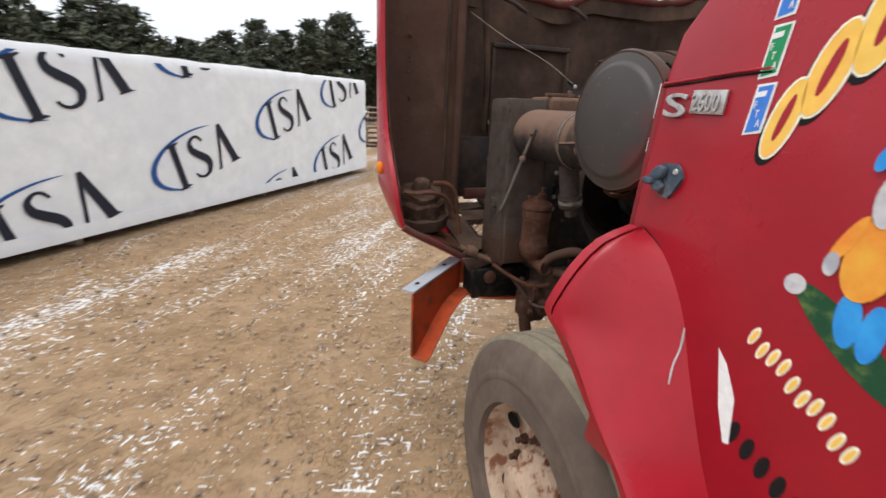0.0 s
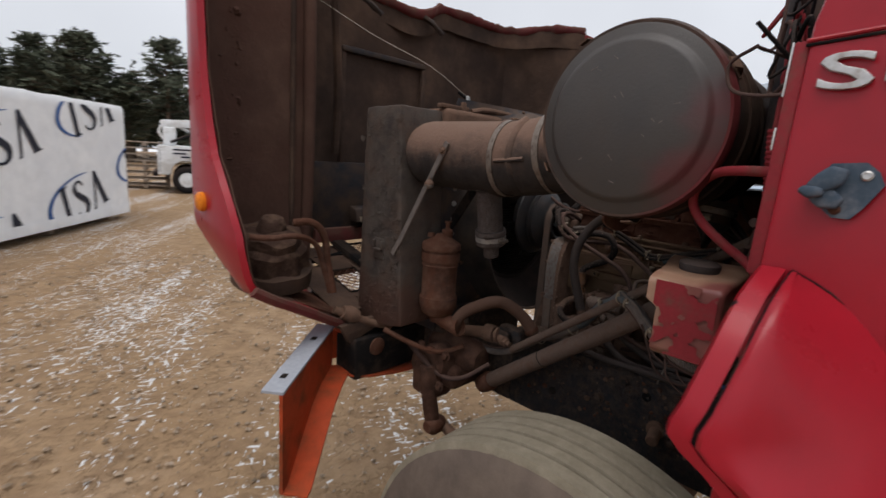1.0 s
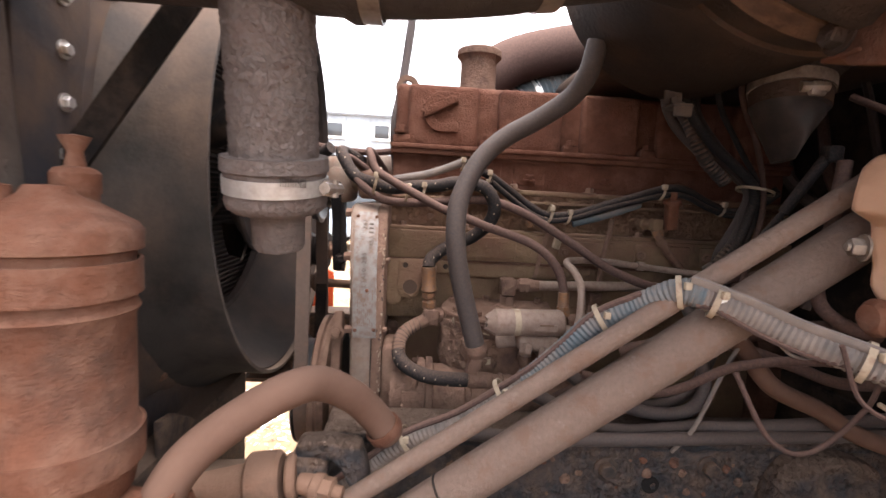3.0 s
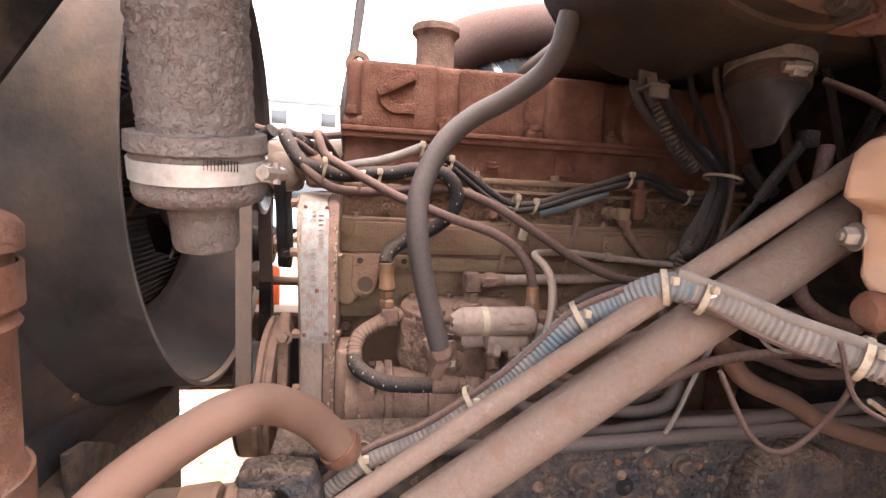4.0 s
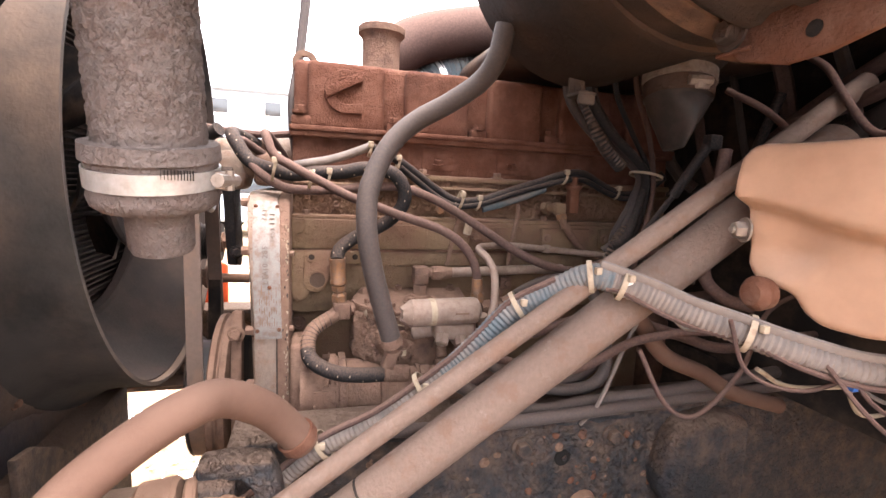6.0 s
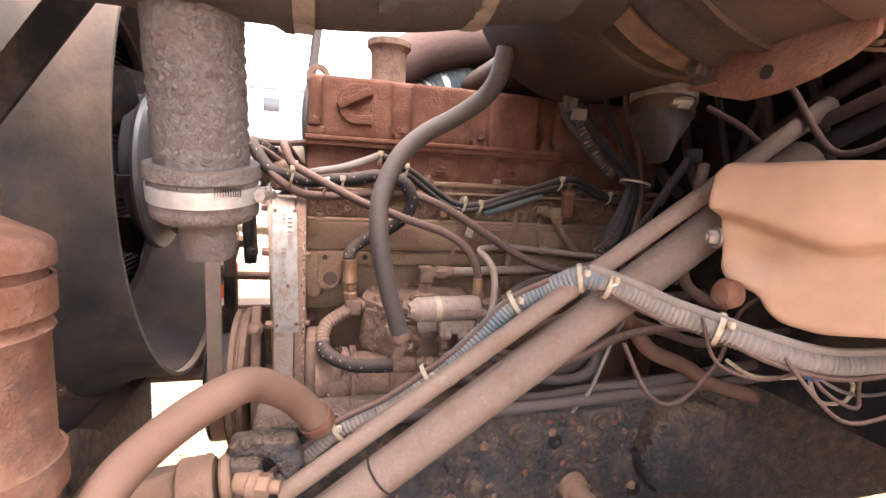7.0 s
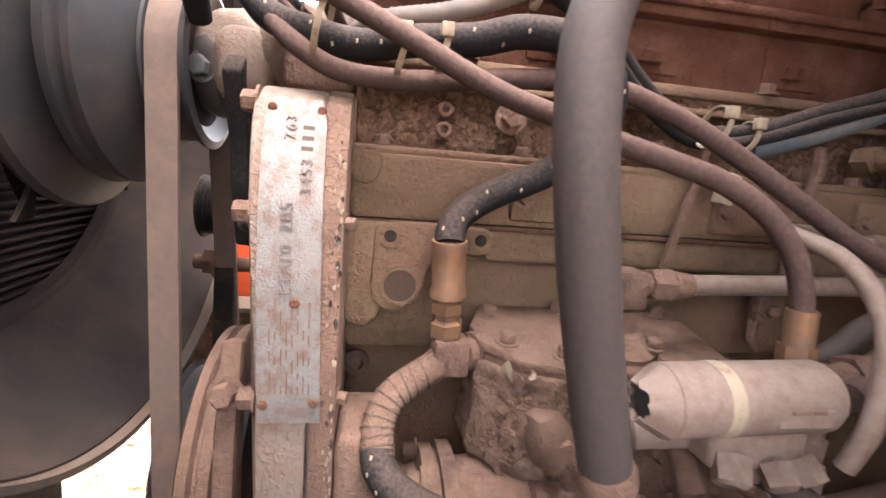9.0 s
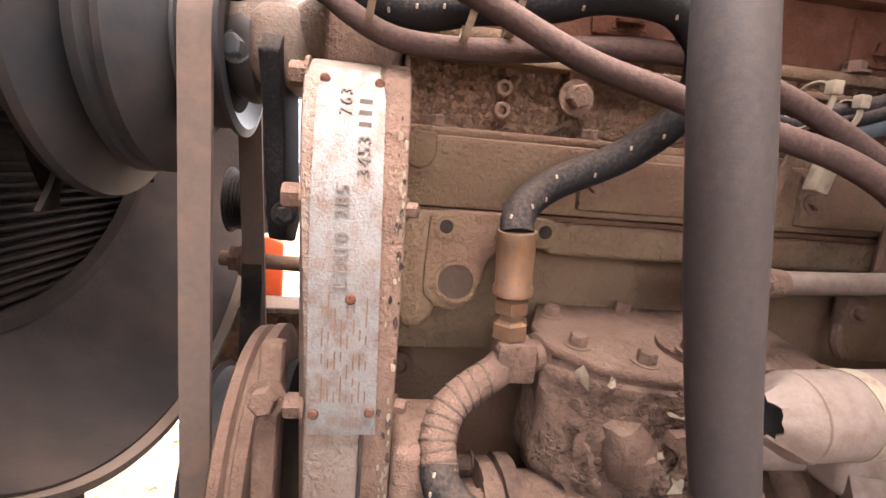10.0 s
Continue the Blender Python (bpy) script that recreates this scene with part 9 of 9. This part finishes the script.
    for i in range(9):
        a, b = rng.gauss(0, 0.016), rng.gauss(0, 0.010)
        hose("harness_wire", [(1.47 + a, 0.95 + 2 * b - 0.05 * i / 9, 1.27 + b * 2), (1.46 + a, 0.935 + b, 1.325), (1.445 + a * 0.6, 0.925 + b * 0.7, 1.39), (1.432 + a * 0.5, 0.935 + b * 0.6, 1.44), (1.43 + a * 1.6, 0.985 + 2.6 * b, 1.50), (1.42 + a * 2, 1.03 + 3 * b, 1.56), (1.40 + a * 2, 1.04 + 3 * b, 1.64)], rng.choice((0.004, 0.006, 0.0075)), (M_BLACK, M_HOSE, M_HOSE_BROWN)[i % 3])
    part("cable_tie", ring((1.433, 0.934, 1.432), (0.05, -0.2, 1), 0.026, 0.0042, 0.0012, 24), M_TIE, BLOCK)
    part("loom_end", tube([(1.44, 1.05, 1.535), (1.43, 1.04, 1.505), (1.43, 1.02, 1.475), (1.44, 0.98, 1.445)], 0.010, 12, 0.004, ribs=0.0016, pitch=0.007), M_RAIL, BLOCK)
    part("loom_end", tube([(1.46, 0.92, 1.37), (1.462, 0.935, 1.345), (1.465, 0.955, 1.315), (1.47, 0.965, 1.28)], 0.010, 12, 0.004, ribs=0.0016, pitch=0.007), M_RAIL, BLOCK)
    part("turnbuckle", join(rod((1.30, 0.99, 1.40), (1.28, 0.96, 1.47), 0.007, 10), rod((1.33, 1.02, 1.33), (1.30, 0.99, 1.40), 0.004, 8), box(1.270, 1.286, 0.945, 0.965, 1.465, 1.485, 0.003)), M_BLACK, BLOCK)


hoses()


def firewall_lines():
    """Painted hoses and wires at the left end of the firewall."""
    loop = part("heater_hose", tube([(0.80, 0.78, 1.63), (0.86, 0.90, 1.632), (0.90, 0.955, 1.622), (0.92, 0.985, 1.585), (0.93, 0.975, 1.545), (0.93, 0.93, 1.505), (0.93, 0.885, 1.475), (0.90, 0.85, 1.45)], 0.0082, 14, 0.008), M_RED_DULL, truck, "red overpainted heater hose loop")
    rng = random.Random(5)
    for i in range(11):
        dx, dy = rng.uniform(-0.05, 0.05), rng.uniform(-0.02, 0.03)
        part("cable", tube([(0.88 + dx, 0.80 + dy, 1.02), (0.89 + dx, 0.83 + dy, 1.30), (0.90 + dx * 0.7, 0.84 + dy, 1.55), (0.90 + dx * 0.6, 0.85 + dy, 1.72), (0.93 + dx, 0.84 + dy, 1.84), (1.0 + 2 * dx, 0.80, 1.92)], rng.choice((0.004, 0.006, 0.010)), 8, 0.025), (M_RED_DULL, M_RED_DULL, M_HOSE_BROWN, M_BLACK)[i % 4], loop)
    for i in range(9):
        c = Vector((0.90 + rng.uniform(-0.05, 0.08), 0.86, 1.84 + rng.uniform(-0.08, 0.06)))
        pts = [c + Vector((rng.gauss(0, 0.035), rng.gauss(0.01, 0.02), rng.gauss(0, 0.05))) for k in range(6)]
        part("wire", tube(pts, rng.choice((0.0025, 0.0035, 0.005)), 7, 0.01), (M_RED_DULL, M_HOSE_BROWN, M_BLACK)[i % 3], loop)
    for i in range(12):
        c = Vector((1.15 + rng.uniform(-0.12, 0.25), 0.915, 1.86 + rng.uniform(-0.10, 0.10)))
        pts = [c + Vector((rng.gauss(0, 0.06), rng.gauss(0.01, 0.012), rng.gauss(0, 0.05))) for k in range(6)]
        part("wire", tube(pts, rng.choice((0.003, 0.004, 0.006)), 7, 0.01), (M_RED_DULL, M_RED_DULL, M_BLACK)[i % 3], loop)
    part("loom", tube([(0.885, 0.87, 1.70), (0.89, 0.865, 1.64), (0.90, 0.86, 1.58)], 0.013, 12, 0.004, ribs=0.002, pitch=0.008), M_RED_DULL, loop)
    part("thin_wire", tube([(0.80, 0.84, 1.74), (0.84, 0.90, 1.745), (0.86, 0.94, 1.76), (0.87, 0.95, 1.80), (0.85, 0.91, 1.82)], 0.003, 7, 0.01), M_HOSE_BROWN, loop)
    part("bracket", join(box(0.86, 0.98, 0.80, 0.84, 1.78, 1.86, 0.01), box(0.90, 0.96, 0.80, 0.88, 1.70, 1.74, 0.008)), M_RED_DULL, loop)
    for i in range(7):
        x = 1.05 + 0.09 * i
        part("firewall_line", tube([(x, 0.75, 1.3 + 0.05 * (i % 3)), (x + 0.04, 0.78, 1.45), (x + 0.10, 0.77, 1.6), (x + 0.2, 0.75, 1.75)], 0.006 + 0.003 * (i % 3), 8, 0.03), M_HOSE if i % 2 else M_HOSE_BROWN, loop)
    loop.location = (0.035, -0.012, 0.016)


firewall_lines()

# ---- beyond the truck ----
def utility_truck():
    o = Vector((4.95, 16.25, 0))
    u = Vector((0.955, -0.297, 0))
    m = Matrix.Translation(o) @ Matrix.Rotation(math.atan2(u.y, u.x), 4, "Z")
    root = thing("utility_truck", o, "white utility truck with service body and folded crane", "truck")
    side = [(-0.75, 0.55), (-0.42, 0.55), (-0.40, 0.72), (-0.30, 0.88), (-0.12, 0.97), (0.12, 0.97), (0.30, 0.88), (0.40, 0.72), (0.42, 0.55), (1.7, 0.55), (1.7, 1.75), (1.05, 1.75), (1.0, 1.40), (-0.75, 1.40)]
    body = part("service_body", moved(prism(side, 1, 0.0, 2.0, 0.015), m), M_WHITE_PAINT, root)
    part("cab", moved(prism([(1.75, 0.5), (4.0, 0.5), (4.1, 1.1), (3.2, 1.25), (2.85, 1.9), (1.75, 1.95)], 1, 0.05, 1.95, 0.03), m), M_WHITE_PAINT, root)
    for x, y in ((0, 0.02), (0, 1.7), (3.2, 0.02), (3.2, 1.7)):
        w = part("wheel", moved(lathe([(0, 0.0), (0.02, 0.2), (0.0, 0.24), (0.0, 0.36), (0.03, 0.40), (0.22, 0.40), (0.25, 0.36), (0.25, 0)], (x, y, 0.40), (0, 1, 0), 28), m), M_BLACK, root)
        part("rim", moved(lathe([(0, 0.0), (0.0, 0.10), (0.03, 0.2), (0.01, 0.22)], (x, y - 0.004, 0.40), (0, 1, 0), 20), m), M_WHITE_PAINT, w)
    part("mud_flap", moved(box(-0.48, -0.45, 0.0, 0.3, 0.2, 0.6, 0.005), m), M_BLACK, root)
    part("tail_bumper", moved(box(-0.9, -0.75, 0.1, 1.9, 0.5, 0.62, 0.01), m), M_BLACK, root)
    crane = part("crane", moved(join(box(-0.6, -0.25, 0.4, 0.8, 1.4, 1.95, 0.05), moved(box(-0.55, 2.2, 0.5, 0.72, 1.95, 2.18, 0.03), Matrix.Rotation(radians(-3), 4, "Y")), tube([(-0.5, 0.6, 1.5), (-0.7, 0.6, 1.8), (-0.45, 0.6, 2.1), (0.1, 0.6, 1.85)], 0.05, 8, 0.1)), m), M_WHITE_PAINT, root)
    part("crane_hose", moved(tube([(-0.4, 0.38, 1.5), (0.2, 0.4, 1.75), (0.9, 0.45, 1.6)], 0.04, 8, 0.1), m), M_BLACK, root)
    for i, (a, b, z) in enumerate(((-0.35, 0.30, 1.27), (-0.35, 0.0, 1.16), (-0.15, 0.1, 1.06))):
        part("lettering_bar", moved(box(a, b, -0.008, 0.0, z, z + 0.05, 0.001), m), M_INK, body)
    for x in (-0.70, 0.55, 1.1):
        part("locker_seam", moved(box(x, x + 0.012, -0.004, 0.0, 0.62, 1.36, 0.0), m), M_INK, body)
    part("red_box", moved(box(0.75, 1.5, -0.35, -0.05, 0.42, 0.95, 0.02), m), M_RED_DULL, root)


utility_truck()


def pallet_stack():
    o = Vector((4.25, 17.9, 0))
    root = thing("pallet_stack", o, "stack of weathered wooden pallets and frames", "pallets")
    m = Matrix.Translation(o) @ Matrix.Rotation(radians(-18), 4, "Z")
    for k in range(8):
        z = k * 0.19
        for j in range(3):
            part("bearer", moved(box(-0.65 + 0.6 * j, -0.55 + 0.6 * j, 0, 1.0, z, z + 0.10, 0.004), m), M_WOOD, root)
        part("deck_board", moved(box(-0.65, 0.65, 0.0, 0.14, z + 0.10, z + 0.125, 0.003), m), M_WOOD, root)
        part("deck_board", moved(box(-0.65, 0.65, 0.42, 0.58, z + 0.10, z + 0.125, 0.003), m), M_WOOD, root)
        part("deck_board", moved(box(-0.65, 0.65, 0.86, 1.0, z + 0.10, z + 0.125, 0.003), m), M_WOOD, root)


pallet_stack()


def building():
    X, Y0, Y1, H = 31.0, -14.0, 7.9, 6.25
    root = thing("metal_building", (X, 0, 0), "pale grey metal-clad building with small dark windows", "building")
    wall = part("wall", box(X, X + 12, Y0, Y1, -0.05, H, 0.02), M_METAL_WALL, root)
    part("roof", prism([(X - 0.25, H), (X + 12.25, H), (X + 6, H + 1.4)], 1, Y0 - 0.2, Y1 + 0.2, 0.01), M_METAL_WALL, root)
    part("gutter", box(X - 0.16, X - 0.02, Y0, Y1, H - 0.10, H + 0.02, 0.02), M_METAL_WALL, root)
    for i in range(44):
        y = Y0 + 0.25 + i * 0.5
        if y < Y1:
            part("cladding_rib", box(X - 0.03, X, y - 0.03, y + 0.03, 0, H - 0.1, 0.01, 1), M_METAL_WALL, root)
    for y in (6.9, 4.0, 1.1, -1.8, -4.7):
        win = part("window", box(X - 0.06, X - 0.03, y - 0.55, y + 0.55, 4.75, 5.75, 0.01), M_WHITE_PAINT, root)
        part("pane", box(X - 0.075, X - 0.062, y - 0.45, y + 0.45, 4.85, 5.65, 0.004), M_GLASS_DARK, win)
        part("sill", box(X - 0.14, X - 0.03, y - 0.6, y + 0.6, 4.68, 4.75, 0.01), M_WHITE_PAINT, win)


building()


def yard_things():
    # parked car, loader and spoil heaps far across the yard
    M_CARBLUE = material("pale_blue_car_paint", (0.42, 0.52, 0.62), rough=0.3, scale=3, bump=0.0, spec=0.5)
    M_LOADER = material("yellow_machine_paint", (0.70, 0.42, 0.05), (0.45, 0.28, 0.06), rough=0.5, scale=4, bump=0.0)
    car = thing("parked_car", (13, 3.6, 0), "pale blue parked car on the gravel", "car")
    m = Matrix.Translation((12.5, 2.4, 0)) @ Matrix.Rotation(radians(75), 4, "Z")
    b = part("body", moved(prism([(-2.2, 0.35), (2.2, 0.35), (2.25, 0.75), (1.3, 0.95), (0.6, 1.45), (-1.1, 1.5), (-1.9, 1.0), (-2.25, 0.9)], 1, -0.85, 0.85, 0.08, 3), m), M_CARBLUE, car)
    part("windows", moved(prism([(1.15, 0.98), (0.58, 1.40), (-1.05, 1.44), (-1.7, 1.0)], 1, -0.87, 0.87, 0.03), m), M_GLASS_DARK, b)
    for x in (-1.4, 1.4):
        for y in (-0.88, 0.7):
            part("wheel", moved(lathe([(0, 0), (0, 0.2), (0.02, 0.32), (0.18, 0.32), (0.2, 0)], (x, y, 0.32), (0, 1, 0), 20), m), M_BLACK, car)
    ld = thing("wheel_loader", (24, 7.6, 0), "yellow machine standing across the yard", "loader")
    part("body", join(box(23, 25, 6.6, 9.0, 0.9, 2.3, 0.1), box(23.2, 24.8, 6.9, 8.0, 2.3, 3.2, 0.08)), M_LOADER, ld)
    part("counterweight", box(22.9, 25.1, 8.6, 9.3, 0.8, 1.9, 0.1), M_LOADER, ld)
    part("panel", box(22.96, 22.99, 7.2, 8.0, 1.5, 1.9, 0.005), M_WHITE_PAINT, ld)
    for y in (6.9, 8.8):
        part("wheel", lathe([(0, 0), (0, 0.4), (0.05, 0.7), (0.4, 0.7), (0.45, 0)], (22.8, y, 0.7), (1, 0, 0), 24), M_BLACK, ld)
    for i, (x, y, r, h) in enumerate(((27.5, 7.2, 1.6, 1.9), (28, 10.5, 2.0, 1.3))):
        rows = []
        for a in range(7):
            rows.append([Vector((x + r * (1 - a / 6) * math.cos(q) * (1 + 0.15 * noise.noise((a, k, i))), y + r * (1 - a / 6) * math.sin(q), h * (a / 6) ** 0.8 + 0.1 * noise.noise((k * 0.7, a, i)))) for k, q in enumerate(np.linspace(0, 2 * math.pi, 22))])
        tagged(part("soil_heap", sheet(rows), M_MUD), "brown heap of soil on the yard", "soil heap")
    # long racks of boards lying across the yard
    for i in range(6):
        rk = thing("timber_bundle", (21, 8.0 + 1.2 * i, 0), "low bundle of pale snow-dusted timber", "timber", "timber bundles")
        for z in range(3):
            part("board", box(19.0, 21.5, 7.6 + 1.2 * i, 8.5 + 1.2 * i, -0.01 + z * 0.36, 0.35 + z * 0.36, 0.02), M_WOOD if z < 2 else M_SNOW, rk)


yard_things()
